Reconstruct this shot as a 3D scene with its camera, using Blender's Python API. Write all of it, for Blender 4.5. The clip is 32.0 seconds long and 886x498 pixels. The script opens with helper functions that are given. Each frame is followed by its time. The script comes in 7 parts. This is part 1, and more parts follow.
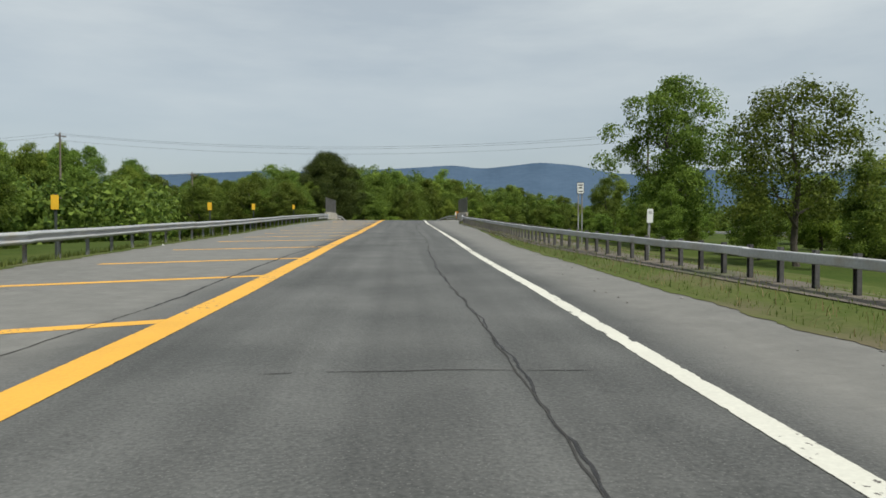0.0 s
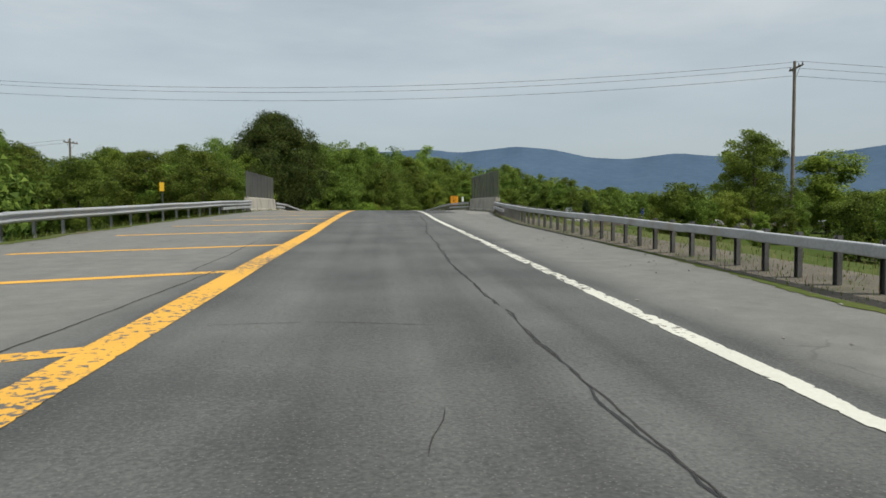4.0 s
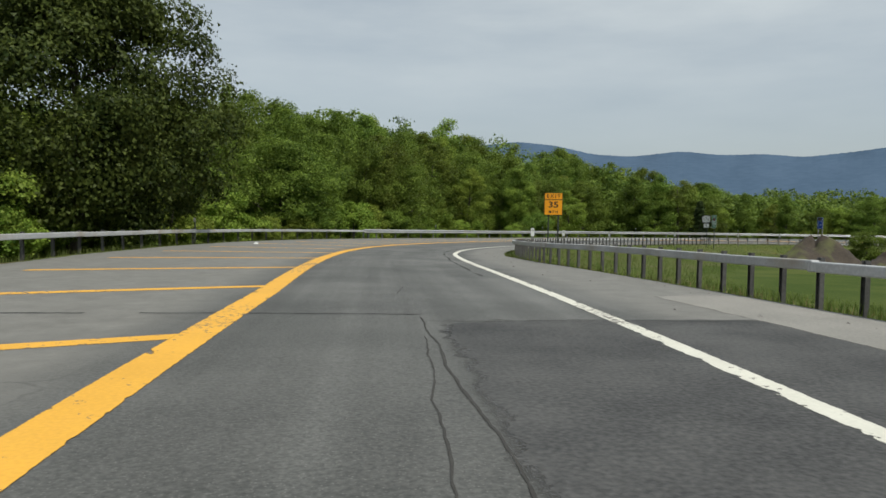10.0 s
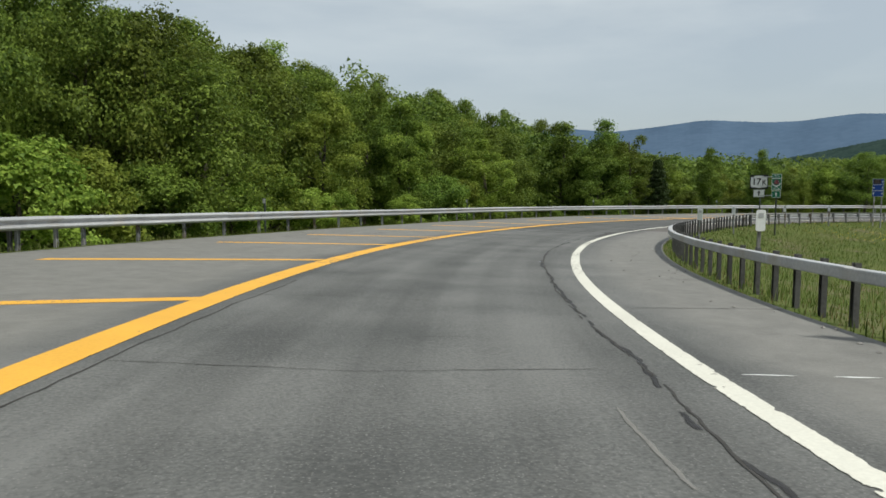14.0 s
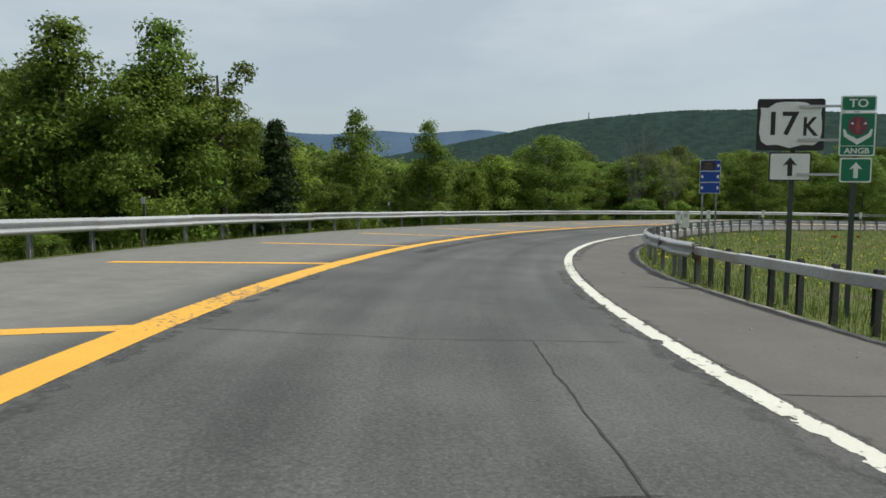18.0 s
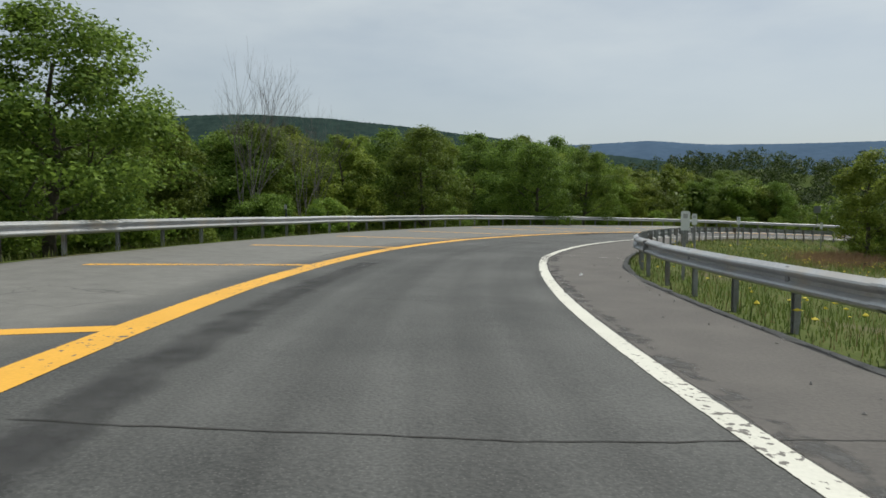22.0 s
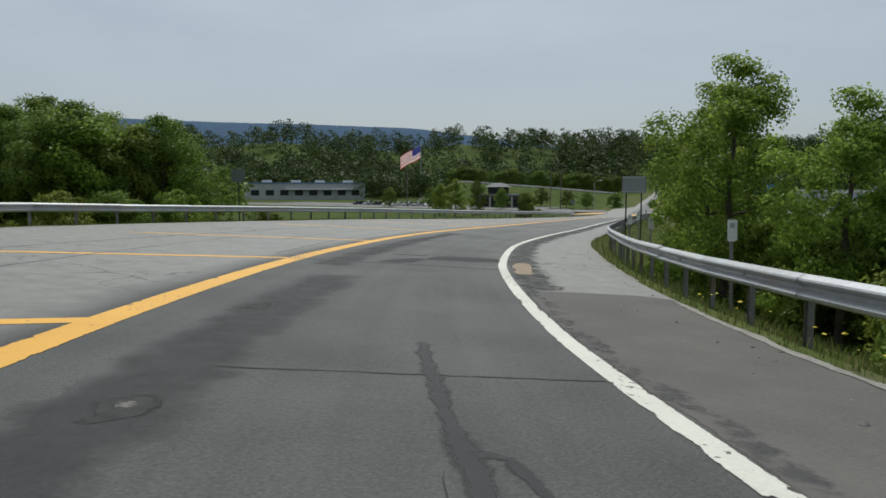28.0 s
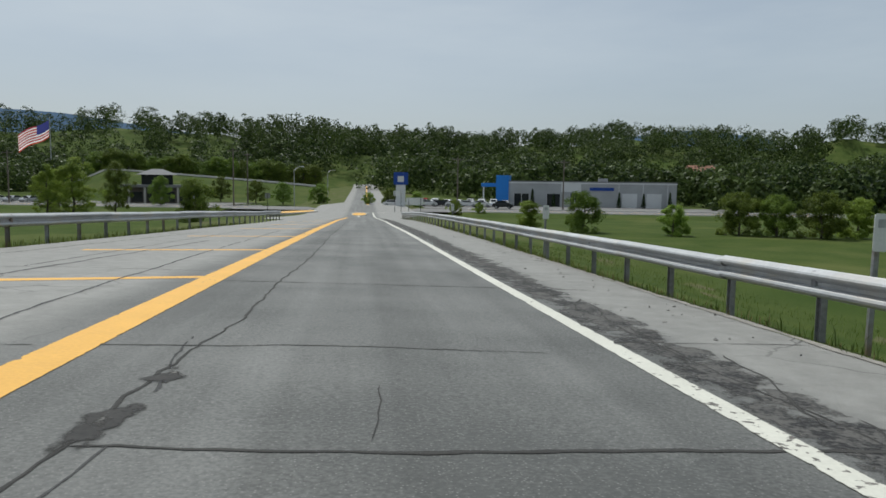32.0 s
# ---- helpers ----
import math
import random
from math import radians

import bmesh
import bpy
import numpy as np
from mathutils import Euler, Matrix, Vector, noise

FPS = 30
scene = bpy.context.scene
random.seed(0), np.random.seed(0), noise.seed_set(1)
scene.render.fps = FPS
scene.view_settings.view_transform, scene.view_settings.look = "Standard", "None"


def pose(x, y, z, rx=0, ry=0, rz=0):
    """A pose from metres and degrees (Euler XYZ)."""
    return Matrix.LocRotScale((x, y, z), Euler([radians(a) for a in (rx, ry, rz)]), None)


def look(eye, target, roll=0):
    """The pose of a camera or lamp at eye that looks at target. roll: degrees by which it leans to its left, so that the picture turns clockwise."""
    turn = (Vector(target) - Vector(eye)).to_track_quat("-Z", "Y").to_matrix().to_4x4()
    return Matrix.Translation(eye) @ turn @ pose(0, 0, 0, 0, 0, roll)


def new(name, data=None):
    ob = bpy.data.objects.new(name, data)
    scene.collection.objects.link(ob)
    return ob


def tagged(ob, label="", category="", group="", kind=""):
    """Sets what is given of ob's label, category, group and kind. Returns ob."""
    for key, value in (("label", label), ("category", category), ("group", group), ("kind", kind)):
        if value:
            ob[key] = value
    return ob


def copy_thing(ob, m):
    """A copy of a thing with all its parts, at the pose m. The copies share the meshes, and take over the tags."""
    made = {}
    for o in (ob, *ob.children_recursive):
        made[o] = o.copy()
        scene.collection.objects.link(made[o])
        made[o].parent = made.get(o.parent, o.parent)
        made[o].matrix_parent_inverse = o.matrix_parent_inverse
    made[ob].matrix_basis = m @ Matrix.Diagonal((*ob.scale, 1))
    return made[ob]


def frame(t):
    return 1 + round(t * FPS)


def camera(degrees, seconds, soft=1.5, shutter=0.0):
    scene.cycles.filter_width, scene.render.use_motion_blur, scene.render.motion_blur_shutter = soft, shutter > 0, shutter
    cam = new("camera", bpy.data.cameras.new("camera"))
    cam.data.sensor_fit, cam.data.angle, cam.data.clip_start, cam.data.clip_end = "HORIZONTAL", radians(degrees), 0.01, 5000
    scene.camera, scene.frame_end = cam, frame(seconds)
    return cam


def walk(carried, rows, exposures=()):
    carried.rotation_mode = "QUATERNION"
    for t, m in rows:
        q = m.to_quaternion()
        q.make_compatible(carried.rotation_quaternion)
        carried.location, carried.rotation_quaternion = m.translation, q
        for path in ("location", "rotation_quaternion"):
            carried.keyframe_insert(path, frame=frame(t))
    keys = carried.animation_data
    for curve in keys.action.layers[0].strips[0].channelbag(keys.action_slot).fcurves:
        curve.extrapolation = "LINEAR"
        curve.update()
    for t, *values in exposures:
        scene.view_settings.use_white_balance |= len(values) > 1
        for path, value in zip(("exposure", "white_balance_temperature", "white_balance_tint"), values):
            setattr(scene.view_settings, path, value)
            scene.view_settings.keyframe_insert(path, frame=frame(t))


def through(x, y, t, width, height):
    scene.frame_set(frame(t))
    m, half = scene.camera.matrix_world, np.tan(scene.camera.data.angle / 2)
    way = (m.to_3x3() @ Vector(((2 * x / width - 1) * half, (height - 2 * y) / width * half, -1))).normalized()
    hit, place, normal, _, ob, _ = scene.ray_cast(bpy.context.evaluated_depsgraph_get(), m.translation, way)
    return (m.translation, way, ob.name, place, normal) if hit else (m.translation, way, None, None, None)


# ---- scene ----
# A car goes over a bridge and down a long right-hand exit ramp to a junction.
cam = camera(64.43, 32.0, soft=1.6)
# seconds, x, y, z, then turn to the left, tilt up and lean in degrees
PATH = [
    (0.0, -0.550, 2.276, 1.392, -7.045, -1.266, 0.022),
    (0.5, -0.370, 6.501, 1.512, -7.366, -1.327, -0.091),
    (1.0, -0.162, 10.911, 1.633, -7.458, -1.289, 0.121),
    (1.5, 0.052, 15.525, 1.759, -7.617, -1.181, -0.003),
    (2.0, 0.273, 20.182, 1.866, -7.908, -2.145, -0.007),
    (2.5, 0.490, 24.915, 2.083, -8.354, -0.623, -0.090),
    (3.0, 0.799, 29.793, 2.243, -8.848, -2.482, -0.070),
    (3.5, 1.153, 34.792, 2.395, -9.130, -0.869, -0.075),
    (4.0, 1.526, 39.886, 2.551, -9.097, -2.508, -0.106),
    (4.5, 1.897, 45.051, 2.720, -8.730, -0.583, -0.176),
    (5.0, 2.283, 50.259, 2.903, -8.109, -0.968, 0.197),
    (5.5, 2.522, 55.584, 3.093, -7.732, -0.885, -0.128),
    (6.0, 2.751, 60.848, 3.273, -7.881, -0.733, 0.061),
    (6.5, 3.041, 66.020, 3.513, -8.250, -0.583, -0.105),
    (7.0, 3.374, 71.157, 3.727, -8.490, -1.126, -0.018),
    (7.5, 3.751, 76.346, 3.884, -8.701, -1.505, -0.170),
    (8.0, 4.153, 81.522, 4.036, -8.983, -0.482, 0.214),
    (8.5, 4.491, 86.601, 4.236, -9.287, -1.607, 0.170),
    (9.0, 4.835, 91.689, 4.403, -9.277, -2.628, 0.426),
    (9.5, 5.197, 96.837, 4.489, -9.220, -2.570, 0.487),
    (10.0, 5.615, 101.964, 4.540, -9.336, -2.908, 0.838),
    (10.5, 5.953, 107.073, 4.579, -9.741, -3.530, 0.707),
    (11.0, 6.403, 112.296, 4.557, -10.002, -4.552, 0.893),
    (11.5, 6.912, 117.604, 4.448, -10.261, -4.842, 0.501),
    (12.0, 7.410, 122.924, 4.301, -11.087, -4.821, 0.940),
    (12.5, 8.125, 128.344, 4.190, -12.775, -5.340, 0.474),
    (13.0, 9.030, 133.851, 4.065, -15.427, -5.689, -0.328),
    (13.5, 10.279, 139.248, 3.849, -19.182, -5.293, -0.348),
    (14.0, 11.804, 144.333, 3.736, -23.544, -4.871, 0.219),
    (14.5, 13.621, 149.205, 3.671, -28.015, -5.558, 0.166),
    (15.0, 15.906, 154.125, 3.484, -32.459, -5.108, 0.156),
    (15.5, 18.605, 158.929, 3.332, -36.967, -5.026, 0.202),
    (16.0, 21.638, 163.460, 3.213, -41.564, -4.211, 0.321),
    (16.5, 24.881, 167.594, 3.105, -46.185, -5.095, 0.555),
    (17.0, 28.168, 171.297, 2.996, -50.612, -4.015, 0.760),
    (17.5, 31.749, 174.654, 2.917, -54.826, -3.984, 0.650),
    (18.0, 35.431, 177.678, 2.888, -59.127, -4.074, 0.602),
    (18.5, 39.186, 180.480, 2.815, -63.577, -4.502, 0.017),
    (19.0, 43.175, 182.840, 2.772, -67.374, -3.860, 0.339),
    (19.5, 47.379, 184.908, 2.725, -71.498, -4.319, 0.049),
    (20.0, 51.721, 186.537, 2.671, -75.997, -4.070, 0.259),
    (20.5, 56.086, 188.004, 2.613, -80.570, -4.544, -0.413),
    (21.0, 60.319, 189.091, 2.587, -85.345, -4.673, 0.381),
    (21.5, 64.629, 189.700, 2.514, -89.173, -4.089, 0.519),
    (22.0, 69.016, 189.946, 2.460, -93.045, -3.467, 0.210),
    (22.5, 73.948, 189.831, 2.449, -97.114, -3.619, -0.154),
    (23.0, 79.243, 189.363, 2.417, -101.295, -3.814, -0.165),
    (23.5, 84.553, 188.575, 2.367, -105.915, -4.259, -0.322),
    (24.0, 89.590, 187.312, 2.395, -110.833, -4.610, -0.374),
    (24.5, 94.526, 185.773, 2.303, -115.962, -3.887, -0.572),
    (25.0, 99.146, 183.966, 2.241, -119.861, -4.225, -0.222),
    (25.5, 103.520, 181.898, 2.177, -123.492, -4.313, 0.048),
    (26.0, 107.738, 179.536, 2.115, -127.365, -3.824, 0.335),
    (26.5, 111.887, 176.779, 2.033, -131.606, -5.078, 0.743),
    (27.0, 116.019, 173.423, 1.894, -136.038, -4.969, 0.773),
    (27.5, 120.132, 169.374, 1.765, -140.383, -4.601, 0.367),
    (28.0, 124.234, 164.758, 1.597, -144.300, -5.260, 0.160),
    (28.5, 128.317, 159.759, 1.346, -147.131, -5.223, 0.204),
    (29.0, 132.161, 154.355, 1.104, -150.781, -5.686, 0.562),
    (29.5, 135.765, 148.596, 0.892, -153.836, -5.053, 0.573),
    (30.0, 139.022, 142.687, 0.615, -157.504, -5.351, -0.173),
    (30.5, 141.779, 136.715, 0.396, -161.068, -4.881, -0.030),
    (31.0, 144.240, 130.730, 0.220, -164.285, -5.450, 0.295),
    (31.5, 146.404, 124.667, 0.003, -167.642, -5.700, 0.413),
    (32.0, 148.287, 118.457, -0.199, -169.694, -5.374, 0.732),
]


def seat(x, y, z, turn, tilt, lean):
    return pose(x, y, z) @ pose(0, 0, 0, 0, 0, turn) @ pose(0, 0, 0, 90 + tilt, 0, 0) @ pose(0, 0, 0, 0, 0, lean)


walk(cam, [(t, seat(*p)) for t, *p in PATH], exposures=[(0.0, 0.10, 6500, 10), (2.0, 0.17, 6500, 10), (4.0, 0.08, 6500, 10), (6.0, -0.03, 6500, 10), (8.0, -0.05, 6500, 10), (9.0, -0.12, 6500, 10), (10.0, 0.05, 6500, 10), (11.0, 0.18, 6500, 10), (12.5, 0.20, 6480, 10), (14.0, 0.15, 6450, 10), (18.0, 0.15, 6400, 10), (19.2, 0.12, 6400, 10), (21.0, 0.05, 6400, 10), (24.0, -0.10, 6400, 10), (27.0, -0.18, 6250, 10), (28.5, -0.27, 6150, 10), (30.0, -0.18, 6150, 10), (32.0, -0.17, 6150, 10)])

# ---------------------------------------------------------------- light
world = bpy.data.worlds.new("World")
scene.world = world
world.use_nodes = True
wn, wl = world.node_tree.nodes, world.node_tree.links
wn.clear()
w_out = wn.new("ShaderNodeOutputWorld")
w_bg = wn.new("ShaderNodeBackground")
w_sky = wn.new("ShaderNodeTexSky")
w_sky.sky_type = "NISHITA"
w_sky.sun_disc = False
w_sky.sun_elevation, w_sky.sun_rotation = radians(56), radians(143)
w_sky.air_density, w_sky.dust_density, w_sky.ozone_density = 1.0, 2.0, 1.2
# thin high cloud drawn out in bands
w_tc = wn.new("ShaderNodeTexCoord")
w_map = wn.new("ShaderNodeMapping")
w_map.inputs["Scale"].default_value = (1.2, 1.8, 6.0)
w_noise = wn.new("ShaderNodeTexNoise")
w_noise.inputs["Scale"].default_value = 1.5
w_noise.inputs["Detail"].default_value = 6.0
w_noise.inputs["Roughness"].default_value = 0.55
w_ramp = wn.new("ShaderNodeValToRGB")
w_ramp.color_ramp.elements[0].position, w_ramp.color_ramp.elements[0].color = 0.34, (0.20, 0.20, 0.20, 1)
w_ramp.color_ramp.elements[1].position, w_ramp.color_ramp.elements[1].color = 0.68, (0.74, 0.74, 0.74, 1)
w_sep = wn.new("ShaderNodeSeparateXYZ")
w_rise = wn.new("ShaderNodeMapRange")
w_rise.inputs["From Min"].default_value, w_rise.inputs["From Max"].default_value = 0.02, 0.30
w_mul = wn.new("ShaderNodeMath")
w_mul.operation = "MULTIPLY"
w_mix = wn.new("ShaderNodeMix")
w_mix.data_type = "RGBA"
w_veil = wn.new("ShaderNodeMix")
w_veil.data_type = "RGBA"
w_veil.inputs["Factor"].default_value = 0.55
w_veil.inputs["B"].default_value = (5.0, 5.65, 5.85, 1)
w_mix.inputs["B"].default_value = (7.4, 7.95, 7.95, 1)
wl.new(w_tc.outputs["Generated"], w_map.inputs["Vector"])
wl.new(w_map.outputs["Vector"], w_noise.inputs["Vector"])
wl.new(w_noise.outputs["Fac"], w_ramp.inputs["Fac"])
wl.new(w_tc.outputs["Generated"], w_sep.inputs["Vector"])
wl.new(w_sep.outputs["Z"], w_rise.inputs["Value"])
wl.new(w_ramp.outputs["Color"], w_mul.inputs[0])
wl.new(w_rise.outputs["Result"], w_mul.inputs[1])
wl.new(w_sky.outputs["Color"], w_veil.inputs["A"])
wl.new(w_veil.outputs["Result"], w_mix.inputs["A"])
wl.new(w_mul.outputs["Value"], w_mix.inputs["Factor"])
wl.new(w_mix.outputs["Result"], w_bg.inputs["Color"])
w_bg.inputs["Strength"].default_value = 0.095
wl.new(w_bg.outputs["Background"], w_out.inputs["Surface"])
sun = new("sun", bpy.data.lights.new("sun", "SUN"))
sun.data.energy, sun.data.angle, sun.data.color = 3.8, radians(1.5), (0.98, 0.955, 0.86)
sun.matrix_world = look((40.5, -53.7, 100), (0, 0, 0))

# ---------------------------------------------------------------- materials


def material(name, base, other=None, rough=0.8, scale=3.0, fine=40.0, bump=0.0, metal=0.0, spread=0.5, per_object=0.0, stain=None, stain_scale=0.4, gloss=0.4):
    """Two colours mixed by a coarse and a fine noise, with a little relief; lengths in metres."""
    m = bpy.data.materials.new(name)
    m.use_nodes = True
    n, l = m.node_tree.nodes, m.node_tree.links
    b = n["Principled BSDF"]
    b.inputs["Roughness"].default_value = rough
    b.inputs["Metallic"].default_value = metal
    b.inputs["Specular IOR Level"].default_value = gloss
    other = other or tuple(c * 0.7 for c in base)
    geo = n.new("ShaderNodeNewGeometry")
    big, small = n.new("ShaderNodeTexNoise"), n.new("ShaderNodeTexNoise")
    for node, sc, det in ((big, scale, 4.0), (small, fine, 3.0)):
        node.inputs["Scale"].default_value = sc
        node.inputs["Detail"].default_value = det
        l.new(geo.outputs["Position"], node.inputs["Vector"])
    add = n.new("ShaderNodeMath")
    add.operation = "ADD"
    l.new(big.outputs["Fac"], add.inputs[0])
    l.new(small.outputs["Fac"], add.inputs[1])
    rng = n.new("ShaderNodeMapRange")
    rng.inputs["From Min"].default_value, rng.inputs["From Max"].default_value = 1 - spread / 2, 1 + spread / 2
    l.new(add.outputs[0], rng.inputs["Value"])
    mix = n.new("ShaderNodeMix")
    mix.data_type = "RGBA"
    mix.inputs["A"].default_value, mix.inputs["B"].default_value = (*base, 1), (*other, 1)
    l.new(rng.outputs["Result"], mix.inputs["Factor"])
    colour = mix.outputs["Result"]
    if stain:
        st = n.new("ShaderNodeTexNoise")
        st.inputs["Scale"].default_value, st.inputs["Detail"].default_value = stain_scale, 5.0
        l.new(geo.outputs["Position"], st.inputs["Vector"])
        sr = n.new("ShaderNodeMapRange")
        sr.inputs["From Min"].default_value, sr.inputs["From Max"].default_value = 0.52, 0.72
        l.new(st.outputs["Fac"], sr.inputs["Value"])
        sm = n.new("ShaderNodeMix")
        sm.data_type = "RGBA"
        sm.inputs["B"].default_value = (*stain, 1)
        l.new(sr.outputs["Result"], sm.inputs["Factor"])
        l.new(colour, sm.inputs["A"])
        colour = sm.outputs["Result"]
    if per_object:
        info = n.new("ShaderNodeObjectInfo")
        hsv = n.new("ShaderNodeHueSaturation")
        pr = n.new("ShaderNodeMapRange")
        pr.inputs["To Min"].default_value, pr.inputs["To Max"].default_value = 1 - per_object, 1 + per_object
        l.new(info.outputs["Random"], pr.inputs["Value"])
        l.new(pr.outputs["Result"], hsv.inputs["Value"])
        l.new(colour, hsv.inputs["Color"])
        colour = hsv.outputs["Color"]
    l.new(colour, b.inputs["Base Color"])
    if bump:
        bp = n.new("ShaderNodeBump")
        bp.inputs["Strength"].default_value, bp.inputs["Distance"].default_value = 0.6, bump
        l.new(small.outputs["Fac"], bp.inputs["Height"])
        l.new(bp.outputs["Normal"], b.inputs["Normal"])
    return m


def leaf_material(name, dark, light, through=0.3, drift=0.35):
    """Leaves that let some light through; the colour changes from tree to tree and from leaf to leaf."""
    m = bpy.data.materials.new(name)
    m.use_nodes = True
    n, l = m.node_tree.nodes, m.node_tree.links
    b, out = n["Principled BSDF"], n["Material Output"]
    b.inputs["Roughness"].default_value = 0.5
    b.inputs["Specular IOR Level"].default_value = 0.1
    geo, info = n.new("ShaderNodeNewGeometry"), n.new("ShaderNodeObjectInfo")
    noise_c = n.new("ShaderNodeTexNoise")
    noise_c.inputs["Scale"].default_value = drift
    l.new(geo.outputs["Position"], noise_c.inputs["Vector"])
    add = n.new("ShaderNodeMath")
    add.operation = "MULTIPLY_ADD"
    add.inputs[1].default_value = 0.75
    l.new(geo.outputs["Random Per Island"], add.inputs[0])
    l.new(noise_c.outputs["Fac"], add.inputs[2])
    rng = n.new("ShaderNodeMapRange")
    rng.inputs["From Min"].default_value, rng.inputs["From Max"].default_value = 0.45, 1.25
    l.new(add.outputs[0], rng.inputs["Value"])
    mix = n.new("ShaderNodeMix")
    mix.data_type = "RGBA"
    mix.inputs["A"].default_value, mix.inputs["B"].default_value = (*dark, 1), (*light, 1)
    l.new(rng.outputs["Result"], mix.inputs["Factor"])
    hsv = n.new("ShaderNodeHueSaturation")
    hr, vr = n.new("ShaderNodeMapRange"), n.new("ShaderNodeMapRange")
    hr.inputs["To Min"].default_value, hr.inputs["To Max"].default_value = 0.485, 0.515
    vr.inputs["To Min"].default_value, vr.inputs["To Max"].default_value = 0.75, 1.25
    l.new(info.outputs["Random"], hr.inputs["Value"])
    l.new(info.outputs["Random"], vr.inputs["Value"])
    l.new(hr.outputs["Result"], hsv.inputs["Hue"])
    l.new(vr.outputs["Result"], hsv.inputs["Value"])
    l.new(mix.outputs["Result"], hsv.inputs["Color"])
    l.new(hsv.outputs["Color"], b.inputs["Base Color"])
    tr = n.new("ShaderNodeBsdfTranslucent")
    l.new(hsv.outputs["Color"], tr.inputs["Color"])
    ms = n.new("ShaderNodeMixShader")
    ms.inputs["Fac"].default_value = through
    l.new(b.outputs["BSDF"], ms.inputs[1])
    l.new(tr.outputs["BSDF"], ms.inputs[2])
    l.new(ms.outputs["Shader"], out.inputs["Surface"])
    return m


def plain(name, base, rough=0.6, metal=0.0):
    return material(name, base, tuple(c * 0.88 for c in base), rough=rough, metal=metal, scale=2.0, fine=25.0)


def asphalt_material(name):
    """Worn asphalt. The map gives metres across and along: darker wheel tracks and a paler, sandier shoulder."""
    m = material(name, (0.062, 0.064, 0.062), (0.128, 0.129, 0.124), rough=0.72, scale=0.5, fine=34.0, bump=0.010, spread=0.5, gloss=0.28)
    n, l = m.node_tree.nodes, m.node_tree.links
    b = n["Principled BSDF"]
    colour = b.inputs["Base Color"].links[0].from_socket
    uv = n.new("ShaderNodeUVMap")
    sep = n.new("ShaderNodeSeparateXYZ")
    l.new(uv.outputs["UV"], sep.inputs["Vector"])
    # streaks drawn out along the lane
    mp = n.new("ShaderNodeMapping")
    mp.inputs["Scale"].default_value = (1.6, 0.035, 1)
    l.new(uv.outputs["UV"], mp.inputs["Vector"])
    streak = n.new("ShaderNodeTexNoise")
    streak.inputs["Scale"].default_value, streak.inputs["Detail"].default_value = 1.0, 5.0
    l.new(mp.outputs["Vector"], streak.inputs["Vector"])
    sr = n.new("ShaderNodeMapRange")
    sr.inputs["From Min"].default_value, sr.inputs["From Max"].default_value = 0.3, 0.7
    sr.inputs["To Min"].default_value, sr.inputs["To Max"].default_value = 0.74, 1.24
    l.new(streak.outputs["Fac"], sr.inputs["Value"])
    hs = n.new("ShaderNodeHueSaturation")
    l.new(sr.outputs["Result"], hs.inputs["Value"])
    l.new(colour, hs.inputs["Color"])
    # grit: pale stone chips
    geo = n.new("ShaderNodeNewGeometry")
    chips = n.new("ShaderNodeTexVoronoi")
    chips.inputs["Scale"].default_value = 34.0
    l.new(geo.outputs["Position"], chips.inputs["Vector"])
    cr = n.new("ShaderNodeMapRange")
    cr.inputs["From Min"].default_value, cr.inputs["From Max"].default_value = 0.08, 0.26
    cr.inputs["To Min"].default_value, cr.inputs["To Max"].default_value = 0.7, 0.0
    l.new(chips.outputs["Distance"], cr.inputs["Value"])
    cm = n.new("ShaderNodeMix")
    cm.data_type = "RGBA"
    cm.inputs["B"].default_value = (0.21, 0.206, 0.198, 1)
    l.new(cr.outputs["Result"], cm.inputs["Factor"])
    l.new(hs.outputs["Color"], cm.inputs["A"])
    # shoulder outside the lane
    wob = n.new("ShaderNodeTexNoise")
    wob.inputs["Scale"].default_value = 0.7
    l.new(geo.outputs["Position"], wob.inputs["Vector"])
    off = n.new("ShaderNodeMath")
    off.operation = "MULTIPLY_ADD"
    off.inputs[1].default_value = 0.5
    l.new(wob.outputs["Fac"], off.inputs[0])
    away = n.new("ShaderNodeMath")
    away.operation = "ABSOLUTE"
    l.new(sep.outputs["X"], away.inputs[0])
    l.new(away.outputs[0], off.inputs[2])
    shr = n.new("ShaderNodeMapRange")
    shr.inputs["From Min"].default_value, shr.inputs["From Max"].default_value = 3.1, 3.9
    l.new(off.outputs[0], shr.inputs["Value"])
    sm = n.new("ShaderNodeMix")
    sm.data_type = "RGBA"
    pale = n.new("ShaderNodeMix")
    pale.data_type = "RGBA"
    pale.inputs["A"].default_value, pale.inputs["B"].default_value = (0.178, 0.174, 0.161, 1), (0.252, 0.247, 0.232, 1)
    aged = n.new("ShaderNodeMapRange")
    aged.inputs["From Min"].default_value, aged.inputs["From Max"].default_value = 288.0, 302.0
    l.new(sep.outputs["Y"], aged.inputs["Value"])
    l.new(aged.outputs["Result"], pale.inputs["Factor"])
    blotch = n.new("ShaderNodeMix")
    blotch.data_type = "RGBA"
    blotch.blend_type = "MULTIPLY"
    blotch.inputs["Factor"].default_value = 0.75
    speck = n.new("ShaderNodeTexNoise")
    speck.inputs["Scale"].default_value, speck.inputs["Detail"].default_value, speck.inputs["Roughness"].default_value = 2.2, 10.0, 0.75
    l.new(geo.outputs["Position"], speck.inputs["Vector"])
    spr = n.new("ShaderNodeMapRange")
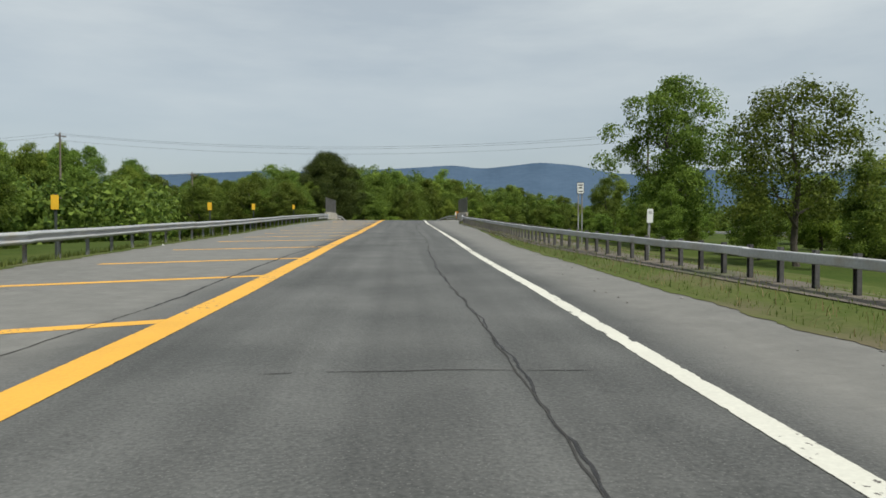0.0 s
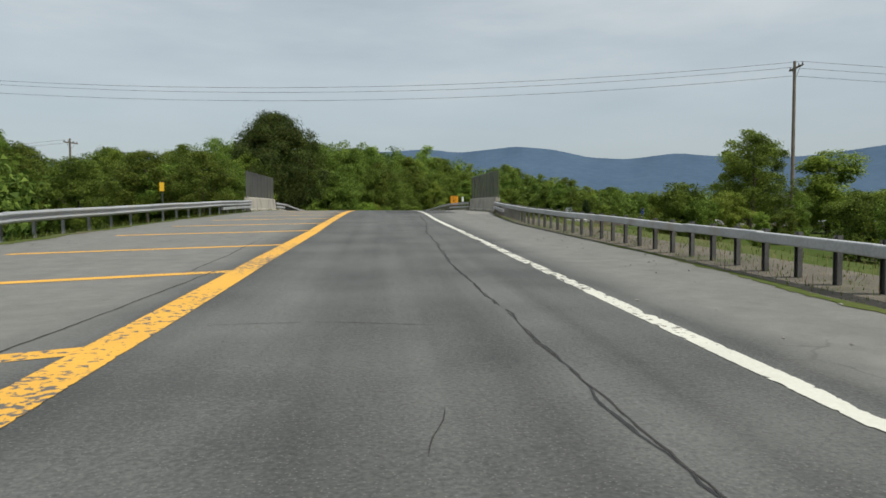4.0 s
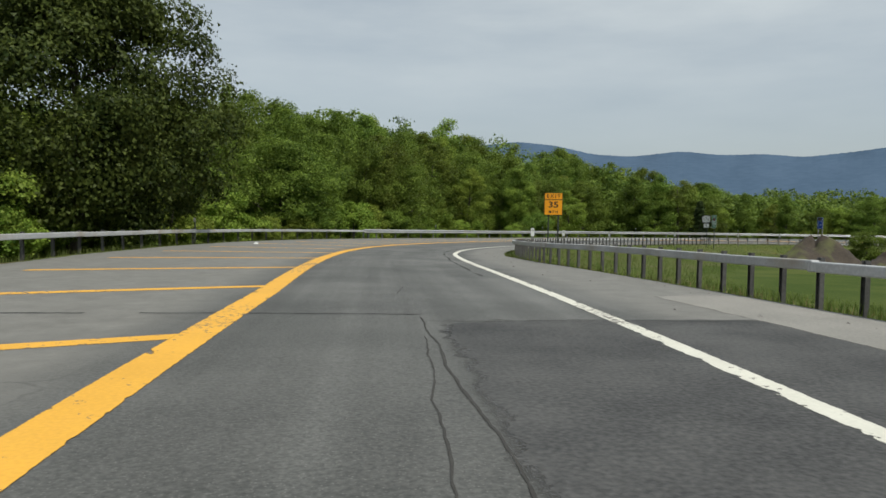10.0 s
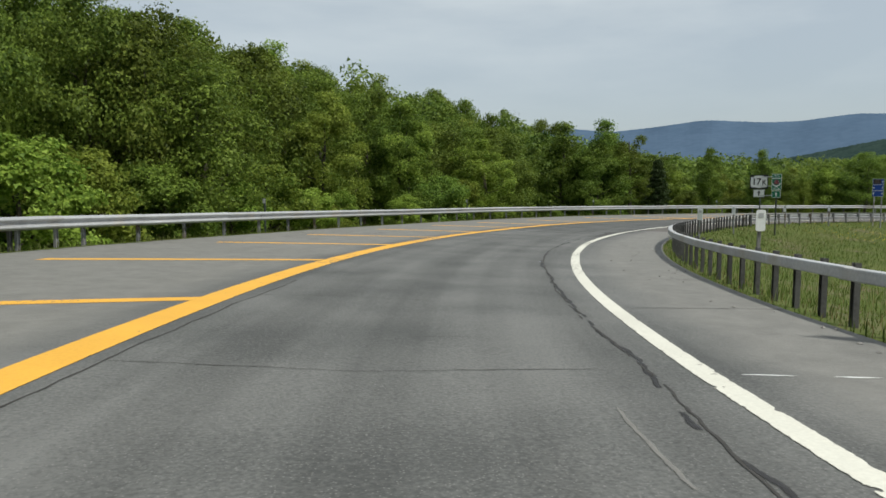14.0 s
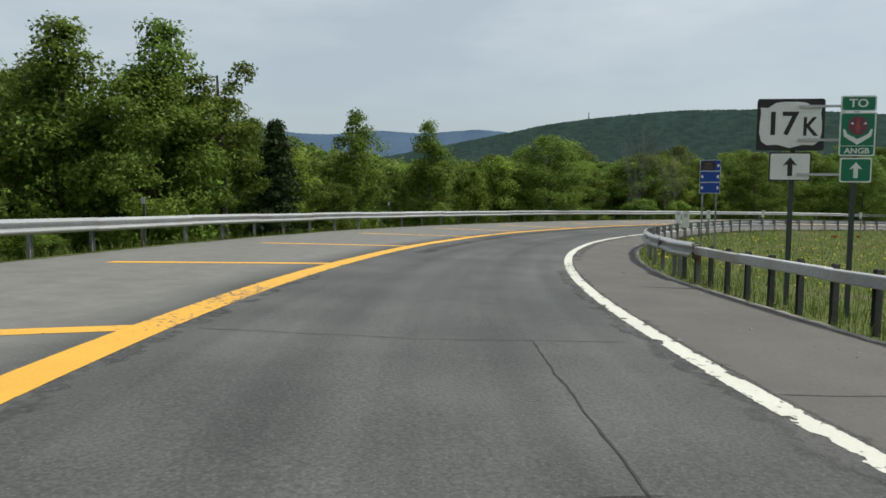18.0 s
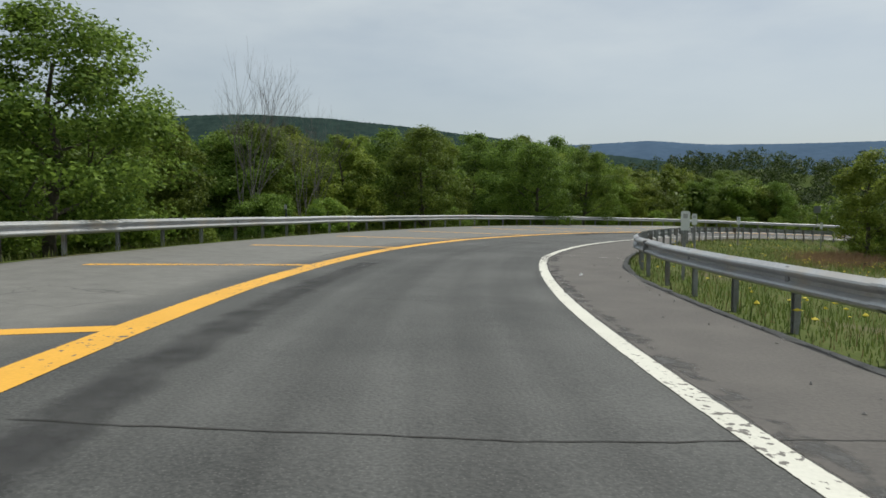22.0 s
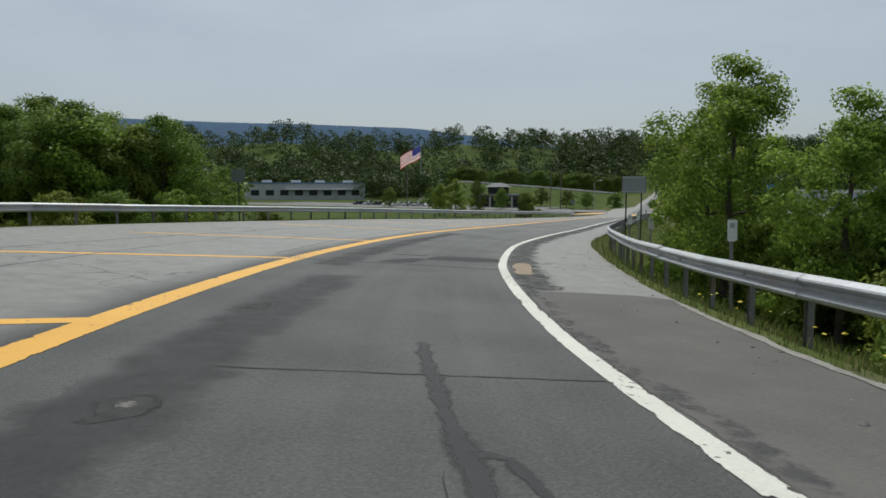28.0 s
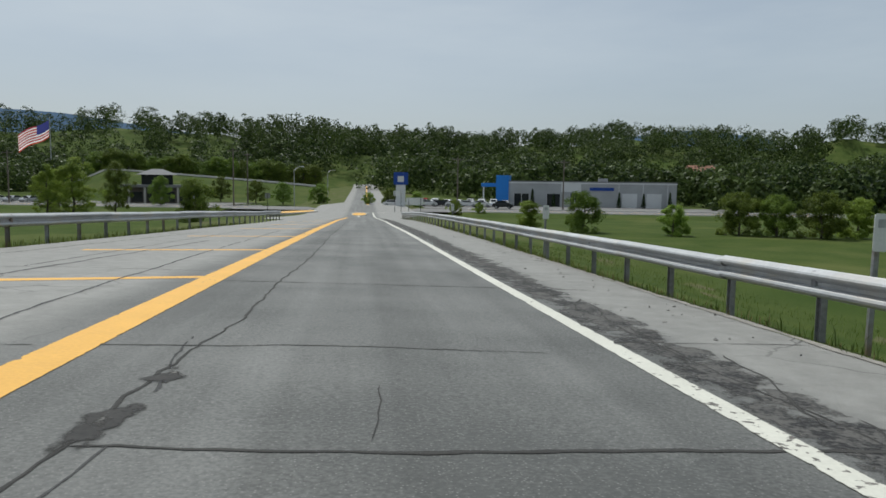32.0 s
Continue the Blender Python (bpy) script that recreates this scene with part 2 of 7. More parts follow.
    spr.inputs["From Min"].default_value, spr.inputs["From Max"].default_value = 0.3, 0.7
    spr.inputs["To Min"].default_value, spr.inputs["To Max"].default_value = 0.66, 1.28
    spr.clamp = False
    l.new(speck.outputs["Fac"], spr.inputs["Value"])
    l.new(pale.outputs["Result"], blotch.inputs["A"])
    l.new(spr.outputs["Result"], blotch.inputs["B"])
    l.new(blotch.outputs["Result"], sm.inputs["B"])
    half = n.new("ShaderNodeMath")
    half.operation = "MULTIPLY"
    half.inputs[1].default_value = 0.8
    l.new(shr.outputs["Result"], half.inputs[0])
    l.new(half.outputs[0], sm.inputs["Factor"])
        # resurfaced stretches along the ramp
    ramp_in = n.new("ShaderNodeMapRange")
    ramp_in.inputs["From Max"].default_value = 400.0
    l.new(sep.outputs["Y"], ramp_in.inputs["Value"])
    tone = n.new("ShaderNodeValToRGB")
    el = tone.color_ramp.elements
    el[0].position, el[0].color = 0.0, (0.58, 0.58, 0.58, 1)
    el[1].position, el[1].color = 1.0, (0.86, 0.86, 0.86, 1)
    for at, v in ((0.205, 0.60), (0.212, 0.55), (0.275, 0.57), (0.282, 0.70), (0.4535, 0.69), (0.4545, 0.54), (0.56, 0.47), (0.63, 0.43), (0.68, 0.39), (0.765, 0.42), (0.79, 0.55), (0.84, 0.74)):
        e = el.new(at)
        e.color = (v, v, v, 1)
    l.new(ramp_in.outputs["Result"], tone.inputs["Fac"])
    dbl = n.new("ShaderNodeMath")
    dbl.operation = "MULTIPLY"
    dbl.inputs[1].default_value = 1.5
    l.new(tone.outputs["Color"], dbl.inputs[0])
    fin = n.new("ShaderNodeHueSaturation")
    l.new(dbl.outputs[0], fin.inputs["Value"])
    l.new(cm.outputs["Result"], fin.inputs["Color"])
    l.new(fin.outputs["Color"], sm.inputs["A"])
    # hairline crazing: strong on the old surface at the ramp's foot, faint elsewhere
    bend = n.new("ShaderNodeTexNoise")
    bend.inputs["Scale"].default_value, bend.inputs["Detail"].default_value = 1.1, 4.0
    l.new(geo.outputs["Position"], bend.inputs["Vector"])
    push = n.new("ShaderNodeVectorMath")
    push.operation = "MULTIPLY_ADD"
    push.inputs[1].default_value = (0.7, 0.7, 0.7)
    l.new(bend.outputs["Color"], push.inputs[0])
    l.new(geo.outputs["Position"], push.inputs[2])
    net = n.new("ShaderNodeTexVoronoi")
    net.feature = "DISTANCE_TO_EDGE"
    net.inputs["Scale"].default_value = 0.75
    l.new(push.outputs["Vector"], net.inputs["Vector"])
    line = n.new("ShaderNodeMapRange")
    line.inputs["From Min"].default_value, line.inputs["From Max"].default_value = 0.004, 0.016
    line.inputs["To Min"].default_value, line.inputs["To Max"].default_value = 0.75, 0.0
    l.new(net.outputs["Distance"], line.inputs["Value"])
    old = n.new("ShaderNodeMapRange")
    old.inputs["From Min"].default_value, old.inputs["From Max"].default_value = 288.0, 305.0
    old.inputs["To Min"].default_value, old.inputs["To Max"].default_value = 0.0, 0.09
    l.new(sep.outputs["Y"], old.inputs["Value"])
    where = n.new("ShaderNodeTexNoise")
    where.inputs["Scale"].default_value, where.inputs["Detail"].default_value = 0.16, 3.0
    l.new(geo.outputs["Position"], where.inputs["Vector"])
    both = n.new("ShaderNodeMath")
    l.new(where.outputs["Fac"], both.inputs[0])
    l.new(old.outputs["Result"], both.inputs[1])
    spot = n.new("ShaderNodeMapRange")
    spot.inputs["From Min"].default_value, spot.inputs["From Max"].default_value = 0.56, 0.66
    l.new(both.outputs[0], spot.inputs["Value"])
    fac = n.new("ShaderNodeMath")
    fac.operation = "MULTIPLY"
    side = n.new("ShaderNodeMath")
    side.operation = "MULTIPLY_ADD"
    side.inputs[1].default_value, side.inputs[2].default_value = 0.8, 0.12
    l.new(shr.outputs["Result"], side.inputs[0])
    shown = n.new("ShaderNodeMath")
    shown.operation = "MULTIPLY"
    l.new(spot.outputs["Result"], shown.inputs[0])
    l.new(side.outputs[0], shown.inputs[1])
    l.new(line.outputs["Result"], fac.inputs[0])
    l.new(shown.outputs[0], fac.inputs[1])
    craze = n.new("ShaderNodeMix")
    craze.data_type = "RGBA"
    craze.inputs["B"].default_value = (0.035, 0.034, 0.033, 1)
    l.new(fac.outputs[0], craze.inputs["Factor"])
    l.new(sm.outputs["Result"], craze.inputs["A"])
    l.new(craze.outputs["Result"], b.inputs["Base Color"])
    return m


def paint_material(name, base, worn, centre=None, half=0.1, fray=0.05, scraped=None):
    """Road paint, rubbed through here and there; with a middle line given, its edges fray and chips are lost, most along the scraped stretch."""
    m = material(name, base, tuple(c * 0.86 for c in base), rough=0.65, scale=1.2, fine=30.0, bump=0.003)
    n, l = m.node_tree.nodes, m.node_tree.links
    b = n["Principled BSDF"]
    colour = b.inputs["Base Color"].links[0].from_socket
    geo = n.new("ShaderNodeNewGeometry")
    a, c = n.new("ShaderNodeTexNoise"), n.new("ShaderNodeTexNoise")
    for node, sc in ((a, 0.22), (c, 13.0)):
        node.inputs["Scale"].default_value, node.inputs["Detail"].default_value = sc, 6.0
        l.new(geo.outputs["Position"], node.inputs["Vector"])
    mul = n.new("ShaderNodeMath")
    mul.operation = "MULTIPLY"
    l.new(a.outputs["Fac"], mul.inputs[0])
    l.new(c.outputs["Fac"], mul.inputs[1])
    rng = n.new("ShaderNodeMapRange")
    rng.inputs["From Min"].default_value, rng.inputs["From Max"].default_value = worn, worn + 0.02
    l.new(mul.outputs[0], rng.inputs["Value"])
    mix = n.new("ShaderNodeMix")
    mix.data_type = "RGBA"
    mix.inputs["B"].default_value = (0.11, 0.10, 0.09, 1)
    l.new(rng.outputs["Result"], mix.inputs["Factor"])
    l.new(colour, mix.inputs["A"])
    l.new(mix.outputs["Result"], b.inputs["Base Color"])
    if centre is None:
        return m
    uv, sep = n.new("ShaderNodeUVMap"), n.new("ShaderNodeSeparateXYZ")
    l.new(uv.outputs["UV"], sep.inputs["Vector"])

    def math_node(op, x, y):
        q = n.new("ShaderNodeMath")
        q.operation = op
        for i, v in enumerate((x, y)):
            if isinstance(v, (int, float)):
                q.inputs[i].default_value = v
            elif v is not None:
                l.new(v, q.inputs[i])
        return q.outputs[0]

    def noise_at(scale, stretch=None):
        q = n.new("ShaderNodeTexNoise")
        q.inputs["Scale"].default_value, q.inputs["Detail"].default_value = scale, 5.0
        if stretch:
            mp = n.new("ShaderNodeMapping")
            mp.inputs["Scale"].default_value = stretch
            l.new(uv.outputs["UV"], mp.inputs["Vector"])
            l.new(mp.outputs["Vector"], q.inputs["Vector"])
        else:
            l.new(geo.outputs["Position"], q.inputs["Vector"])
        return q.outputs["Fac"]

    wear = n.new("ShaderNodeMapRange")
    wear.inputs["From Min"].default_value, wear.inputs["From Max"].default_value = 0.44, 0.62
    wear.inputs["To Min"].default_value, wear.inputs["To Max"].default_value = 0.15, 1.0
    l.new(noise_at(0.07), wear.inputs["Value"])
    out_by = math_node("ABSOLUTE", math_node("SUBTRACT", sep.outputs["X"], centre), None)
    nibble = math_node("MULTIPLY", math_node("SUBTRACT", noise_at(14.0), 0.45), fray * 2.6)
    chips = math_node("SUBTRACT", noise_at(1.0, (5.0, 3.2, 1.0)), 0.56)
    chips = math_node("MULTIPLY", math_node("MAXIMUM", chips, 0.0), fray * 26)
    lost = math_node("MULTIPLY", math_node("ADD", nibble, chips), wear.outputs["Result"])
    if scraped:
        middle, reach = scraped
        near = math_node("SUBTRACT", 1.0, math_node("DIVIDE", math_node("ABSOLUTE", math_node("SUBTRACT", sep.outputs["Y"], middle), None), reach))
        torn = math_node("SUBTRACT", noise_at(1.0, (5.0, 3.4, 1.0)), 0.52)
        torn = math_node("MULTIPLY", math_node("MAXIMUM", torn, 0.0), math_node("MULTIPLY", math_node("MINIMUM", math_node("MAXIMUM", near, 0.0), 0.3), 8.0))
        lost = math_node("ADD", lost, torn)
    edge = n.new("ShaderNodeMapRange")
    edge.inputs["From Min"].default_value, edge.inputs["From Max"].default_value = half, half + 0.008
    edge.inputs["To Min"].default_value, edge.inputs["To Max"].default_value = 1.0, 0.0
    l.new(math_node("ADD", out_by, lost), edge.inputs["Value"])
    tr, mx = n.new("ShaderNodeBsdfTransparent"), n.new("ShaderNodeMixShader")
    l.new(edge.outputs["Result"], mx.inputs["Fac"])
    l.new(tr.outputs["BSDF"], mx.inputs[1])
    l.new(b.outputs["BSDF"], mx.inputs[2])
    l.new(mx.outputs["Shader"], n["Material Output"].inputs["Surface"])
    return m


ASPHALT = asphalt_material("asphalt")
ASPHALT_DARK = material("patched asphalt", (0.040, 0.041, 0.043), (0.105, 0.104, 0.102), rough=0.85, scale=1.2, fine=32.0, bump=0.012, spread=0.55)
ASPHALT_FAR = material("pale asphalt", (0.17, 0.165, 0.16), (0.13, 0.128, 0.125), rough=0.9, scale=0.3, fine=20.0)
TAR = material("crack sealing tar", (0.018, 0.018, 0.020), (0.030, 0.030, 0.032), rough=0.75, scale=2.0, fine=30.0)
YELLOW = paint_material("yellow road paint", (0.70, 0.37, 0.045), 0.340)
YELLOW_LINE = paint_material("yellow edge line paint", (0.70, 0.37, 0.045), 0.338, -2.6, 0.205, 0.018)
WHITE = paint_material("white road paint", (0.60, 0.59, 0.52), 0.322)
WHITE_LINE = paint_material("white edge line paint", (0.60, 0.59, 0.52), 0.33, 2.6, 0.105, 0.029, (58.0, 9.0))
GRASS = material("mown grass ground", (0.036, 0.060, 0.012), (0.064, 0.086, 0.021), rough=0.95, scale=0.25, fine=6.0, bump=0.03, stain=(0.085, 0.10, 0.03), stain_scale=0.12, gloss=0.05)
VERGE = material("dry verge soil and grass", (0.056, 0.082, 0.019), (0.098, 0.110, 0.038), rough=0.95, scale=0.5, fine=9.0, bump=0.03, stain=(0.125, 0.105, 0.070), stain_scale=0.35, gloss=0.05)
BLADE = leaf_material("grass blade", (0.058, 0.090, 0.018), (0.150, 0.185, 0.046), 0.35)
STEEL = material("weathered galvanised steel", (0.47, 0.475, 0.485), (0.35, 0.355, 0.365), rough=0.5, metal=0.25, scale=1.5, fine=20.0, per_object=0.1, stain=(0.34, 0.31, 0.27), stain_scale=1.2)
STEEL_BRIGHT = material("bright galvanised steel", (0.44, 0.45, 0.46), (0.34, 0.345, 0.352), rough=0.42, metal=0.35, scale=1.5, fine=20.0, per_object=0.12, stain=(0.42, 0.39, 0.35), stain_scale=1.2)
STEEL_POST = material("galvanised steel post", (0.30, 0.305, 0.315), (0.20, 0.20, 0.205), rough=0.55, metal=0.3, scale=2.0, fine=20.0, per_object=0.2, stain=(0.16, 0.11, 0.07), stain_scale=1.5)
STEEL_DARK = material("dull steel post", (0.115, 0.112, 0.112), (0.070, 0.068, 0.068), rough=0.6, metal=0.4, scale=2.0, fine=20.0, per_object=0.15)
CONCRETE = material("weathered concrete", (0.42, 0.39, 0.33), (0.33, 0.305, 0.26), rough=0.9, scale=0.7, fine=18.0, bump=0.004, stain=(0.22, 0.20, 0.17), stain_scale=0.6)
BARK = material("tree bark", (0.10, 0.085, 0.065), (0.055, 0.047, 0.038), rough=0.95, scale=3.0, fine=25.0, bump=0.02, per_object=0.2)
BARK_GREY = material("dead grey wood", (0.17, 0.155, 0.14), (0.10, 0.092, 0.085), rough=0.95, scale=3.0, fine=25.0, bump=0.01)
LEAF = leaf_material("broad leaves", (0.044, 0.080, 0.013), (0.195, 0.265, 0.045), 0.42)
LEAF_ELM = leaf_material("dark elm leaves", (0.024, 0.046, 0.011), (0.105, 0.145, 0.032), 0.34)
LEAF_PALE = leaf_material("young pale leaves", (0.080, 0.135, 0.018), (0.290, 0.360, 0.062), 0.46)
LEAF_DARK = leaf_material("dark conifer needles", (0.020, 0.042, 0.014), (0.052, 0.085, 0.026), 0.2)
# darker woodland leaves, with the southern woods' shade put into the colour
WOODS_DARK = leaf_material("woodland leaves with painted shade", (0.013, 0.028, 0.009), (0.085, 0.120, 0.030), 0.28, 0.05)
WOODS = leaf_material("distant woodland leaves", (0.040, 0.075, 0.014), (0.185, 0.245, 0.046), 0.40, 0.13)
POST_DARK = plain("dark green painted post", (0.045, 0.055, 0.048), 0.6)
POLE_WOOD = material("weathered pole timber", (0.19, 0.16, 0.13), (0.12, 0.10, 0.085), rough=0.9, scale=2.0, fine=20.0)
WIRE = plain("black cable", (0.03, 0.03, 0.035))
ORANGE = plain("orange sign sheeting", (0.90, 0.36, 0.012), 0.45)
BLACK = plain("black sign ink", (0.02, 0.02, 0.02), 0.5)
SIGN_WHITE = plain("white sign sheeting", (0.72, 0.73, 0.72), 0.45)
SIGN_GREEN = plain("green sign sheeting", (0.008, 0.16, 0.085), 0.45)
SIGN_BLUE = plain("blue sign sheeting", (0.008, 0.055, 0.30), 0.45)
SIGN_YELLOW = plain("yellow marker sheeting", (0.78, 0.46, 0.03), 0.45)
GRAVEL = material("brown gravel and soil", (0.150, 0.130, 0.104), (0.082, 0.072, 0.058), rough=0.95, scale=1.2, fine=22.0, bump=0.03, stain=(0.060, 0.075, 0.024), stain_scale=0.5)
SIGN_BACK = material("bare aluminium sign back", (0.30, 0.31, 0.32), (0.24, 0.245, 0.25), rough=0.5, metal=0.3, scale=2.0)
BROWN = plain("dark brown sign panel", (0.035, 0.020, 0.016), 0.5)
MAROON = plain("maroon emblem ink", (0.16, 0.05, 0.08), 0.5)

# ---------------------------------------------------------------- helpers


def mesh_object(name, verts, faces, mat, parent=None, smooth=False):
    me = bpy.data.meshes.new(name)
    me.from_pydata([tuple(v) for v in verts], [], [tuple(f) for f in faces])
    me.materials.append(mat)
    if smooth:
        me.polygons.foreach_set("use_smooth", [True] * len(me.polygons))
    me.update()
    ob = new(name, me)
    if parent:
        ob.parent = parent
    return ob


def part(name, bm, mat, parent=None, label=""):
    me = bpy.data.meshes.new(name)
    bm.to_mesh(me)
    bm.free()
    me.materials.append(mat)
    ob = new(name, me)
    if parent:
        ob.parent = parent
    return tagged(ob, label)


def piece(name, mesh, m, parent):
    """One more object on a shared mesh."""
    ob = new(name, mesh)
    ob.parent = parent
    ob.matrix_local = m
    return ob


def empty(name, m=None, **tags):
    ob = new(name)
    ob.empty_display_size = 0.2
    if m is not None:
        ob.matrix_world = m
    return tagged(ob, **tags)


def box(bm, sx, sy, sz, m=None, bevel=0.0):
    """A box by its full sizes, centred, placed by m."""
    r = bmesh.ops.create_cube(bm, size=1.0, matrix=(m or Matrix()) @ Matrix.Diagonal((sx, sy, sz, 1)))
    if bevel:
        edges = {e for v in r["verts"] for e in v.link_edges}
        bmesh.ops.bevel(bm, geom=list(edges), offset=bevel, segments=2, affect="EDGES", profile=0.5)
    return bm


def rod(bm, a, b, r0, r1=None, sides=8):
    a, b = Vector(a), Vector(b)
    d = b - a
    m = Matrix.Translation((a + b) / 2) @ d.to_track_quat("Z", "Y").to_matrix().to_4x4()
    bmesh.ops.create_cone(bm, cap_ends=True, segments=sides, radius1=r0, radius2=r0 if r1 is None else r1, depth=d.length, matrix=m)
    return bm


def text_mesh(body, size, depth=0.004, bold=0.0):
    """The built-in font as a mesh, centred."""
    cu = bpy.data.curves.new("text", "FONT")
    cu.body, cu.size, cu.extrude, cu.offset = body, size, depth / 2, bold
    cu.align_x, cu.align_y = "CENTER", "CENTER"
    cu.resolution_u = 3
    tmp = new("text", cu)
    me = bpy.data.meshes.new_from_object(tmp.evaluated_get(bpy.context.evaluated_depsgraph_get()))
    bpy.data.objects.remove(tmp)
    return me


# ---------------------------------------------------------------- the ramp's line
# heading in degrees clockwise from +y, and the height of the lane, every 15 m from 60 m before the start
HEADING = [1.6, 1.6, 1.6, 1.5, 1.7, 1.8, 2.7, 3.4, 2.3, 4.0, 3.8, 4.2, 4.8, 10.1, 23.4, 35.5, 47.1, 60.2, 73.3, 90.9, 101.1, 115.9, 126.8, 139.3, 147.7, 154.3, 164.9, 162.9, 163.5, 163.3]
HEIGHT = [-1.7, -1.27, -0.85, -0.42, 0.0, 0.45, 0.95, 1.41, 1.96, 2.54, 3.06, 3.3, 3.11, 2.7, 2.31, 1.95, 1.65, 1.48, 1.3, 1.16, 1.09, 0.94, 0.73, 0.34, -0.19, -0.75, -1.24, -1.7, -2.15, -2.61]
S0, STEP = -60.0, 0.5
SS = np.arange(S0, 720.01, STEP)
_st = S0 + 15 * np.arange(30)
_h = np.radians(np.interp(SS, _st, HEADING))
_h = np.convolve(np.pad(_h, 10, mode="edge"), np.ones(21) / 21, "valid")
LX = np.concatenate([[0], np.cumsum(np.sin(_h[:-1]) * STEP)])
LY = np.concatenate([[0], np.cumsum(np.cos(_h[:-1]) * STEP)])
_z0 = int(round(-S0 / STEP))
LX, LY = LX - LX[_z0], LY - LY[_z0]
LZ = np.interp(SS, np.concatenate([_st, [400, 425, 440, 462, 500, 600, 640, 720]]), HEIGHT + [-3.5, -4.6, -5.2, -5.4, -5.1, -3.2, -2.3, 15.0])
LZ = np.convolve(np.pad(LZ, 12, mode="edge"), np.ones(25) / 25, "valid")
TX, TY = np.sin(_h), np.cos(_h)


def curve(*knots):
    s, v = zip(*knots)
    return lambda x: np.interp(x, s, v)


bank = curve((110, 0), (140, 0.02), (260, 0.025), (300, 0.045), (320, 0.045), (350, 0.03), (390, 0))
_at = [-60] + list(range(-6, 385, 10)) + [432]
white_d = curve(*zip(_at, [-0.84] + [1.32, 1.71, 2.11, 2.35, 2.67, 2.87, 2.98, 3.18, 3.22, 3.41, 3.43, 3.37, 3.27, 3.07, 2.91, 2.99, 3.07, 3.06, 2.96, 2.88, 2.88, 2.81, 2.76, 2.53, 2.25, 2.04, 2.36, 2.86, 2.9, 2.64, 2.01, 1.71, 1.74, 2.0, 1.9, 1.67, 1.5, 1.33, 1.15, 0.97] + [0.6]))
yellow_d = curve(*zip(_at, [-6.1] + [-3.74, -3.3, -2.87, -2.58, -2.43, -2.28, -2.12, -1.79, -1.68, -1.68, -1.58, -1.53, -1.54, -1.77, -2.04, -2.19, -2.34, -2.55, -2.64, -2.6, -2.45, -2.21, -2.16, -2.44, -2.75, -2.85, -2.76, -2.44, -2.2, -2.57, -2.93, -3.17, -3.31, -3.21, -3.18, -3.2, -3.15, -3.12, -3.11, -3.09] + [-3.0]))
right_rail = curve((-60, 4.6), (11, 6.2), (28, 5.6), (54, 6.4), (69, 6.5), (80, 7.4), (87, 8.3), (101, 8.3), (106, 7.5), (112, 7.0), (121, 6.5), (127, 5.8), (144, 5.85), (192, 5.9), (205, 5.0), (223, 5.0), (240, 4.3), (258, 5.4), (278, 5.3), (294, 4.95), (316, 5.7), (347, 4.3), (369, 4.0), (424, 3.6))
left_rail = curve((-60, -9.9), (20, -9.7), (63, -9.5), (78, -9.0), (90, -8.4), (109, -8.5), (131, -10.1), (147, -10.8), (161, -10.0), (170, -9.2), (195, -8.3), (209, -8.4), (228, -8.8), (247, -9.1), (266, -11.2), (290, -13.0), (309, -15.0), (324, -12.9), (337, -12.0), (347, -10.4), (357, -9.2), (366, -8.8), (380, -8.4), (403, -8.2))
_right = curve((-60, 2.4), (9, 4.3), (30, 4.6), (41, 5.3), (54, 6.2), (77, 7.0), (87, 8.2), (101, 8.2), (108, 7.1), (120, 6.2), (134, 5.2), (141, 5.4), (160, 5.6), (191, 5.7), (204, 4.8), (222, 4.8), (239, 4.1), (257, 5.2), (277, 5.1), (292, 4.4), (313, 4.8), (345, 4.0), (424, 3.4), (440, 6.0), (450, 8.0), (490, 8.0), (505, 4.5), (700, 4.5))
right_edge = lambda s: np.minimum(_right(s), np.where(np.asarray(s) < 424, right_rail(s) - 0.2, 99.0))
_left = curve((-60, -8.9), (19, -9.1), (65, -9.3), (90, -9.4), (110, -9.4), (151, -10.2), (170, -9.0), (195, -8.0), (209, -8.1), (247, -8.8), (266, -10.8), (288, -12.7), (309, -14.6), (324, -12.5), (340, -12.6), (357, -9.0), (403, -7.8), (412, -11), (430, -13), (450, -10), (490, -10), (505, -5.5), (700, -5.5))
left_edge = lambda s: np.maximum(_left(s), np.where(np.asarray(s) < 403, left_rail(s) + 0.3, -99.0))
right_drop = curve((0, 0.6), (100, 1.2), (260, 1.0), (300, 2.2), (340, 3.0), (390, 1.8), (430, 0.3), (700, 0.2))
left_drop = curve((0, 0.8), (60, 2.0), (110, 2.6), (300, 2.6), (360, 2.4), (430, 0.4), (700, 0.2))


def on_road(s, d, up=0.0):
    """A point of the ramp: metres along it, metres to the right of its line, and metres over its surface."""
    i = (s - S0) / STEP
    k = np.arange(len(SS))
    x, y, z = np.interp(i, k, LX), np.interp(i, k, LY), np.interp(i, k, LZ)
    tx, ty = np.interp(i, k, TX), np.interp(i, k, TY)
    return Vector((x + ty * d, y - tx * d, z - bank(s) * min(max(d, -18.0), 9.0) + up))


def heading_at(s):
    return float(np.interp((s - S0) / STEP, np.arange(len(SS)), _h))


def turned(s, d, up=0.0, extra=0.0):
    """The pose of a thing beside the ramp whose y axis points down the road."""
    p = on_road(s, d, up)
    return pose(p.x, p.y, p.z, 0, 0, -math.degrees(heading_at(s)) + extra)


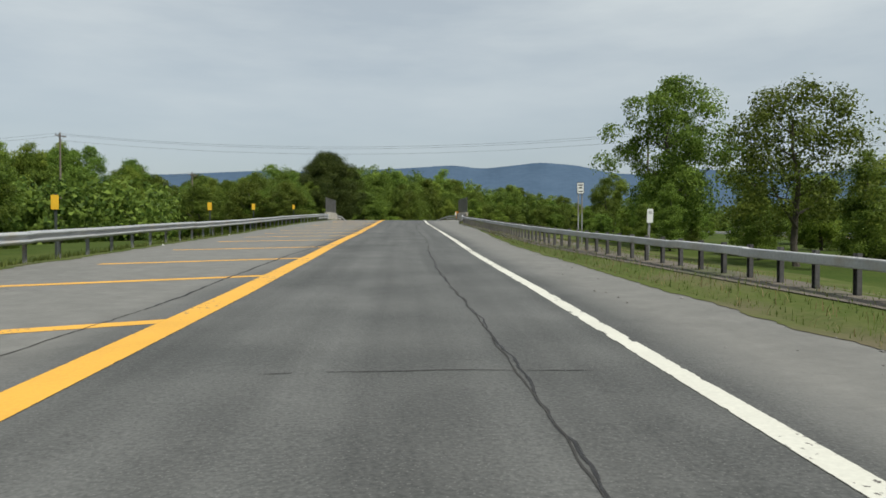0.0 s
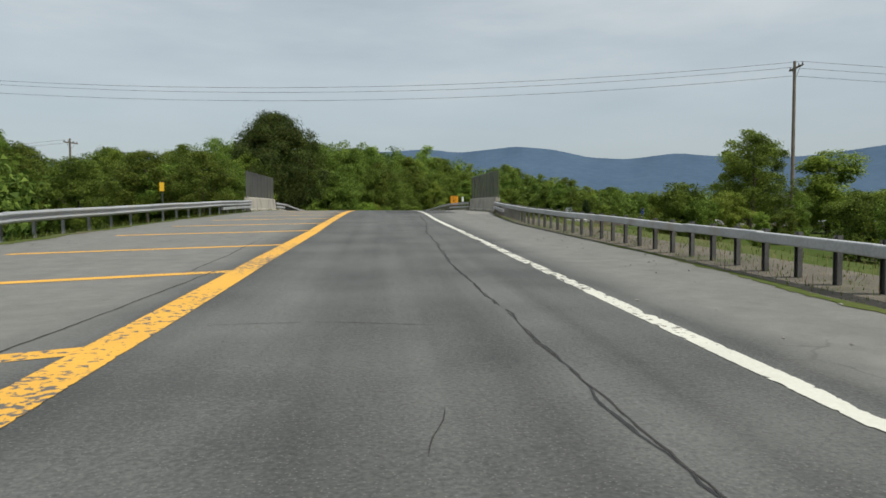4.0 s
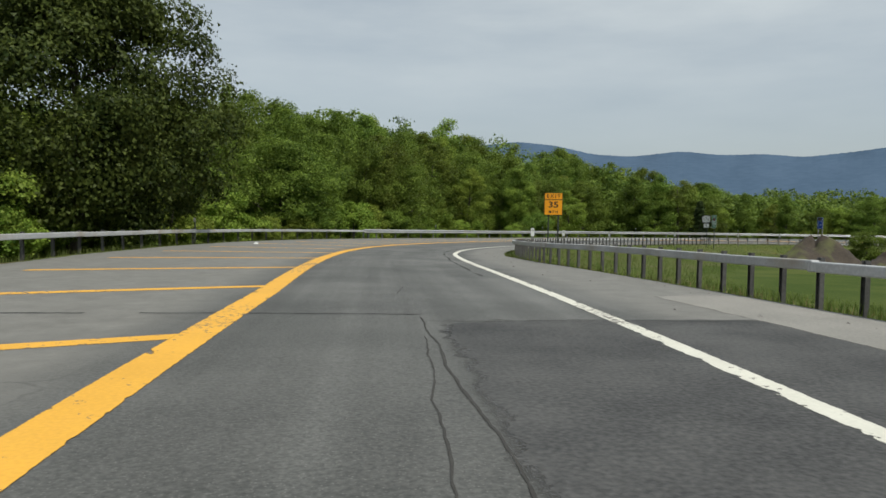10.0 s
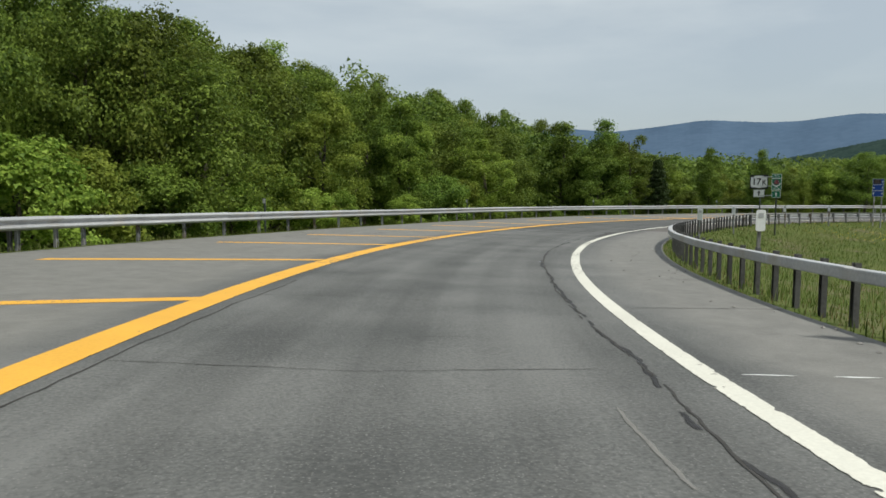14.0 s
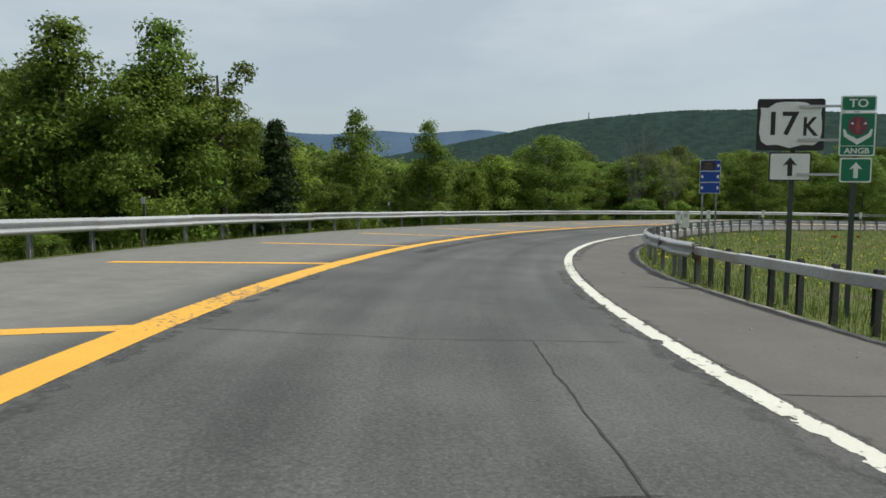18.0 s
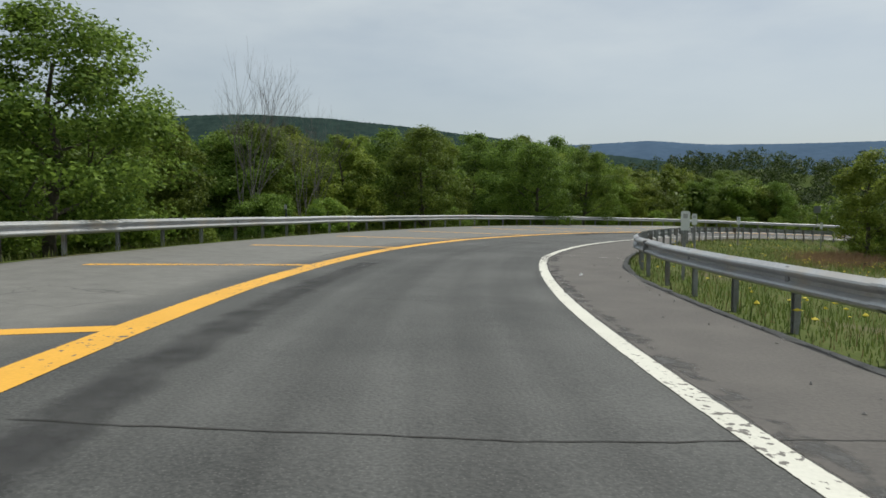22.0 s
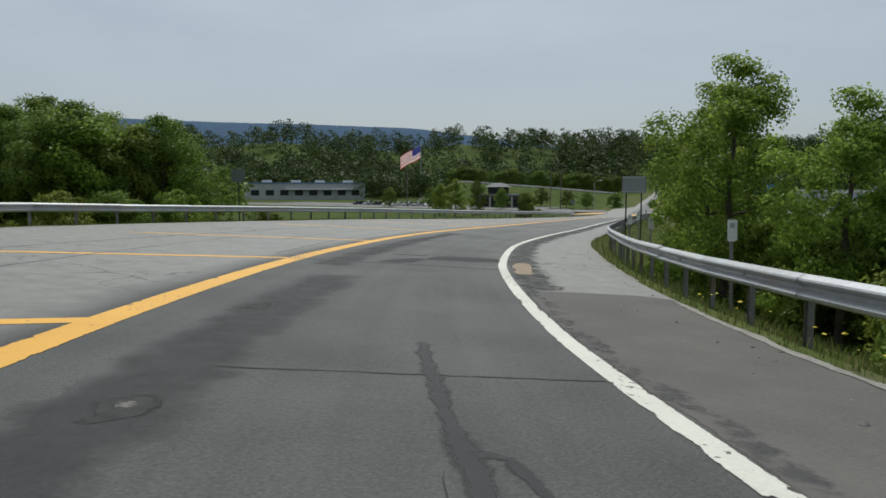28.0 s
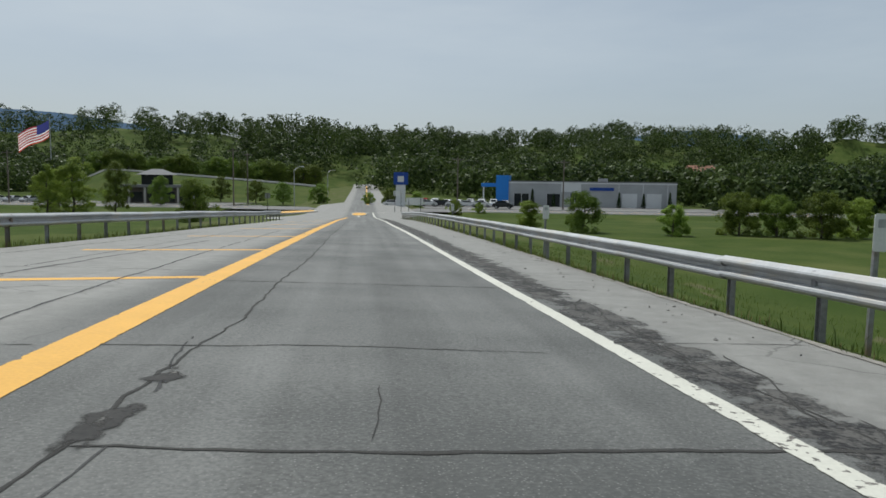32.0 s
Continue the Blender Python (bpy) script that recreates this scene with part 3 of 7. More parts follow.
def ribbon(name, s0, s1, lanes, mat, step=1.0, parent=None, up=0.0, uv=True):
    """A strip along the ramp; lanes is a list of functions or numbers across, or pairs of those with a height."""
    ss = np.arange(s0, s1 + 1e-6, step)
    verts, uvs = [], []
    for s in ss:
        for ln in lanes:
            d, u = ln if isinstance(ln, tuple) else (ln, 0.0)
            d = d(s) if callable(d) else d
            u = u(s) if callable(u) else u
            verts.append(on_road(s, float(d), up + float(u)))
            w_, y_ = float(white_d(s)), float(yellow_d(s))
            t_ = (float(d) - y_) / (w_ - y_)
            uvs.append((2.6 + float(d) - w_ if t_ > 1 else -2.6 + float(d) - y_ if t_ < 0 else -2.6 + 5.2 * t_, float(s)))
    w = len(lanes)
    faces = [(i * w + j, i * w + j + 1, (i + 1) * w + j + 1, (i + 1) * w + j) for i in range(len(ss) - 1) for j in range(w - 1)]
    ob = mesh_object(name, verts, faces, mat, parent)
    layer = ob.data.uv_layers.new(name="UVMap")
    for lp in ob.data.loops:
        layer.data[lp.index].uv = uvs[lp.vertex_index]
    return ob


# ---------------------------------------------------------------- ground
_k = np.arange(0, len(SS), 6)


def nearest(x, y):
    """Where points lie beside the ramp's line: metres along and across."""
    x, y = np.asarray(x, float), np.asarray(y, float)
    s, d = np.empty(x.size), np.empty(x.size)
    xf, yf = x.ravel(), y.ravel()
    for a in range(0, xf.size, 2000):
        q = (xf[a:a + 2000, None] - LX[_k]) ** 2 + (yf[a:a + 2000, None] - LY[_k]) ** 2
        i = _k[q.argmin(1)]
        s[a:a + 2000] = SS[i]
        d[a:a + 2000] = (xf[a:a + 2000] - LX[i]) * TY[i] - (yf[a:a + 2000] - LY[i]) * TX[i]
    return s.reshape(x.shape), d.reshape(x.shape)


def smooth(a, b, v):
    t = np.clip((v - a) / (b - a), 0, 1)
    return t * t * (3 - 2 * t)


def ground_z(x, y):
    x, y = np.asarray(x, float), np.asarray(y, float)
    s, d = nearest(x, y)
    zr = np.interp(s, SS, LZ)
    right = d > 0
    out = np.where(right, d - right_edge(s), left_edge(s) - d)
    drop = np.where(right, right_drop(s), left_drop(s))
    tilt = -bank(s) * np.clip(d, -18, 9)
    z = zr + tilt - 0.9 - (drop - 0.6) * smooth(2, 13, out)
    # the land falls away to the plain in the south and rises under the woods in the north
    plain_z = -5.6 + 6.5 * smooth(90, 260, y)
    r = np.hypot(x - 150, y - 125)
    brg = np.degrees(np.arctan2(x - 150, y - 125)) % 360
    rise = (38 - 2 * smooth(156, 165, brg) + 3 * np.sin(brg * 0.35) + 2 * np.sin(brg * 0.83)) * smooth(92, 106, brg) * smooth(252, 236, brg)
    plain_z = plain_z + rise * smooth(335, 570, r)
    return z * (1 - smooth(25, 95, out)) + plain_z * smooth(25, 95, out)


def spaced():
    mid = np.arange(-90, 321, 4.0)
    grow, v, g = [], 4.0, 0.0
    while g < 4700:
        v *= 1.22
        g += v
        grow.append(g)
    grow = np.array(grow)
    return np.concatenate([-90 - grow[::-1], mid, 320 + grow])


gx, gy = spaced(), spaced() - 15
GX, GY = np.meshgrid(gx, gy)
GZ = ground_z(GX, GY)
nxg = len(gx)
ground = mesh_object("ground", np.stack([GX, GY, GZ], -1).reshape(-1, 3).tolist(), [(j * nxg + i, j * nxg + i + 1, (j + 1) * nxg + i + 1, (j + 1) * nxg + i) for j in range(len(gy) - 1) for i in range(nxg - 1)], GRASS, smooth=True)
tagged(ground, "green grass land falling from the ramp to the plain", "ground", kind="structure")

road = ribbon("road", -60, 645, [left_edge, lambda s: left_edge(s) * 0.6 + yellow_d(s) * 0.4, yellow_d, lambda s: 0.0, white_d, right_edge], ASPHALT)
tagged(road, "worn grey asphalt exit ramp with pale shoulders", "road", kind="structure")
# verges run from the asphalt edge down the bank and end under the ground
lift = curve((70, 0.30), (92, 0.0))


def right_fall(s, q):
    """How far the inner verge lies under the road, q metres out from the asphalt."""
    dr, up = float(right_drop(s)), float(lift(s))
    return float(np.interp(q, (0, 0.5, 2.2, 5, 9, 15), (-0.03, -0.08 + 0.45 * up, -0.12 - 0.25 * dr * (1 - up * 3.3) + up * 0.9, -0.25 - 0.5 * dr, -0.30 - 0.8 * dr, -0.6 - dr)))


def left_fall(s, q):
    dr = float(left_drop(s))
    return float(np.interp(q, (0, 0.5, 2.2, 5, 9, 15), (-0.03, -0.08, -0.12 - 0.15 * dr, -0.25 - 0.45 * dr, -0.35 - 0.8 * dr, -0.7 - dr)))


vr = ribbon("verge", -60, 640, [(lambda s, q=q: right_edge(s) + q, lambda s, q=q: right_fall(s, q)) for q in (0, 0.5, 2.2, 5, 9, 15)], VERGE)
tagged(vr, "dry grassy verge beside the ramp shoulder", "verge", kind="structure")
vl = ribbon("verge", -60, 640, [(lambda s: left_edge(s) - 15, lambda s: -0.7 - left_drop(s)), (lambda s: left_edge(s) - 9, lambda s: -0.35 - 0.8 * left_drop(s)), (lambda s: left_edge(s) - 5, lambda s: -0.25 - 0.45 * left_drop(s)), (lambda s: left_edge(s) - 2.2, lambda s: -0.12 - 0.15 * left_drop(s)), (lambda s: left_edge(s) - 0.5, -0.08), (left_edge, -0.03)], VERGE)
tagged(vl, "grassy outer bank of the ramp", "verge", kind="structure")

gv = ribbon("gravel_strip", 1, 84, [(lambda s, q=q: right_rail(s) + q, lambda s, q=q: right_fall(s, max(0.0, float(right_rail(s) - right_edge(s)) + q)) + 0.018) for q in (-0.45, 0.0, 0.5, 1.1)], GRAVEL)
tagged(gv, "strip of brown gravel and soil under the guard rail", "verge", kind="structure")

# painted lines
yl = ribbon("yellow_line", -60, 432, [lambda s: yellow_d(s) - 0.23, lambda s: yellow_d(s), lambda s: yellow_d(s) + 0.23], YELLOW_LINE, up=0.006)
tagged(yl, "broad yellow edge line with worn spots", "road marking", kind="structure")
wl_ob = ribbon("white_line", -60, 436, [lambda s: white_d(s) - 0.13, white_d, lambda s: white_d(s) + 0.13], WHITE_LINE, up=0.006)
tagged(wl_ob, "white edge line, chipped along one side", "road marking", kind="structure")
HATCH = [-7, -1, 5, 11, 17, 22.3, 28.5, 35, 40.5, 46, 52, 58, 64.5, 70, 75.5, 81, 86.5, 92, 98, 103.5, 109.5, 115, 120.5, 126, 131.5, 137, 143, 149, 154.5, 161, 167, 172, 177.5, 183, 188, 194, 202, 209, 216.5, 223.5, 230.5, 238.5, 246, 253.5, 262, 271, 278, 286, 294, 303, 312, 323, 332, 341, 351, 358, 366, 375, 384, 393, 402]
for sj in HATCH:
    d0 = float(yellow_d(sj)) - 0.15
    d1 = max(float(left_edge(sj)) + 1.6, d0 - 7.5)
    verts = []
    for k in range(9):
        d = d0 + (d1 - d0) * k / 8
        s = sj + (d - d0) * 0.42
        verts += [on_road(s - 0.17, d, 0.004), on_road(s + 0.17, d, 0.004)]
    ob = mesh_object("hatch_line", verts, [(2 * k, 2 * k + 2, 2 * k + 3, 2 * k + 1) for k in range(8)], YELLOW, yl)

# ---------------------------------------------------------------- guard rails


def w_beam_mesh(length):
    """One section of corrugated steel beam along y; its face points to -x."""
    prof = [(0.015, 0.165), (0.005, 0.158), (-0.075, 0.118), (-0.090, 0.095), (-0.080, 0.068), (-0.012, 0.022), (-0.012, -0.022), (-0.080, -0.060), (-0.095, -0.085), (-0.085, -0.115), (0.005, -0.150), (0.015, -0.160)]
    back = [(x + 0.012, z) for x, z in reversed(prof)]
    ring = prof + back
    n = len(ring)
    verts = [(x, y, z) for y in (-length / 2, length / 2) for x, z in ring]
    faces = [(i, (i + 1) % n, n + (i + 1) % n, n + i) for i in range(n)]
    me = bpy.data.meshes.new("w_beam")
    me.from_pydata(verts, [], faces)
    me.materials.append(STEEL_BRIGHT)
    me.update()
    return me


def box_beam_mesh(length, h=0.16, w=0.15):
    bm = bmesh.new()
    box(bm, w, length, h, bevel=0.02)
    me = bpy.data.meshes.new("box_beam")
    bm.to_mesh(me)
    bm.free()
    me.materials.append(STEEL)
    return me


def post_mesh(height):
    """A rolled steel I post, from its foot in the ground up."""
    bm = bmesh.new()
    for dy in (-0.045, 0.045):
        box(bm, 0.075, 0.008, height, Matrix.Translation((0, dy, height / 2)))
    box(bm, 0.008, 0.085, height, Matrix.Translation((0, 0, height / 2)))
    me = bpy.data.meshes.new("post")
    bm.to_mesh(me)
    bm.free()
    me.materials.append(STEEL_DARK)
    return me


POST = post_mesh(1.05)
POST_PALE = POST.copy()
POST_PALE.materials.clear()
POST_PALE.materials.append(STEEL_POST)
BLOCK = box_beam_mesh(0.09, 0.3, 0.12)
BLOCK.materials.clear()
BLOCK.materials.append(STEEL_POST)


def guard_rail(s0, s1, line, side, kind, label, heights=(0.62,), spacing=1.9, base=-0.30):
    """A run of rail from s0 to s1; side is +1 right of the lane, -1 left of it."""
    root = empty("guard_rail", Matrix.Translation(on_road(s0, float(line(s0)))), label=label, category="guard rail")
    inv = root.matrix_world.inverted()
    count = max(1, round((s1 - s0) / spacing))
    ds = (s1 - s0) / count
    cache = {}
    rng = random.Random(int(s0 * 10 + side))
    for i in range(count + 1):
        s = s0 + i * ds
        d = float(line(s))
        piece("post", POST_PALE if kind == "w" else POST, inv @ turned(s, d + side * 0.12, base), root)
        if kind == "w":
            piece("block", BLOCK, inv @ turned(s, d + side * 0.05, 0.60), root)
    for h in heights:
        sec = 2 if kind == "w" else 3
        for i in range(0, count, sec):
            a, b = s0 + i * ds, min(s1, s0 + (i + sec) * ds)
            pa, pb = on_road(a, float(line(a)), h + rng.uniform(-.012, .012)), on_road(b, float(line(b)), h + rng.uniform(-.012, .012))
            v = pb - pa
            key = round(v.length + 0.12, 1)
            if key not in cache:
                cache[key] = w_beam_mesh(key) if kind == "w" else box_beam_mesh(key)
            m = Matrix.Translation((pa + pb) / 2) @ v.to_track_quat("Y", "Z").to_matrix().to_4x4()
            if kind == "w":
                m = m @ pose(0.006 * (i // sec % 2), 0, 0, 0, 0, 0 if side > 0 else 180)
            piece("beam_section", cache[key], inv @ m, root)
    return root


guard_rail(-55, 87, right_rail, 1, "box", "long galvanised box-beam guard rail on steel posts before the bridge", spacing=0.93)
guard_rail(101.2, 203, right_rail, 1, "box", "galvanised box-beam guard rail round the inside of the bend", spacing=0.93)
guard_rail(203.4, 423, right_rail, 1, "w", "corrugated steel guard rail down the inside of the ramp", heights=(0.60,), spacing=1.905)
guard_rail(-55, 90.2, left_rail, -1, "w", "corrugated steel guard rail along the outer edge before the bridge", spacing=1.905)
guard_rail(103.0, 160.4, left_rail, -1, "box", "box-beam guard rail beyond the bridge parapet", spacing=1.905)
guard_rail(160.6, 403, left_rail, -1, "w", "long corrugated guard rail round the outside of the bend", spacing=1.905)
guard_rail(78, 87.2, lambda s: right_rail(s) + 0.02, 1, "box", "second lower rail where the guard rail meets the parapet", heights=(0.33,), spacing=0.95)
guard_rail(101.1, 108, lambda s: right_rail(s) + 0.02, 1, "box", "second lower rail at the far end of the parapet", heights=(0.33,), spacing=0.95)
guard_rail(83, 90.3, lambda s: left_rail(s) - 0.02, -1, "box", "lower rail joining the outer parapet", heights=(0.33,), spacing=0.95)
guard_rail(103.0, 108, lambda s: left_rail(s) - 0.02, -1, "box", "short lower rail at the end of the outer parapet", heights=(0.33,), spacing=0.95)

guard_rail(201.7, 203.6, lambda s: right_rail(s) - 0.07, 1, "w", "flared lapped end of the box-beam guard rail", heights=(0.62,), spacing=1.9)
guard_rail(159.7, 161.6, lambda s: left_rail(s) + 0.07, -1, "w", "lapped joint between two kinds of guard rail", heights=(0.62,), spacing=1.9)

# ---------------------------------------------------------------- bridge parapets with screens


def mesh_screen_material():
    """Fine wire mesh, seen as a dark veil with real holes."""
    m = bpy.data.materials.new("fine wire mesh")
    m.use_nodes = True
    n, l = m.node_tree.nodes, m.node_tree.links
    b, out = n["Principled BSDF"], n["Material Output"]
    b.inputs["Base Color"].default_value = (0.10, 0.095, 0.095, 1)
    b.inputs["Roughness"].default_value, b.inputs["Metallic"].default_value = 0.6, 0.3
    tr = n.new("ShaderNodeBsdfTransparent")
    mx = n.new("ShaderNodeMixShader")
    geo = n.new("ShaderNodeNewGeometry")
    nz = n.new("ShaderNodeTexNoise")
    nz.inputs["Scale"].default_value = 0.8
    l.new(geo.outputs["Position"], nz.inputs["Vector"])
    r = n.new("ShaderNodeMapRange")
    r.inputs["To Min"].default_value, r.inputs["To Max"].default_value = 0.62, 0.78
    l.new(nz.outputs["Fac"], r.inputs["Value"])
    l.new(r.outputs["Result"], mx.inputs["Fac"])
    l.new(tr.outputs["BSDF"], mx.inputs[1])
    l.new(b.outputs["BSDF"], mx.inputs[2])
    l.new(mx.outputs["Shader"], out.inputs["Surface"])
    return m


SCREEN = mesh_screen_material()


def parapet(s0, s1, d, side, lit):
    root = empty("bridge_parapet", turned(s0, d), label=lit, category="parapet")
    inv = root.matrix_world.inverted()
    n = 8
    step = (s1 - s0) / n
    for i in range(n):
        a, b = s0 + i * step, s0 + (i + 1) * step
        L = step - 0.008
        bm = bmesh.new()
        # sloped front, vertical back, chamfered top
        prof = [(0.0, -0.4), (0.0, 0.08), (0.06, 0.20), (0.12, 0.95), (0.15, 1.0), (0.40, 1.0), (0.43, 0.96), (0.43, -0.4)]
        vs = [[bm.verts.new((side * x, y, z)) for x, z in prof] for y in (-L / 2, L / 2)]
        k = len(prof)
        for j in range(k):
            bm.faces.new((vs[0][j], vs[0][(j + 1) % k], vs[1][(j + 1) % k], vs[1][j]))
        bm.faces.new(vs[0][::-1])
        bm.faces.new(vs[1])
        bmesh.ops.recalc_face_normals(bm, faces=bm.faces)
        ob = part("concrete_block", bm, CONCRETE, root)
        ob.matrix_local = inv @ turned((a + b) / 2, d)
    fence = part("fence_frame", rod(rod(bmesh.new(), inv @ on_road(s0, d + side * .3, 2.82), inv @ on_road(s1, d + side * .3, 2.82), 0.03), inv @ on_road(s0, d + side * .3, 1.06), inv @ on_road(s1, d + side * .3, 1.06), 0.025), STEEL_DARK, root)
    for i in range(n + 1):
        s = s0 + i * step
        bm = rod(bmesh.new(), inv @ on_road(s, d + side * .3, 0.96), inv @ on_road(s, d + side * .3, 2.85), 0.035)
        part("fence_post", bm, STEEL_DARK, root)
        if i < n:
            q = [inv @ on_road(s + step * a, d + side * .3, z) for a, z in ((0, 1.06), (1, 1.06), (1, 2.82), (0, 2.82))]
            mesh_object("mesh_panel", q, [(0, 1, 2, 3)], SCREEN, root)
    return root


parapet(87.3, 100.9, 8.3, 1, "shaded concrete bridge parapet with a dark wire mesh screen on posts")
parapet(90.4, 102.8, -8.45, -1, "sunlit concrete bridge parapet with a tall dark mesh screen")

# ---------------------------------------------------------------- trees


def leaves_mesh(name, centres, radii, counts, size, mat, rng, flat=0.35, hearts=None):
    """Many small pointed leaves in clumps, each a triangle of its own, turned outward from the clump and from the crown's heart."""
    tot = int(sum(counts))
    rep = np.repeat(np.arange(len(centres)), counts)
    mid = np.asarray(centres, float)
    out = mid - np.asarray(hearts if hearts is not None else mid.mean(0), float)
    out /= np.linalg.norm(out, axis=1)[:, None] + 1e-6
    v = rng.normal(size=(tot, 3)) + out[rep] * 0.45 + np.array([0, 0, 0.25])
    v /= np.linalg.norm(v, axis=1)[:, None]
    rad = rng.uniform(0.15, 1.05, tot) ** 0.5 * rng.choice([1.0, 1.0, 1.0, 1.22], tot)
    pos = mid[rep] + v * (np.asarray(radii)[rep] * rad)[:, None] * np.array([1, 1, 0.78])
    nrm = v * 0.75 + out[rep] * 0.35 + rng.normal(size=(tot, 3)) * 0.70 + np.array([0, 0, flat])
    nrm /= np.linalg.norm(nrm, axis=1)[:, None]
    a = np.cross(nrm, rng.normal(size=(tot, 3)))
    a /= np.linalg.norm(a, axis=1)[:, None] + 1e-9
    b = np.cross(nrm, a)
    sz = size * rng.uniform(0.6, 1.35, tot)[:, None]
    verts = np.stack([pos + a * sz * 1.25, pos - a * sz * 0.6 + b * sz * 0.8, pos - a * sz * 0.6 - b * sz * 0.8], 1).reshape(-1, 3)
    me = bpy.data.meshes.new(name)
    me.vertices.add(tot * 3)
    me.vertices.foreach_set("co", verts.ravel().astype(np.float32))
    me.loops.add(tot * 3)
    me.loops.foreach_set("vertex_index", np.arange(tot * 3, dtype=np.int32))
    me.polygons.add(tot)
    me.polygons.foreach_set("loop_start", np.arange(0, tot * 3, 3, dtype=np.int32))
    me.materials.append(mat)
    me.update()
    me.validate()
    return me


def limbs(bm, base, top, r, rng, n, reach, first):
    """A tapering, slightly crooked trunk with limbs that fork off it."""
    pts = [Vector(base)]
    k = 5
    for i in range(1, k + 1):
        t = i / k
        pts.append(Vector(base).lerp(Vector(top), t) + Vector((rng.uniform(-1, 1), rng.uniform(-1, 1), 0)) * reach * 0.06)
    for i in range(k):
        rod(bm, pts[i], pts[i + 1], r * (1 - 0.8 * i / k), r * (1 - 0.8 * (i + 1) / k), 8)
    ends = []
    for i in range(n):
        t = first + (1 - first) * (i + rng.uniform(0, 0.8)) / n * 0.9
        p = Vector(base).lerp(Vector(top), t)
        ang = i * 2.4 + rng.uniform(-0.5, 0.5)
        out = reach * (1.05 - 0.55 * t) * rng.uniform(0.7, 1.0)
        q = p + Vector((math.cos(ang) * out, math.sin(ang) * out, out * rng.uniform(0.35, 0.9)))
        m = p.lerp(q, 0.5) + Vector((0, 0, -0.06 * out))
        rr = r * (1 - 0.8 * t) * 0.55
        rod(bm, p, m, rr, rr * 0.6, 6)
        rod(bm, m, q, rr * 0.6, rr * 0.2, 5)
        ends += [m, q]
        for j in range(2):
            e = m.lerp(q, 0.5) + Vector((rng.uniform(-1, 1), rng.uniform(-1, 1), rng.uniform(0, 1))) * out * 0.4
            rod(bm, m, e, rr * 0.4, rr * 0.12, 4)
            ends.append(e)
    return ends


def tree_template(seed, h, r, first=0.25, clumps=70, per=55, size=0.20, mat=None, gap=0.0, puff=1.0):
    """Trunk and crown meshes of a broad-leaved tree h metres high with a crown r metres in radius."""
    rng, nrg = random.Random(seed), np.random.default_rng(seed)
    bm = bmesh.new()
    ends = limbs(bm, (0, 0, -0.6), (rng.uniform(-.3, .3), rng.uniform(-.3, .3), h * 0.82), 0.018 * h + 0.05, rng, 11, r, first)
    me = bpy.data.meshes.new("trunk")
    bm.to_mesh(me)
    bm.free()
    me.materials.append(BARK)
    cs, rs = [], []
    z0 = h * first * 0.8
    for e in ends:
        if e.z > z0:
            cs.append(tuple(e))
            rs.append(rng.uniform(0.16, 0.30) * r * puff)
    while len(cs) < clumps:
        a, t = rng.uniform(0, math.tau), rng.random()
        z = z0 + (h - z0) * t
        env = math.sin(math.pi * min(1, 0.12 + 0.88 * t) ** 0.85) ** 0.6
        q = r * env * math.sqrt(rng.uniform(0.25, 1.0)) * (1 + 0.25 * math.sin(3 * a + seed) + 0.15 * math.sin(5 * a + 2 * t * 6))
        if gap and rng.random() < gap * 0.5:
            continue
        cs.append((math.cos(a) * q, math.sin(a) * q, z - 0.06 * r))
        rs.append(rng.uniform(0.14, 0.30) * r * puff)
    counts = [max(8, int(per * rng.uniform(0.5, 1.5))) for _ in cs]
    return me, leaves_mesh("crown", cs, rs, counts, size, mat or LEAF, nrg)


def conifer_template(seed, h, r):
    rng, nrg = random.Random(seed), np.random.default_rng(seed)
    bm = rod(bmesh.new(), (0, 0, -0.5), (0, 0, h), 0.02 * h, 0.02, 7)
    cs, rs = [], []
    for i in range(60):
        t = (i + rng.random()) / 60
        a = i * 2.4
        q = r * (1 - t) ** 0.8 * rng.uniform(0.55, 1.15)
        z = h * (0.06 + 0.94 * t)
        rod(bm, (0, 0, z), (math.cos(a) * q, math.sin(a) * q, z - q * 0.15), 0.02, 0.006, 4)
        for u in (0.5, 0.95):
            cs.append((math.cos(a) * q * u, math.sin(a) * q * u, z - q * 0.1))
            rs.append(0.16 * r + 0.12)
    me = bpy.data.meshes.new("trunk")
    bm.to_mesh(me)
    bm.free()
    me.materials.append(BARK)
    return me, leaves_mesh("crown", cs, rs, [90] * len(cs), 0.085, LEAF_DARK, nrg, 0.1, [(0, 0, c[2]) for c in cs])


def bare_template(seed, h, r):
    """A dead tree: trunks and forking bare twigs."""
    rng = random.Random(seed)
    bm = bmesh.new()

    def fork(p, d, length, rad, depth):
        q = p + d * length
        rod(bm, p, q, rad, rad * 0.65, 6 if depth > 2 else 4)
        if depth:
            for _ in range(3 if depth > 1 else 4):
                nd = (d + Vector((rng.uniform(-1, 1), rng.uniform(-1, 1), rng.uniform(-0.1, 0.5))) * 0.55).normalized()
                fork(p.lerp(q, rng.uniform(0.6, 1)), nd, length * rng.uniform(0.55, 0.8), rad * 0.5, depth - 1)

    for k in range(4):
        fork(Vector((rng.uniform(-.5, .5), rng.uniform(-.5, .5), -0.5)), Vector((rng.uniform(-.3, .3), rng.uniform(-.3, .3), 1)).normalized(), h * 0.38, 0.065, 4)
    me = bpy.data.meshes.new("trunk")
    bm.to_mesh(me)
    bm.free()
    me.materials.append(BARK_GREY)
    return me, None


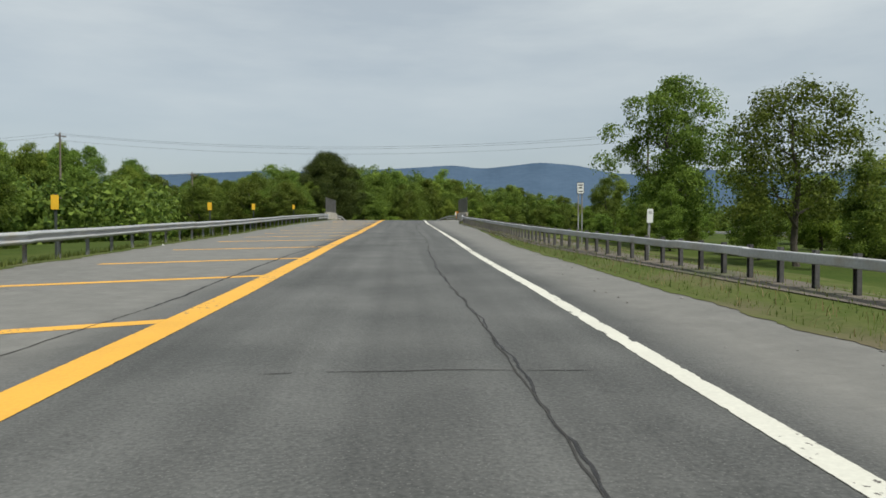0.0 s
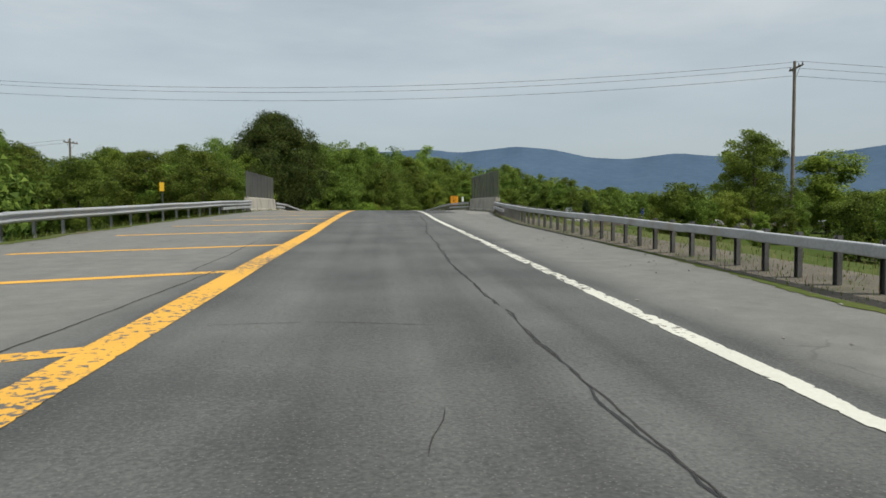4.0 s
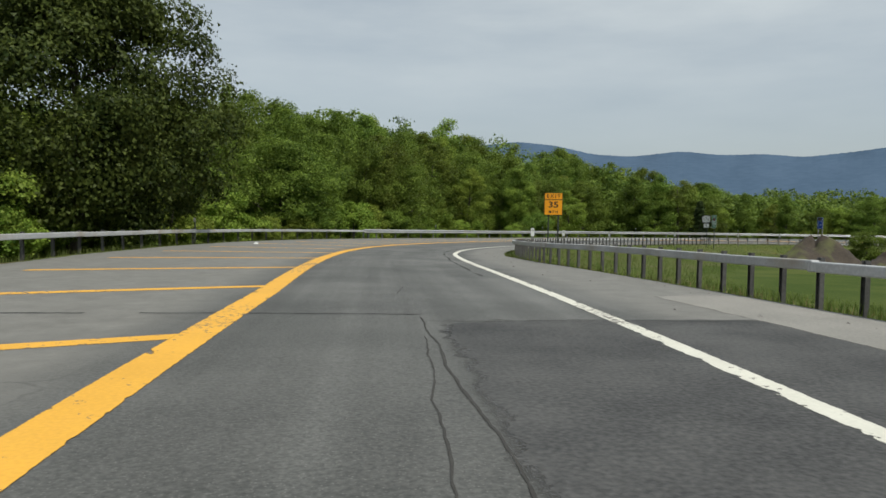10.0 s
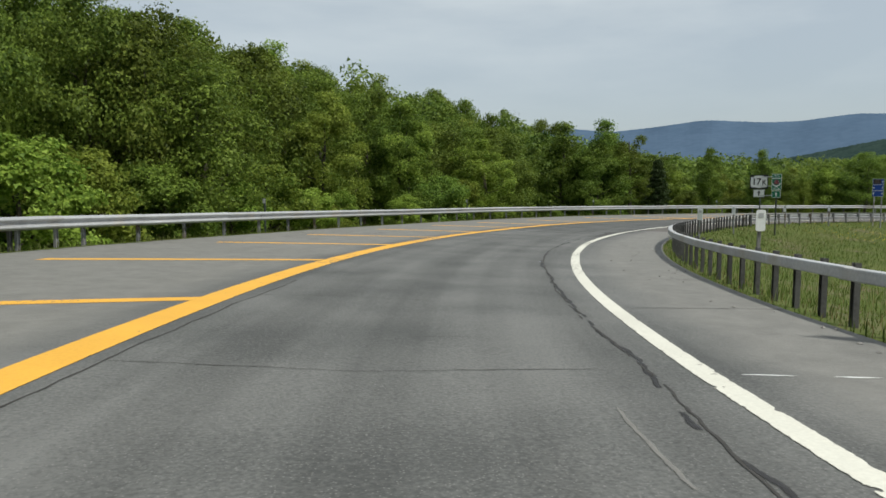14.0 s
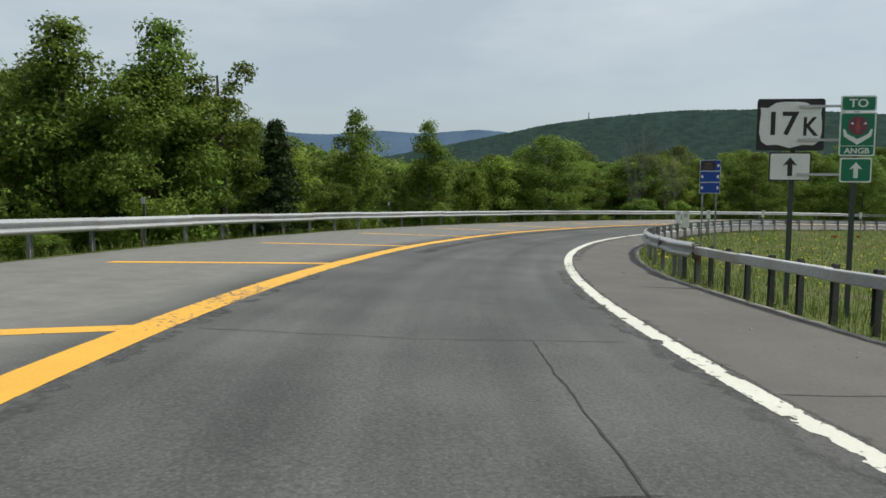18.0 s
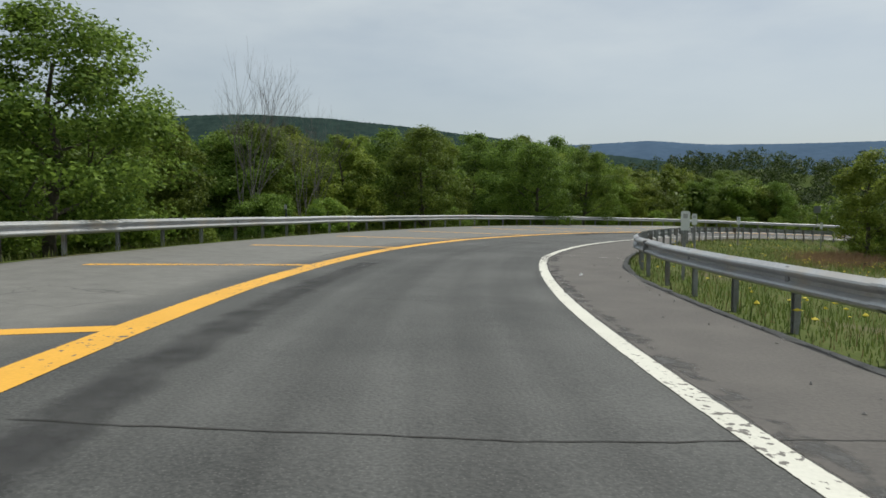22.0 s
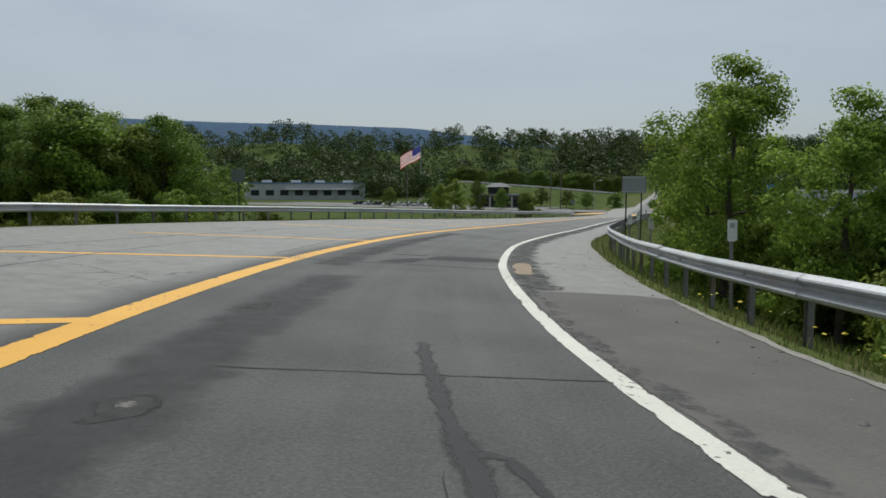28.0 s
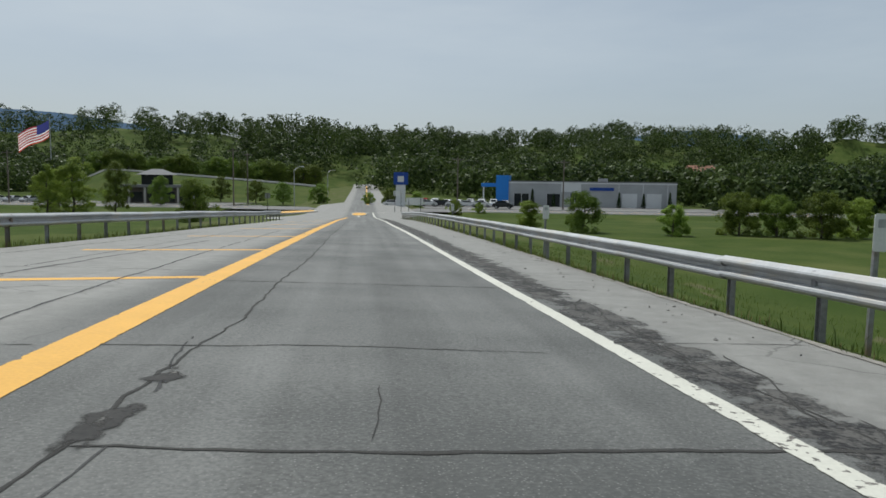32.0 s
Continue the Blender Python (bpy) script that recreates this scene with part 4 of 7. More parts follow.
TREES = {
    "broad_a": tree_template(1, 12.0, 4.6, 0.22, 120, 260, 0.090),
    "broad_b": tree_template(2, 12.0, 4.2, 0.18, 115, 260, 0.090),
    "broad_c": tree_template(3, 12.0, 3.6, 0.15, 105, 260, 0.085, LEAF_PALE),
    "open": tree_template(4, 11.0, 4.6, 0.30, 95, 190, 0.090, LEAF, 0.4),
    "slim": tree_template(5, 9.0, 2.1, 0.10, 80, 260, 0.080, LEAF, 0.1, 1.6),
    "slim_pale": tree_template(6, 8.0, 2.0, 0.08, 80, 260, 0.080, LEAF_PALE, 0.1, 1.6),
    "bush": tree_template(7, 3.6, 2.0, 0.02, 65, 230, 0.060, LEAF_PALE),
    "bush_dark": tree_template(8, 4.2, 2.3, 0.02, 65, 230, 0.065, LEAF),
    "elm": tree_template(9, 15.0, 6.6, 0.20, 280, 400, 0.105, LEAF_ELM),
    "open_slim": tree_template(14, 11.0, 2.3, 0.35, 48, 150, 0.080, LEAF, 0.5),
    "conifer": conifer_template(10, 8.0, 1.9),
    "dead": bare_template(11, 13.0, 4.0),
}
SPOKEN = {
    "broad_a": ("full broad-leaved tree in dark green leaf", "tree"), "broad_b": ("tall leafy deciduous tree in the roadside wood", "tree"),
    "broad_c": ("fresh pale-green deciduous tree beside the road", "tree"), "open": ("open-crowned tree with sky between its limbs", "tree"),
    "slim": ("slender young tree standing by the road", "tree"), "slim_pale": ("slender pale-green sapling on the grassy bank", "tree"),
    "bush": ("low pale-green bush on the bank", "bush"), "bush_dark": ("rounded dark-green bush on the bank", "bush"),
    "open_slim": ("slim open tree with bare limbs showing", "tree"),
    "elm": ("very large spreading tree over the guard rail", "tree"), "conifer": ("dark pointed cedar standing behind the rail", "conifer"), "dead": ("dead leafless grey tree with bare twigs", "dead tree"),
}
TREE_H = {"broad_a": 12, "broad_b": 12, "broad_c": 12, "open": 11, "slim": 9, "slim_pale": 8, "bush": 3.6, "bush_dark": 4.2, "elm": 15, "open_slim": 11, "conifer": 8, "dead": 13}


def tree(kind, x, y, height, wide=1.0, turn=None, label="", z=None, group=""):
    trunk, crown = TREES[kind]
    k = height / TREE_H[kind]
    z = float(ground_z(x, y)) if z is None else z
    lab, cat = SPOKEN[kind]
    name = "dead_tree" if kind == "dead" else "bush" if kind.startswith("bush") else "conifer" if kind == "conifer" else "tree"
    t = (x * 7.3 + y * 3.1) % 360 if turn is None else turn
    root = empty(name, Matrix.Translation((x, y, z)) @ pose(0, 0, 0, 0, 0, t) @ Matrix.Diagonal((k * wide, k * wide, k, 1)), label=label or lab, category=cat, group=group)
    piece("trunk", trunk, Matrix(), root)
    if crown:
        piece("crown", crown, Matrix(), root)
    return root


def tree_at(kind, s, d, height, wide=1.0, **kw):
    p = on_road(s, d)
    return tree(kind, p.x, p.y, height, wide, **kw)


def roof_height(s, d):
    p = on_road(s, d)
    return float(ground_z(p.x, p.y))


CROWN_R = {"broad_a": 4.6, "broad_b": 4.2, "broad_c": 3.6, "open": 4.6, "slim": 2.1, "slim_pale": 2.0, "bush": 2.0, "bush_dark": 2.3, "elm": 6.6, "open_slim": 2.3, "conifer": 1.9, "dead": 4.0}


def tree_to(kind, x, y, top, radius, **kw):
    """A tree by the height of its top over level and the radius of its crown."""
    h = top - float(ground_z(x, y))
    return tree(kind, x, y, h, radius / (CROWN_R[kind] * h / TREE_H[kind]), **kw)


# trees that stand out, by the right of the approach
tree_to("broad_a", 21, 48.5, 11.8, 4.3, label="big broad-leaved tree standing behind the guard rail")
tree_to("open", 18.7, 31, 7.9, 3.4, label="round leafy tree behind the approach guard rail")
tree_to("broad_c", 31, 86, 8.6, 2.7)
tree_to("broad_b", 28.3, 81, 7.8, 2.3)
tree_to("slim_pale", 35, 83, 7.2, 2.2)
tree_to("slim", 26.5, 60, 8.0, 2.2)
tree_to("broad_c", 29, 66, 6.2, 2.6)
tree_to("broad_b", 4.8, 178.5, 12.8, 4.0)
tree_to("broad_a", 9.8, 181.5, 12.4, 3.6)
# the huge tree beyond the bridge and its neighbours
tree_to("elm", -6.1, 137.5, 16.3, 5.7)
rt = random.Random(5)
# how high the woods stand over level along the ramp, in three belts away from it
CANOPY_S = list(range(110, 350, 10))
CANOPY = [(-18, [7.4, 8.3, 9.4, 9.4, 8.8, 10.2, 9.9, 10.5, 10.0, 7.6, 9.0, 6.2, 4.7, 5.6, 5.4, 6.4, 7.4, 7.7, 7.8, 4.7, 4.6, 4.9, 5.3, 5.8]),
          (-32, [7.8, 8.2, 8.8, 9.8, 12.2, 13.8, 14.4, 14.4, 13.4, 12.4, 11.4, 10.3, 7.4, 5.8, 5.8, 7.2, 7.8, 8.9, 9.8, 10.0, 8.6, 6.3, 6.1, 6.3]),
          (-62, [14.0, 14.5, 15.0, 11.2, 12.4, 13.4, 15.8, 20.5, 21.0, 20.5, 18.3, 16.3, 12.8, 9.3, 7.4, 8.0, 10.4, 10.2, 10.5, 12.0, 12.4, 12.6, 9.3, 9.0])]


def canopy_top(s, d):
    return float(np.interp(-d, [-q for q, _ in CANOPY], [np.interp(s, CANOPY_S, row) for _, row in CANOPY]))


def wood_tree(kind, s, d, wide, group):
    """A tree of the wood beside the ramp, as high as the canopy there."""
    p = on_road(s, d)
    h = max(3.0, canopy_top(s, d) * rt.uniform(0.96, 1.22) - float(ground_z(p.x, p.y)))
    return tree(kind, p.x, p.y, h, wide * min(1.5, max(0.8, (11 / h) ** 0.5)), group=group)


# wood along the outside of the bend
for i in range(130):
    s = rt.uniform(112, 208)
    d = -(16.0 + rt.random() ** 1.2 * 55)
    k = rt.choice(["broad_a", "broad_b", "broad_b", "broad_c", "broad_a", "open"])
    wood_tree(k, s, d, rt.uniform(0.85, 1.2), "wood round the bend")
for i in range(45):
    s = rt.uniform(115, 200)
    tree_at(rt.choice(["bush", "bush_dark", "slim_pale"]), s, -rt.uniform(15.0, 18.0), rt.uniform(2.5, 5), 1.1, group="undergrowth by the rail")
# the open stretch, lower trees and the cedar
tree_to("conifer", 63.5, 205, 6.8, 2.0)
tree_to("slim", 71.9, 206, 8.4, 1.8)
tree_to("slim", 78.3, 204.5, 8.3, 1.7)
tree_to("broad_a", 90.4, 200.4, 8.0, 3.9, label="round dark-green tree standing by itself below the rail")
tree_to("slim", 54.5, 210, 10.9, 3.0)
tree_to("slim", 57.3, 206.5, 11.0, 2.6)
tree_to("open_slim", 60, 205, 10.8, 2.4)
tree_to("bush", 84.5, 204, 5.0, 1.6)
tree_to("bush_dark", 66, 203, 3.6, 1.6)
tree_to("slim_pale", 87, 203, 6.5, 2.0)
tree_to("slim", 97.5, 199, 5.6, 1.3)
for i in range(110):
    s = rt.uniform(212, 335)
    d = -(17 + rt.random() ** 1.2 * 45) - max(0, s - 260) * 0.10
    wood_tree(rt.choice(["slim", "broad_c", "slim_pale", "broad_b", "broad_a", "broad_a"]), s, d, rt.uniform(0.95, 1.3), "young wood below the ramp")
for i in range(70):
    s = rt.uniform(207, 335)
    d = -(15.0 + rt.uniform(0, 4)) - max(0, min(s, 300) - 255) * 0.11
    tree_at(rt.choice(["bush", "bush_dark", "bush"]), s, d, rt.uniform(1.8, 3.6), 1.1, group="bushes below the ramp")
tree_to("dead", 112.5, 199.5, 13.0, 3.6)
tree_to("dead", 116.5, 196.5, 10.5, 2.8)
tree_to("broad_b", 124, 188.5, 8.5, 3.6)
tree_to("broad_a", 133, 178, 8.0, 3.8)
tree_to("broad_a", 139, 172, 8.0, 3.4)
tree_to("open", 160, 166, 8.2, 3.2)
tree_to("broad_a", 165, 160, 5.6, 3.2)
tree_to("broad_b", 182, 156, 6.8, 3.8)
# left of the approach
for i in range(42):
    s = rt.uniform(5, 112)
    d = -rt.uniform(24, 50)
    p = on_road(s, d)
    if (s > 66 and d > -36) or -25.5 < math.degrees(math.atan2(p.x + 0.5, p.y - 2.3)) < -17.5:
        continue
    tree_at(rt.choice(["broad_a", "broad_b", "broad_c", "open"]), s, d, rt.uniform(6.5, 8.5) + (-d - 24) * 0.17, 1.15, group="trees beside the approach")
# right of the approach
for i in range(34):
    s = rt.uniform(34, 80)
    tree_at(rt.choice(["bush", "slim_pale", "bush_dark", "slim"]), s, rt.uniform(15, 34), rt.uniform(2.5, 5.5) * (1.0 if s < 58 else 0.55), 1.0, group="scrub beside the approach")
# inside of the bend near its end
for x, y, top, r, k in ((129.3, 144.0, 5.0, 2.1, "broad_c"), (131.3, 138.8, 5.0, 1.95, "broad_c"), (126, 147.6, 3.5, 1.6, "broad_c"), (124.5, 145.5, 3.4, 1.6, "broad_c"), (113, 160, 6.0, 2.7, "broad_c"), (137.3, 112.5, 0.9, 2.3, "bush"), (135.6, 122, 0.6, 1.2, "bush"), (119, 152, 2.6, 1.6, "bush"), (121, 143, 3.4, 2.0, "slim_pale"), (115, 150, 3.0, 1.9, "bush_dark"), (133.5, 131, 1.6, 1.5, "bush_dark"), (106, 160, 2.2, 1.5, "bush"), (109.5, 157, 2.8, 1.4, "bush_dark"), (118, 136, 3.0, 2.2, "broad_a"), (138.5, 107, 0.6, 1.2, "bush")):
    tree_to(k, x, y, top, r, group="trees inside the ramp")


for i in range(26):
    s = rt.uniform(292, 324)
    tree_at(rt.choice(["bush", "bush", "bush_dark"]), s, float(right_rail(s)) + rt.uniform(2.4, 6.5), rt.uniform(1.8, 3.0), 1.1, group="bushes inside the ramp")


def woods(name, label, spots, mat, leaf=0.8, per=260, seed=1):
    """Far woodland: domed crowns built of many larger leaves, as one mass."""
    nrg = np.random.default_rng(seed)
    cs, rs, ct, hs = [], [], [], []
    n = 12
    for x, y, z, h, r in spots:
        heart = (x, y, z + h * 0.45)
        for j in range(n):
            a = j * 2.4 + nrg.uniform(-0.4, 0.4)
            t = (j + nrg.uniform(0.1, 0.9)) / n
            q = r * 0.74 * math.sqrt(max(0.05, 1 - (1.25 * t - 0.25) ** 2)) * nrg.uniform(0.7, 1.1)
            cs.append((x + math.cos(a) * q, y + math.sin(a) * q, z + h * (0.12 + 0.74 * t)))
            rs.append(r * nrg.uniform(0.30, 0.50))
            ct.append(per // n)
            hs.append(heart)
    me = leaves_mesh(name, cs, rs, ct, leaf, mat, nrg, 0.3, hs)
    return tagged(new(name, me), label, "woodland", kind="stuff")


spots = []
for i in range(250):
    x, y = rt.uniform(-60, 110), rt.uniform(222, 268)
    top = float(np.interp(x, (-60, -40, -20, 0, 20, 40, 60, 80, 110), (15.6, 15.6, 20, 22.5, 19.4, 15.6, 12.0, 8.2, 6.2))) + (y - 225) * 0.075
    z = float(ground_z(x, y))
    spots.append((x, y, z, (top - z) * rt.uniform(0.98, 1.2), rt.uniform(3.6, 6.0)))
woods("northern_woodland", "tall green woodland beyond the bend", spots, WOODS, 0.26, 1320, 3)
spots = []
for i in range(420):
    x, y = rt.uniform(40, 420), rt.uniform(205, 300)
    if y < 225 and x < 180:
        continue
    spots.append((x, y, float(ground_z(x, y)), rt.uniform(7, 10) + max(0, y - 235) * 0.065, rt.uniform(3.5, 6)))
for i in range(380):
    x, y = rt.uniform(160, 420), rt.uniform(40, 205)
    seen = math.degrees(math.atan2(x - 125, y - 164))
    if (y < 150 and x < 205) or seen > 128 or (seen > 116 and x > 330):
        continue
    spots.append((x, y, float(ground_z(x, y)), rt.uniform(7, 11), rt.uniform(3.5, 6)))
for i in range(170):
    s, d = rt.uniform(214, 325), -rt.uniform(34, 75)
    p = on_road(s, d)
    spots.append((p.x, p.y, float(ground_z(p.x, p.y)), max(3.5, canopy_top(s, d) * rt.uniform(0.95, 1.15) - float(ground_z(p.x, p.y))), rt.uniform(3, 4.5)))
woods("plain_woodland", "young green woodland on the plain", spots, WOODS, 0.36, 504, 4)
spots = []
for i in range(520):
    a, r = radians(rt.uniform(100, 163)), rt.uniform(330, 580)
    x, y = 150 + math.sin(a) * r, 125 + math.cos(a) * r
    spots.append((x, y, float(ground_z(x, y)), rt.uniform(10, 20), rt.uniform(5, 9)))
for i in range(900):
    a, r = radians(rt.uniform(162, 241)), rt.uniform(250, 640)
    x, y = 150 + math.sin(a) * r, 125 + math.cos(a) * r
    if abs(x - (190 + (10 - y) * 0.29)) < 12 and y > -215:
        continue
    spots.append((x, y, float(ground_z(x, y)), rt.uniform(11, 16), rt.uniform(5.5, 9)))
for i in range(330):
    x, y = rt.uniform(-60, 188), rt.uniform(-190, -62)
    if y > -74 and x > 118:
        y -= 14
    if y > -110 and 85 < x < 112 and y < -140:
        continue
    spots.append((x, y, float(ground_z(x, y)), rt.uniform(8, 13), rt.uniform(4, 6.5)))
for i in range(170):
    x, y = rt.uniform(-40, 116), rt.uniform(-75, -32)
    spots.append((x, y, float(ground_z(x, y)), rt.uniform(5, 9), rt.uniform(3, 5)))
for i in range(260):
    x, y = rt.uniform(232, 480), rt.uniform(-210, -75)
    if x - 222 < (-y - 100) * 0.29 + 16 or (math.hypot(x - 148, y - 118) < 275 and x < 330):
        continue
    spots.append((x, y, float(ground_z(x, y)), rt.uniform(8, 14), rt.uniform(4.5, 7)))
for i in range(130):
    a, r = radians(rt.uniform(154, 174)), rt.uniform(400, 490)
    x, y = 148 + math.sin(a) * r, 118 + math.cos(a) * r
    spots.append((x, y, float(ground_z(x, y)), rt.uniform(23, 28) - 6 * float(smooth(159, 163, math.degrees(a))), rt.uniform(5, 7.5)))
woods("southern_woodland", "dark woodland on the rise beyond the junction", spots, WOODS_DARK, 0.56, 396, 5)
spots = []
for i in range(260):
    x, y = rt.uniform(-160, -30), rt.uniform(70, 240)
    h = rt.uniform(9, 14) if x < -55 else 7.6 + max(0, y - 105) * 0.055 + rt.uniform(-1.4, 0.6)
    spots.append((x, y, float(ground_z(x, y)), h, rt.uniform(4, 6)))
for i in range(260):
    x, y = rt.uniform(60, 420), rt.uniform(300, 430)
    spots.append((x, y, float(ground_z(x, y)), rt.uniform(8, 12), rt.uniform(5, 7)))
for i in range(90):
    s, d = rt.uniform(5, 112), -rt.uniform(42, 80)
    p = on_road(s, d)
    spots.append((p.x, p.y, float(ground_z(p.x, p.y)), rt.uniform(8, 11), rt.uniform(3.5, 5)))
for i in range(110):
    s, d = rt.uniform(138, 176), -rt.uniform(40, 72)
    p = on_road(s, d)
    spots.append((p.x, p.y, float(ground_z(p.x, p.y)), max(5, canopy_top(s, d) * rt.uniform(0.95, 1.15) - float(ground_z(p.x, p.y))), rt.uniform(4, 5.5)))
woods("western_woodland", "green woodland beyond the approach", spots, WOODS, 0.36, 456, 6)

# ---------------------------------------------------------------- far hills


def hill_material(name, base, other, scale):
    return material(name, base, other, rough=1.0, scale=scale, fine=scale * 8, spread=0.5, gloss=0.0)


# the blue of distance haze is painted into this base colour
HILL_BLUE = hill_material("wooded hill with painted haze", (0.072, 0.110, 0.165), (0.060, 0.095, 0.145), 0.004)
# haze is put in here too, as blue mixed into the green
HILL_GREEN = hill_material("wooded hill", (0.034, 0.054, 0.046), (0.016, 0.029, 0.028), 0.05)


def ridge(name, label, knots, dist, mat, seed, rough=0.10):
    """A far range: knots are compass bearings and the crest's height in degrees over level."""
    b, e = zip(*knots)
    nrg = np.random.default_rng(seed)
    bs = np.arange(b[0], b[-1] + 0.01, 0.12)
    es = np.interp(bs, b, e)
    es = np.convolve(np.pad(es, 6, mode="edge"), np.ones(13) / 13, "valid")
    jag = np.radians(nrg.uniform(-rough, rough, bs.size) * 0.35) * dist
    edge = np.minimum(1, np.minimum(bs - b[0], b[-1] - bs) / 3 + 0.02)
    es = es * edge
    cx, cy = 80.0, 140.0
    verts = []
    rows = [(-0.32, -0.02), (-0.22, 0.30), (-0.10, 0.72), (0.0, 1.0), (0.18, 0.6), (0.34, -0.05)]
    for j, (dd, hh) in enumerate(rows):
        for i, ang in enumerate(bs):
            r = dist * (1 + dd)
            top = math.tan(radians(es[i])) * dist
            w = 0.0 if j in (0, 5) else math.sin(i * 0.21 + j * 2.0) * 0.05 + math.sin(i * 0.047 + j) * 0.07
            r2 = r * (1 + (w * 0.3 if hh < 1 else 0))
            verts.append((cx + math.sin(radians(ang)) * r2, cy + math.cos(radians(ang)) * r2, top * (hh + (w if hh < 1 else 0)) - 6 + (jag[i] if hh == 1.0 else 0)))
    n = bs.size
    faces = [(j * n + i, j * n + i + 1, (j + 1) * n + i + 1, (j + 1) * n + i) for j in range(len(rows) - 1) for i in range(n - 1)]
    return tagged(mesh_object(name, verts, faces, mat, smooth=True), label, "hills", kind="structure")


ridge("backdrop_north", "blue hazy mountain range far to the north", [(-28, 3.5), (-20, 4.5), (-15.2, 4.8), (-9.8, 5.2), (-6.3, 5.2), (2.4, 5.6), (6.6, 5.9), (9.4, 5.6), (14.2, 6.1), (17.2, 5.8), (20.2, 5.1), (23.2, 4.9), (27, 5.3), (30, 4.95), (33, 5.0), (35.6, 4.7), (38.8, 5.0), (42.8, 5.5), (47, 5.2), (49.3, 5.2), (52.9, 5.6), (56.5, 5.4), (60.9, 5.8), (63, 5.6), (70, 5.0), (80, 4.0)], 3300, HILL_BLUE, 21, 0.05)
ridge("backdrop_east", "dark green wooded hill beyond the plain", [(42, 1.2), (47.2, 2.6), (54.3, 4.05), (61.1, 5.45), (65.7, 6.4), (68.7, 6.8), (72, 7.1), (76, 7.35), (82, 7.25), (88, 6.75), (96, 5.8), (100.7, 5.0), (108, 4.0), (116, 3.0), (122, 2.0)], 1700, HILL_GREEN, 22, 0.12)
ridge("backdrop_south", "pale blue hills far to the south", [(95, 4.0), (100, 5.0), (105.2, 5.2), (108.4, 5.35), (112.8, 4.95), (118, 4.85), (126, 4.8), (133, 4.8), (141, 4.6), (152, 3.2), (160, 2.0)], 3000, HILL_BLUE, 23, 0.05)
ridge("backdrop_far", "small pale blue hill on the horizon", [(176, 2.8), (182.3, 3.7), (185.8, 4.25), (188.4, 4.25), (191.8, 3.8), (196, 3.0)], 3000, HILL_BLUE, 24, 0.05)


# ---------------------------------------------------------------- cracks, seams and patches of the road
GAP = material("dark open crack", (0.030, 0.029, 0.028), (0.045, 0.043, 0.040), rough=0.95, scale=3.0, fine=40.0)
PALE_LIP = material("broken pale edge of the asphalt", (0.30, 0.28, 0.25), (0.17, 0.16, 0.145), rough=0.95, scale=4.0, fine=30.0, bump=0.01)
BROWN_PATCH = material("brownish worn shoulder", (0.132, 0.122, 0.113), (0.098, 0.091, 0.086), rough=0.95, scale=1.2, fine=30.0, bump=0.008)
POT_FLOOR = material("stony pothole floor", (0.16, 0.155, 0.145), (0.035, 0.034, 0.033), rough=0.95, scale=9.0, fine=45.0, bump=0.02, spread=0.3)
SCUFF = material("pale scuffed paint", (0.21, 0.205, 0.19), (0.15, 0.147, 0.14), rough=0.8, scale=6.0, fine=40.0)
rc = random.Random(17)


def ragged(m, amount, soft, scale, cover=1.0):
    """Lets a material fray away towards the rim that the map gives, in a broken line."""
    n, l = m.node_tree.nodes, m.node_tree.links
    b, out = n["Principled BSDF"], n["Material Output"]
    uv, sep, geo = n.new("ShaderNodeUVMap"), n.new("ShaderNodeSeparateXYZ"), n.new("ShaderNodeNewGeometry")
    noise = n.new("ShaderNodeTexNoise")
    noise.inputs["Scale"].default_value, noise.inputs["Detail"].default_value, noise.inputs["Roughness"].default_value = scale, 8.0, 0.7
    l.new(geo.outputs["Position"], noise.inputs["Vector"])
    l.new(uv.outputs["UV"], sep.inputs["Vector"])
    add = n.new("ShaderNodeMath")
    add.operation = "MULTIPLY_ADD"
    add.inputs[1].default_value = amount
    l.new(noise.outputs["Fac"], add.inputs[0])
    l.new(sep.outputs["X"], add.inputs[2])
    rng = n.new("ShaderNodeMapRange")
    rng.inputs["From Min"].default_value, rng.inputs["From Max"].default_value = amount * 0.5 + soft * 0.3, amount * 0.5 + soft * 1.3
    rng.inputs["To Max"].default_value = cover
    l.new(add.outputs[0], rng.inputs["Value"])
    tr, mx = n.new("ShaderNodeBsdfTransparent"), n.new("ShaderNodeMixShader")
    l.new(rng.outputs["Result"], mx.inputs["Fac"])
    l.new(tr.outputs["BSDF"], mx.inputs[1])
    l.new(b.outputs["BSDF"], mx.inputs[2])
    l.new(mx.outputs["Shader"], out.inputs["Surface"])
    return m


ragged(GAP, 1.5, 0.35, 9.0)
ragged(TAR, 1.5, 0.45, 7.0, 0.85)
ragged(ASPHALT_DARK, 0.7, 0.14, 3.5, 0.85)
STAIN = ragged(material("dark oily stain", (0.022, 0.023, 0.025), (0.045, 0.045, 0.047), rough=0.8, scale=1.2, fine=32.0, bump=0.008), 0.6, 0.35, 2.2, 0.7)
WORN = ragged(material("crazed dark asphalt", (0.024, 0.024, 0.025), (0.110, 0.106, 0.100), rough=0.9, scale=3.5, fine=26.0, bump=0.03, spread=0.22), 1.7, 0.16, 2.4, 0.85)
ragged(BROWN_PATCH, 0.12, 0.04, 2.0, 0.9)
ragged(POT_FLOOR, 0.3, 0.04, 5.0)
ragged(SCUFF, 1.6, 0.4, 6.0, 0.8)
